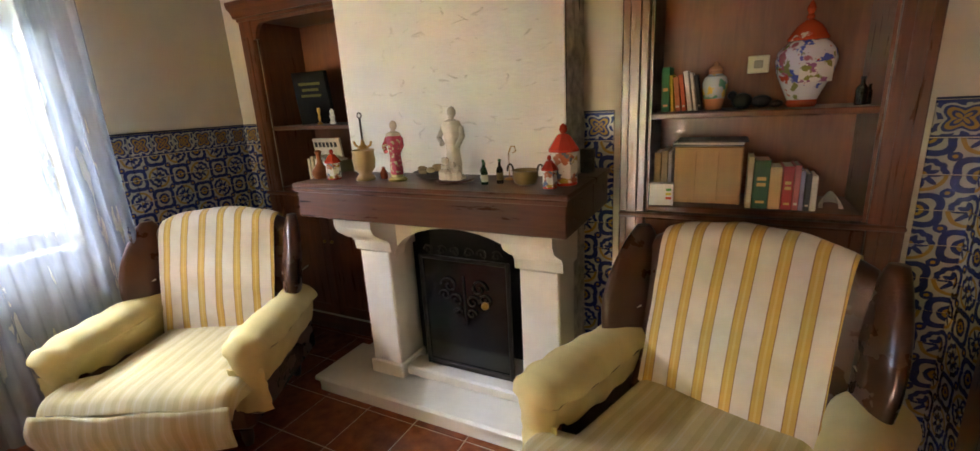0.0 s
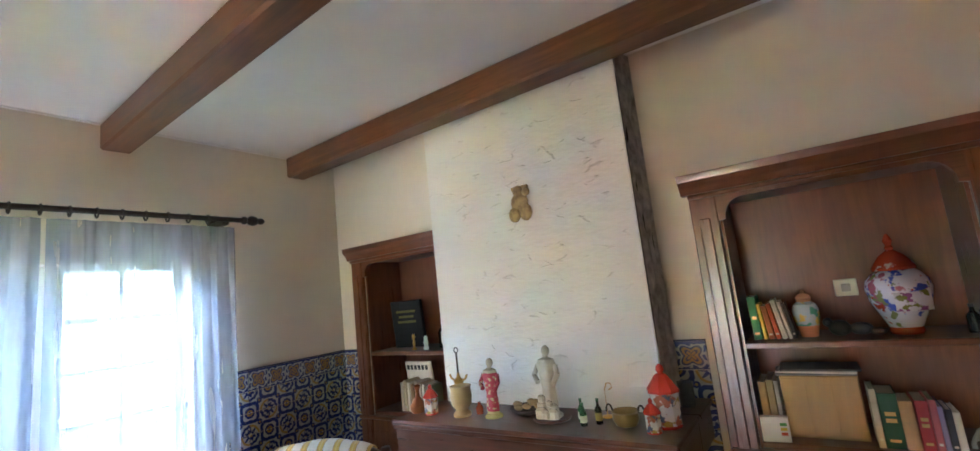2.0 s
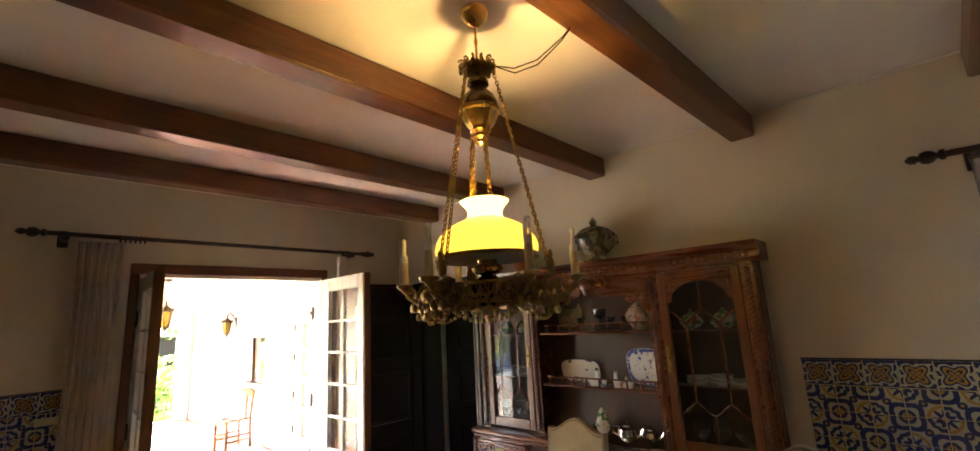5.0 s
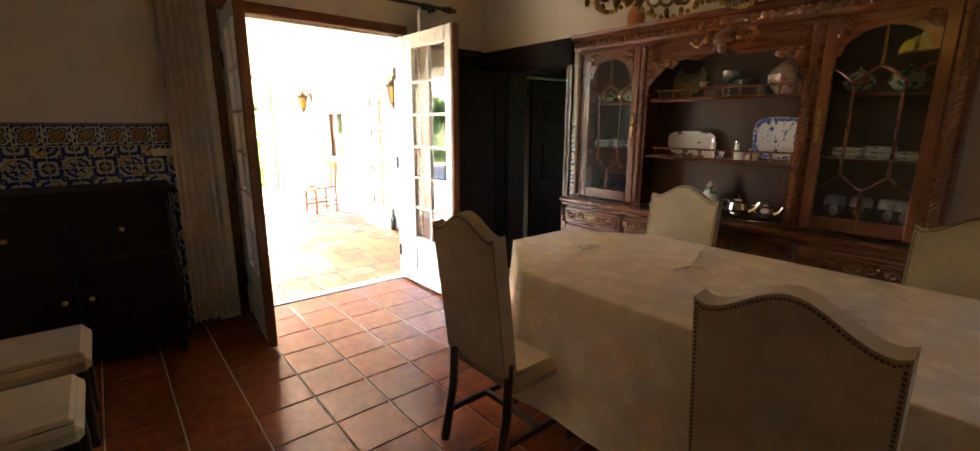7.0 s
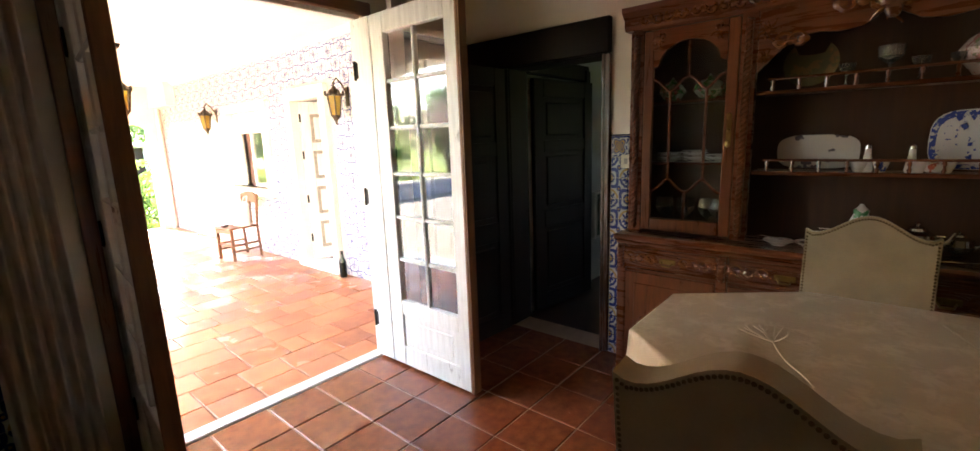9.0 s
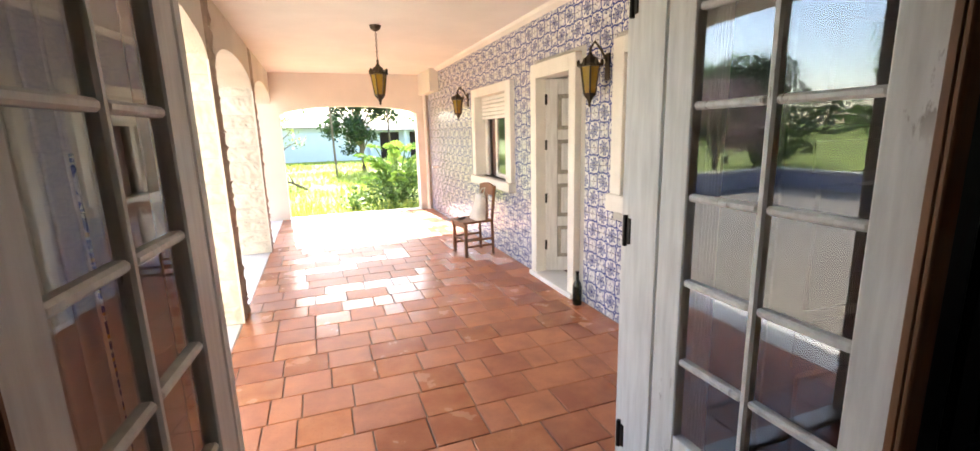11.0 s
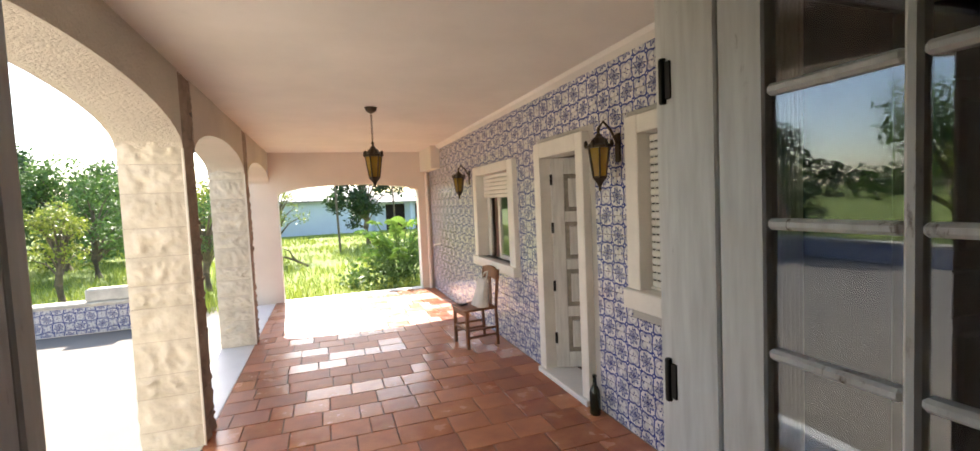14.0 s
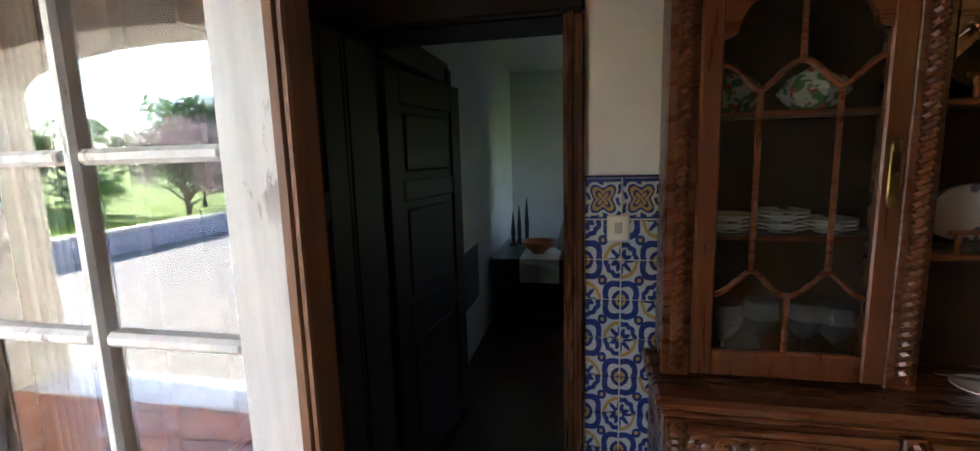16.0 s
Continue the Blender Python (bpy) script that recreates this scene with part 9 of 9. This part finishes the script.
def slab(w, d, mat, name="tile", gap=0.004, c=0.003, h=0.012):
    g = Geo()
    v = [(gap, gap, -h), (w - gap, gap, -h), (w - gap, d - gap, -h), (gap, d - gap, -h)]
    v += [(gap, gap, -c), (w - gap, gap, -c), (w - gap, d - gap, -c), (gap, d - gap, -c)]
    e = gap + c
    v += [(e, e, 0), (w - e, e, 0), (w - e, d - e, 0), (e, d - e, 0)]
    f = [(8, 9, 10, 11)]
    for a in (0, 4):
        f += [(a + i, a + (i + 1) % 4, a + 4 + (i + 1) % 4, a + 4 + i) for i in range(4)]
    return g.add(v, f).mesh(name, mat, 0.0)


rnd = random.Random(5)
RT = slab(0.31, 0.31, ROOMTILE)
rest = Geo()
y = YS + 0.0
while y < YN + 0.0:
    x = XW
    while x < XE - 0.05:
        if y < -1.6 or (y > -0.4 and -2.2 < x < 0.2):
            o = new("tile", RT)
            o.parent = FLOOR
            o.matrix_basis = pose(x, y, 0.0006 * rnd.random())
        else:
            base = len(rest.v)
            rest.v += [(q.co.x + x, q.co.y + y, q.co.z) for q in RT.vertices]
            rest.f += [tuple(base + i for i in q.vertices) for q in RT.polygons]
        x += 0.31
    y += 0.31
part("tiles", rest, ROOMTILE, FLOOR, kind="stuff", smooth=0)
W = 0.29
PT = {k: slab(W * k, 0.265, PORCHTILE) for k in (1.0, 0.62, 1.35)}
y = YO
row = 0
while y > PY:
    d = min(0.265, y - PY)
    x = PX + 0.0
    first = True
    while x < PE - 0.02:
        k = rnd.choice((1.0, 1.0, 1.0, 1.0, 0.62, 1.35)) if not first else rnd.choice((0.62, 1.0, 1.35))
        first = False
        w = W * k
        cut = min(1.0, (PE + 0.02 - x) / w)
        o = new("tile", PT[k])
        o.parent = PFLOOR
        o.matrix_basis = pose(x, y - d, 0.0015 * rnd.random(), rnd.uniform(-0.12, 0.12), rnd.uniform(-0.12, 0.12), 0) @ Matrix.Diagonal((cut, d / 0.265, 1, 1))
        x += w
    y -= d

# tiles on the yard wall
yard = bpy.data.objects["yard_wall"]
g, uvs = Geo(), []
for face in range(2):
    for i in range(56 if face == 0 else 84):
        for j in range(3):
            me = PORCH[i % 2, j % 2]
            m = pose(1.36 + i * 0.14, -14.001, -0.14 + j * 0.14) if face == 0 else pose(9.001, -13.99 + i * 0.14, -0.14 + j * 0.14, 0, 0, 90)
            k = len(g.v)
            g.v += [tuple(m @ v.co) for v in me.vertices]
            for p in me.polygons:
                g.f.append(tuple(k + q for q in p.vertices))
                uvs += [tuple(me.uv_layers[0].data[q].uv) for q in p.loop_indices]
me = bpy.data.meshes.new("tiles")
me.from_pydata(g.v, [], g.f)
lay = me.uv_layers.new(name="UVMap")
for q, uv in zip(lay.data, uvs):
    q.uv = uv
me.materials.append(AZPORCH)
o = new("tiles", me)
o.parent = yard
tagged(o, kind="stuff")
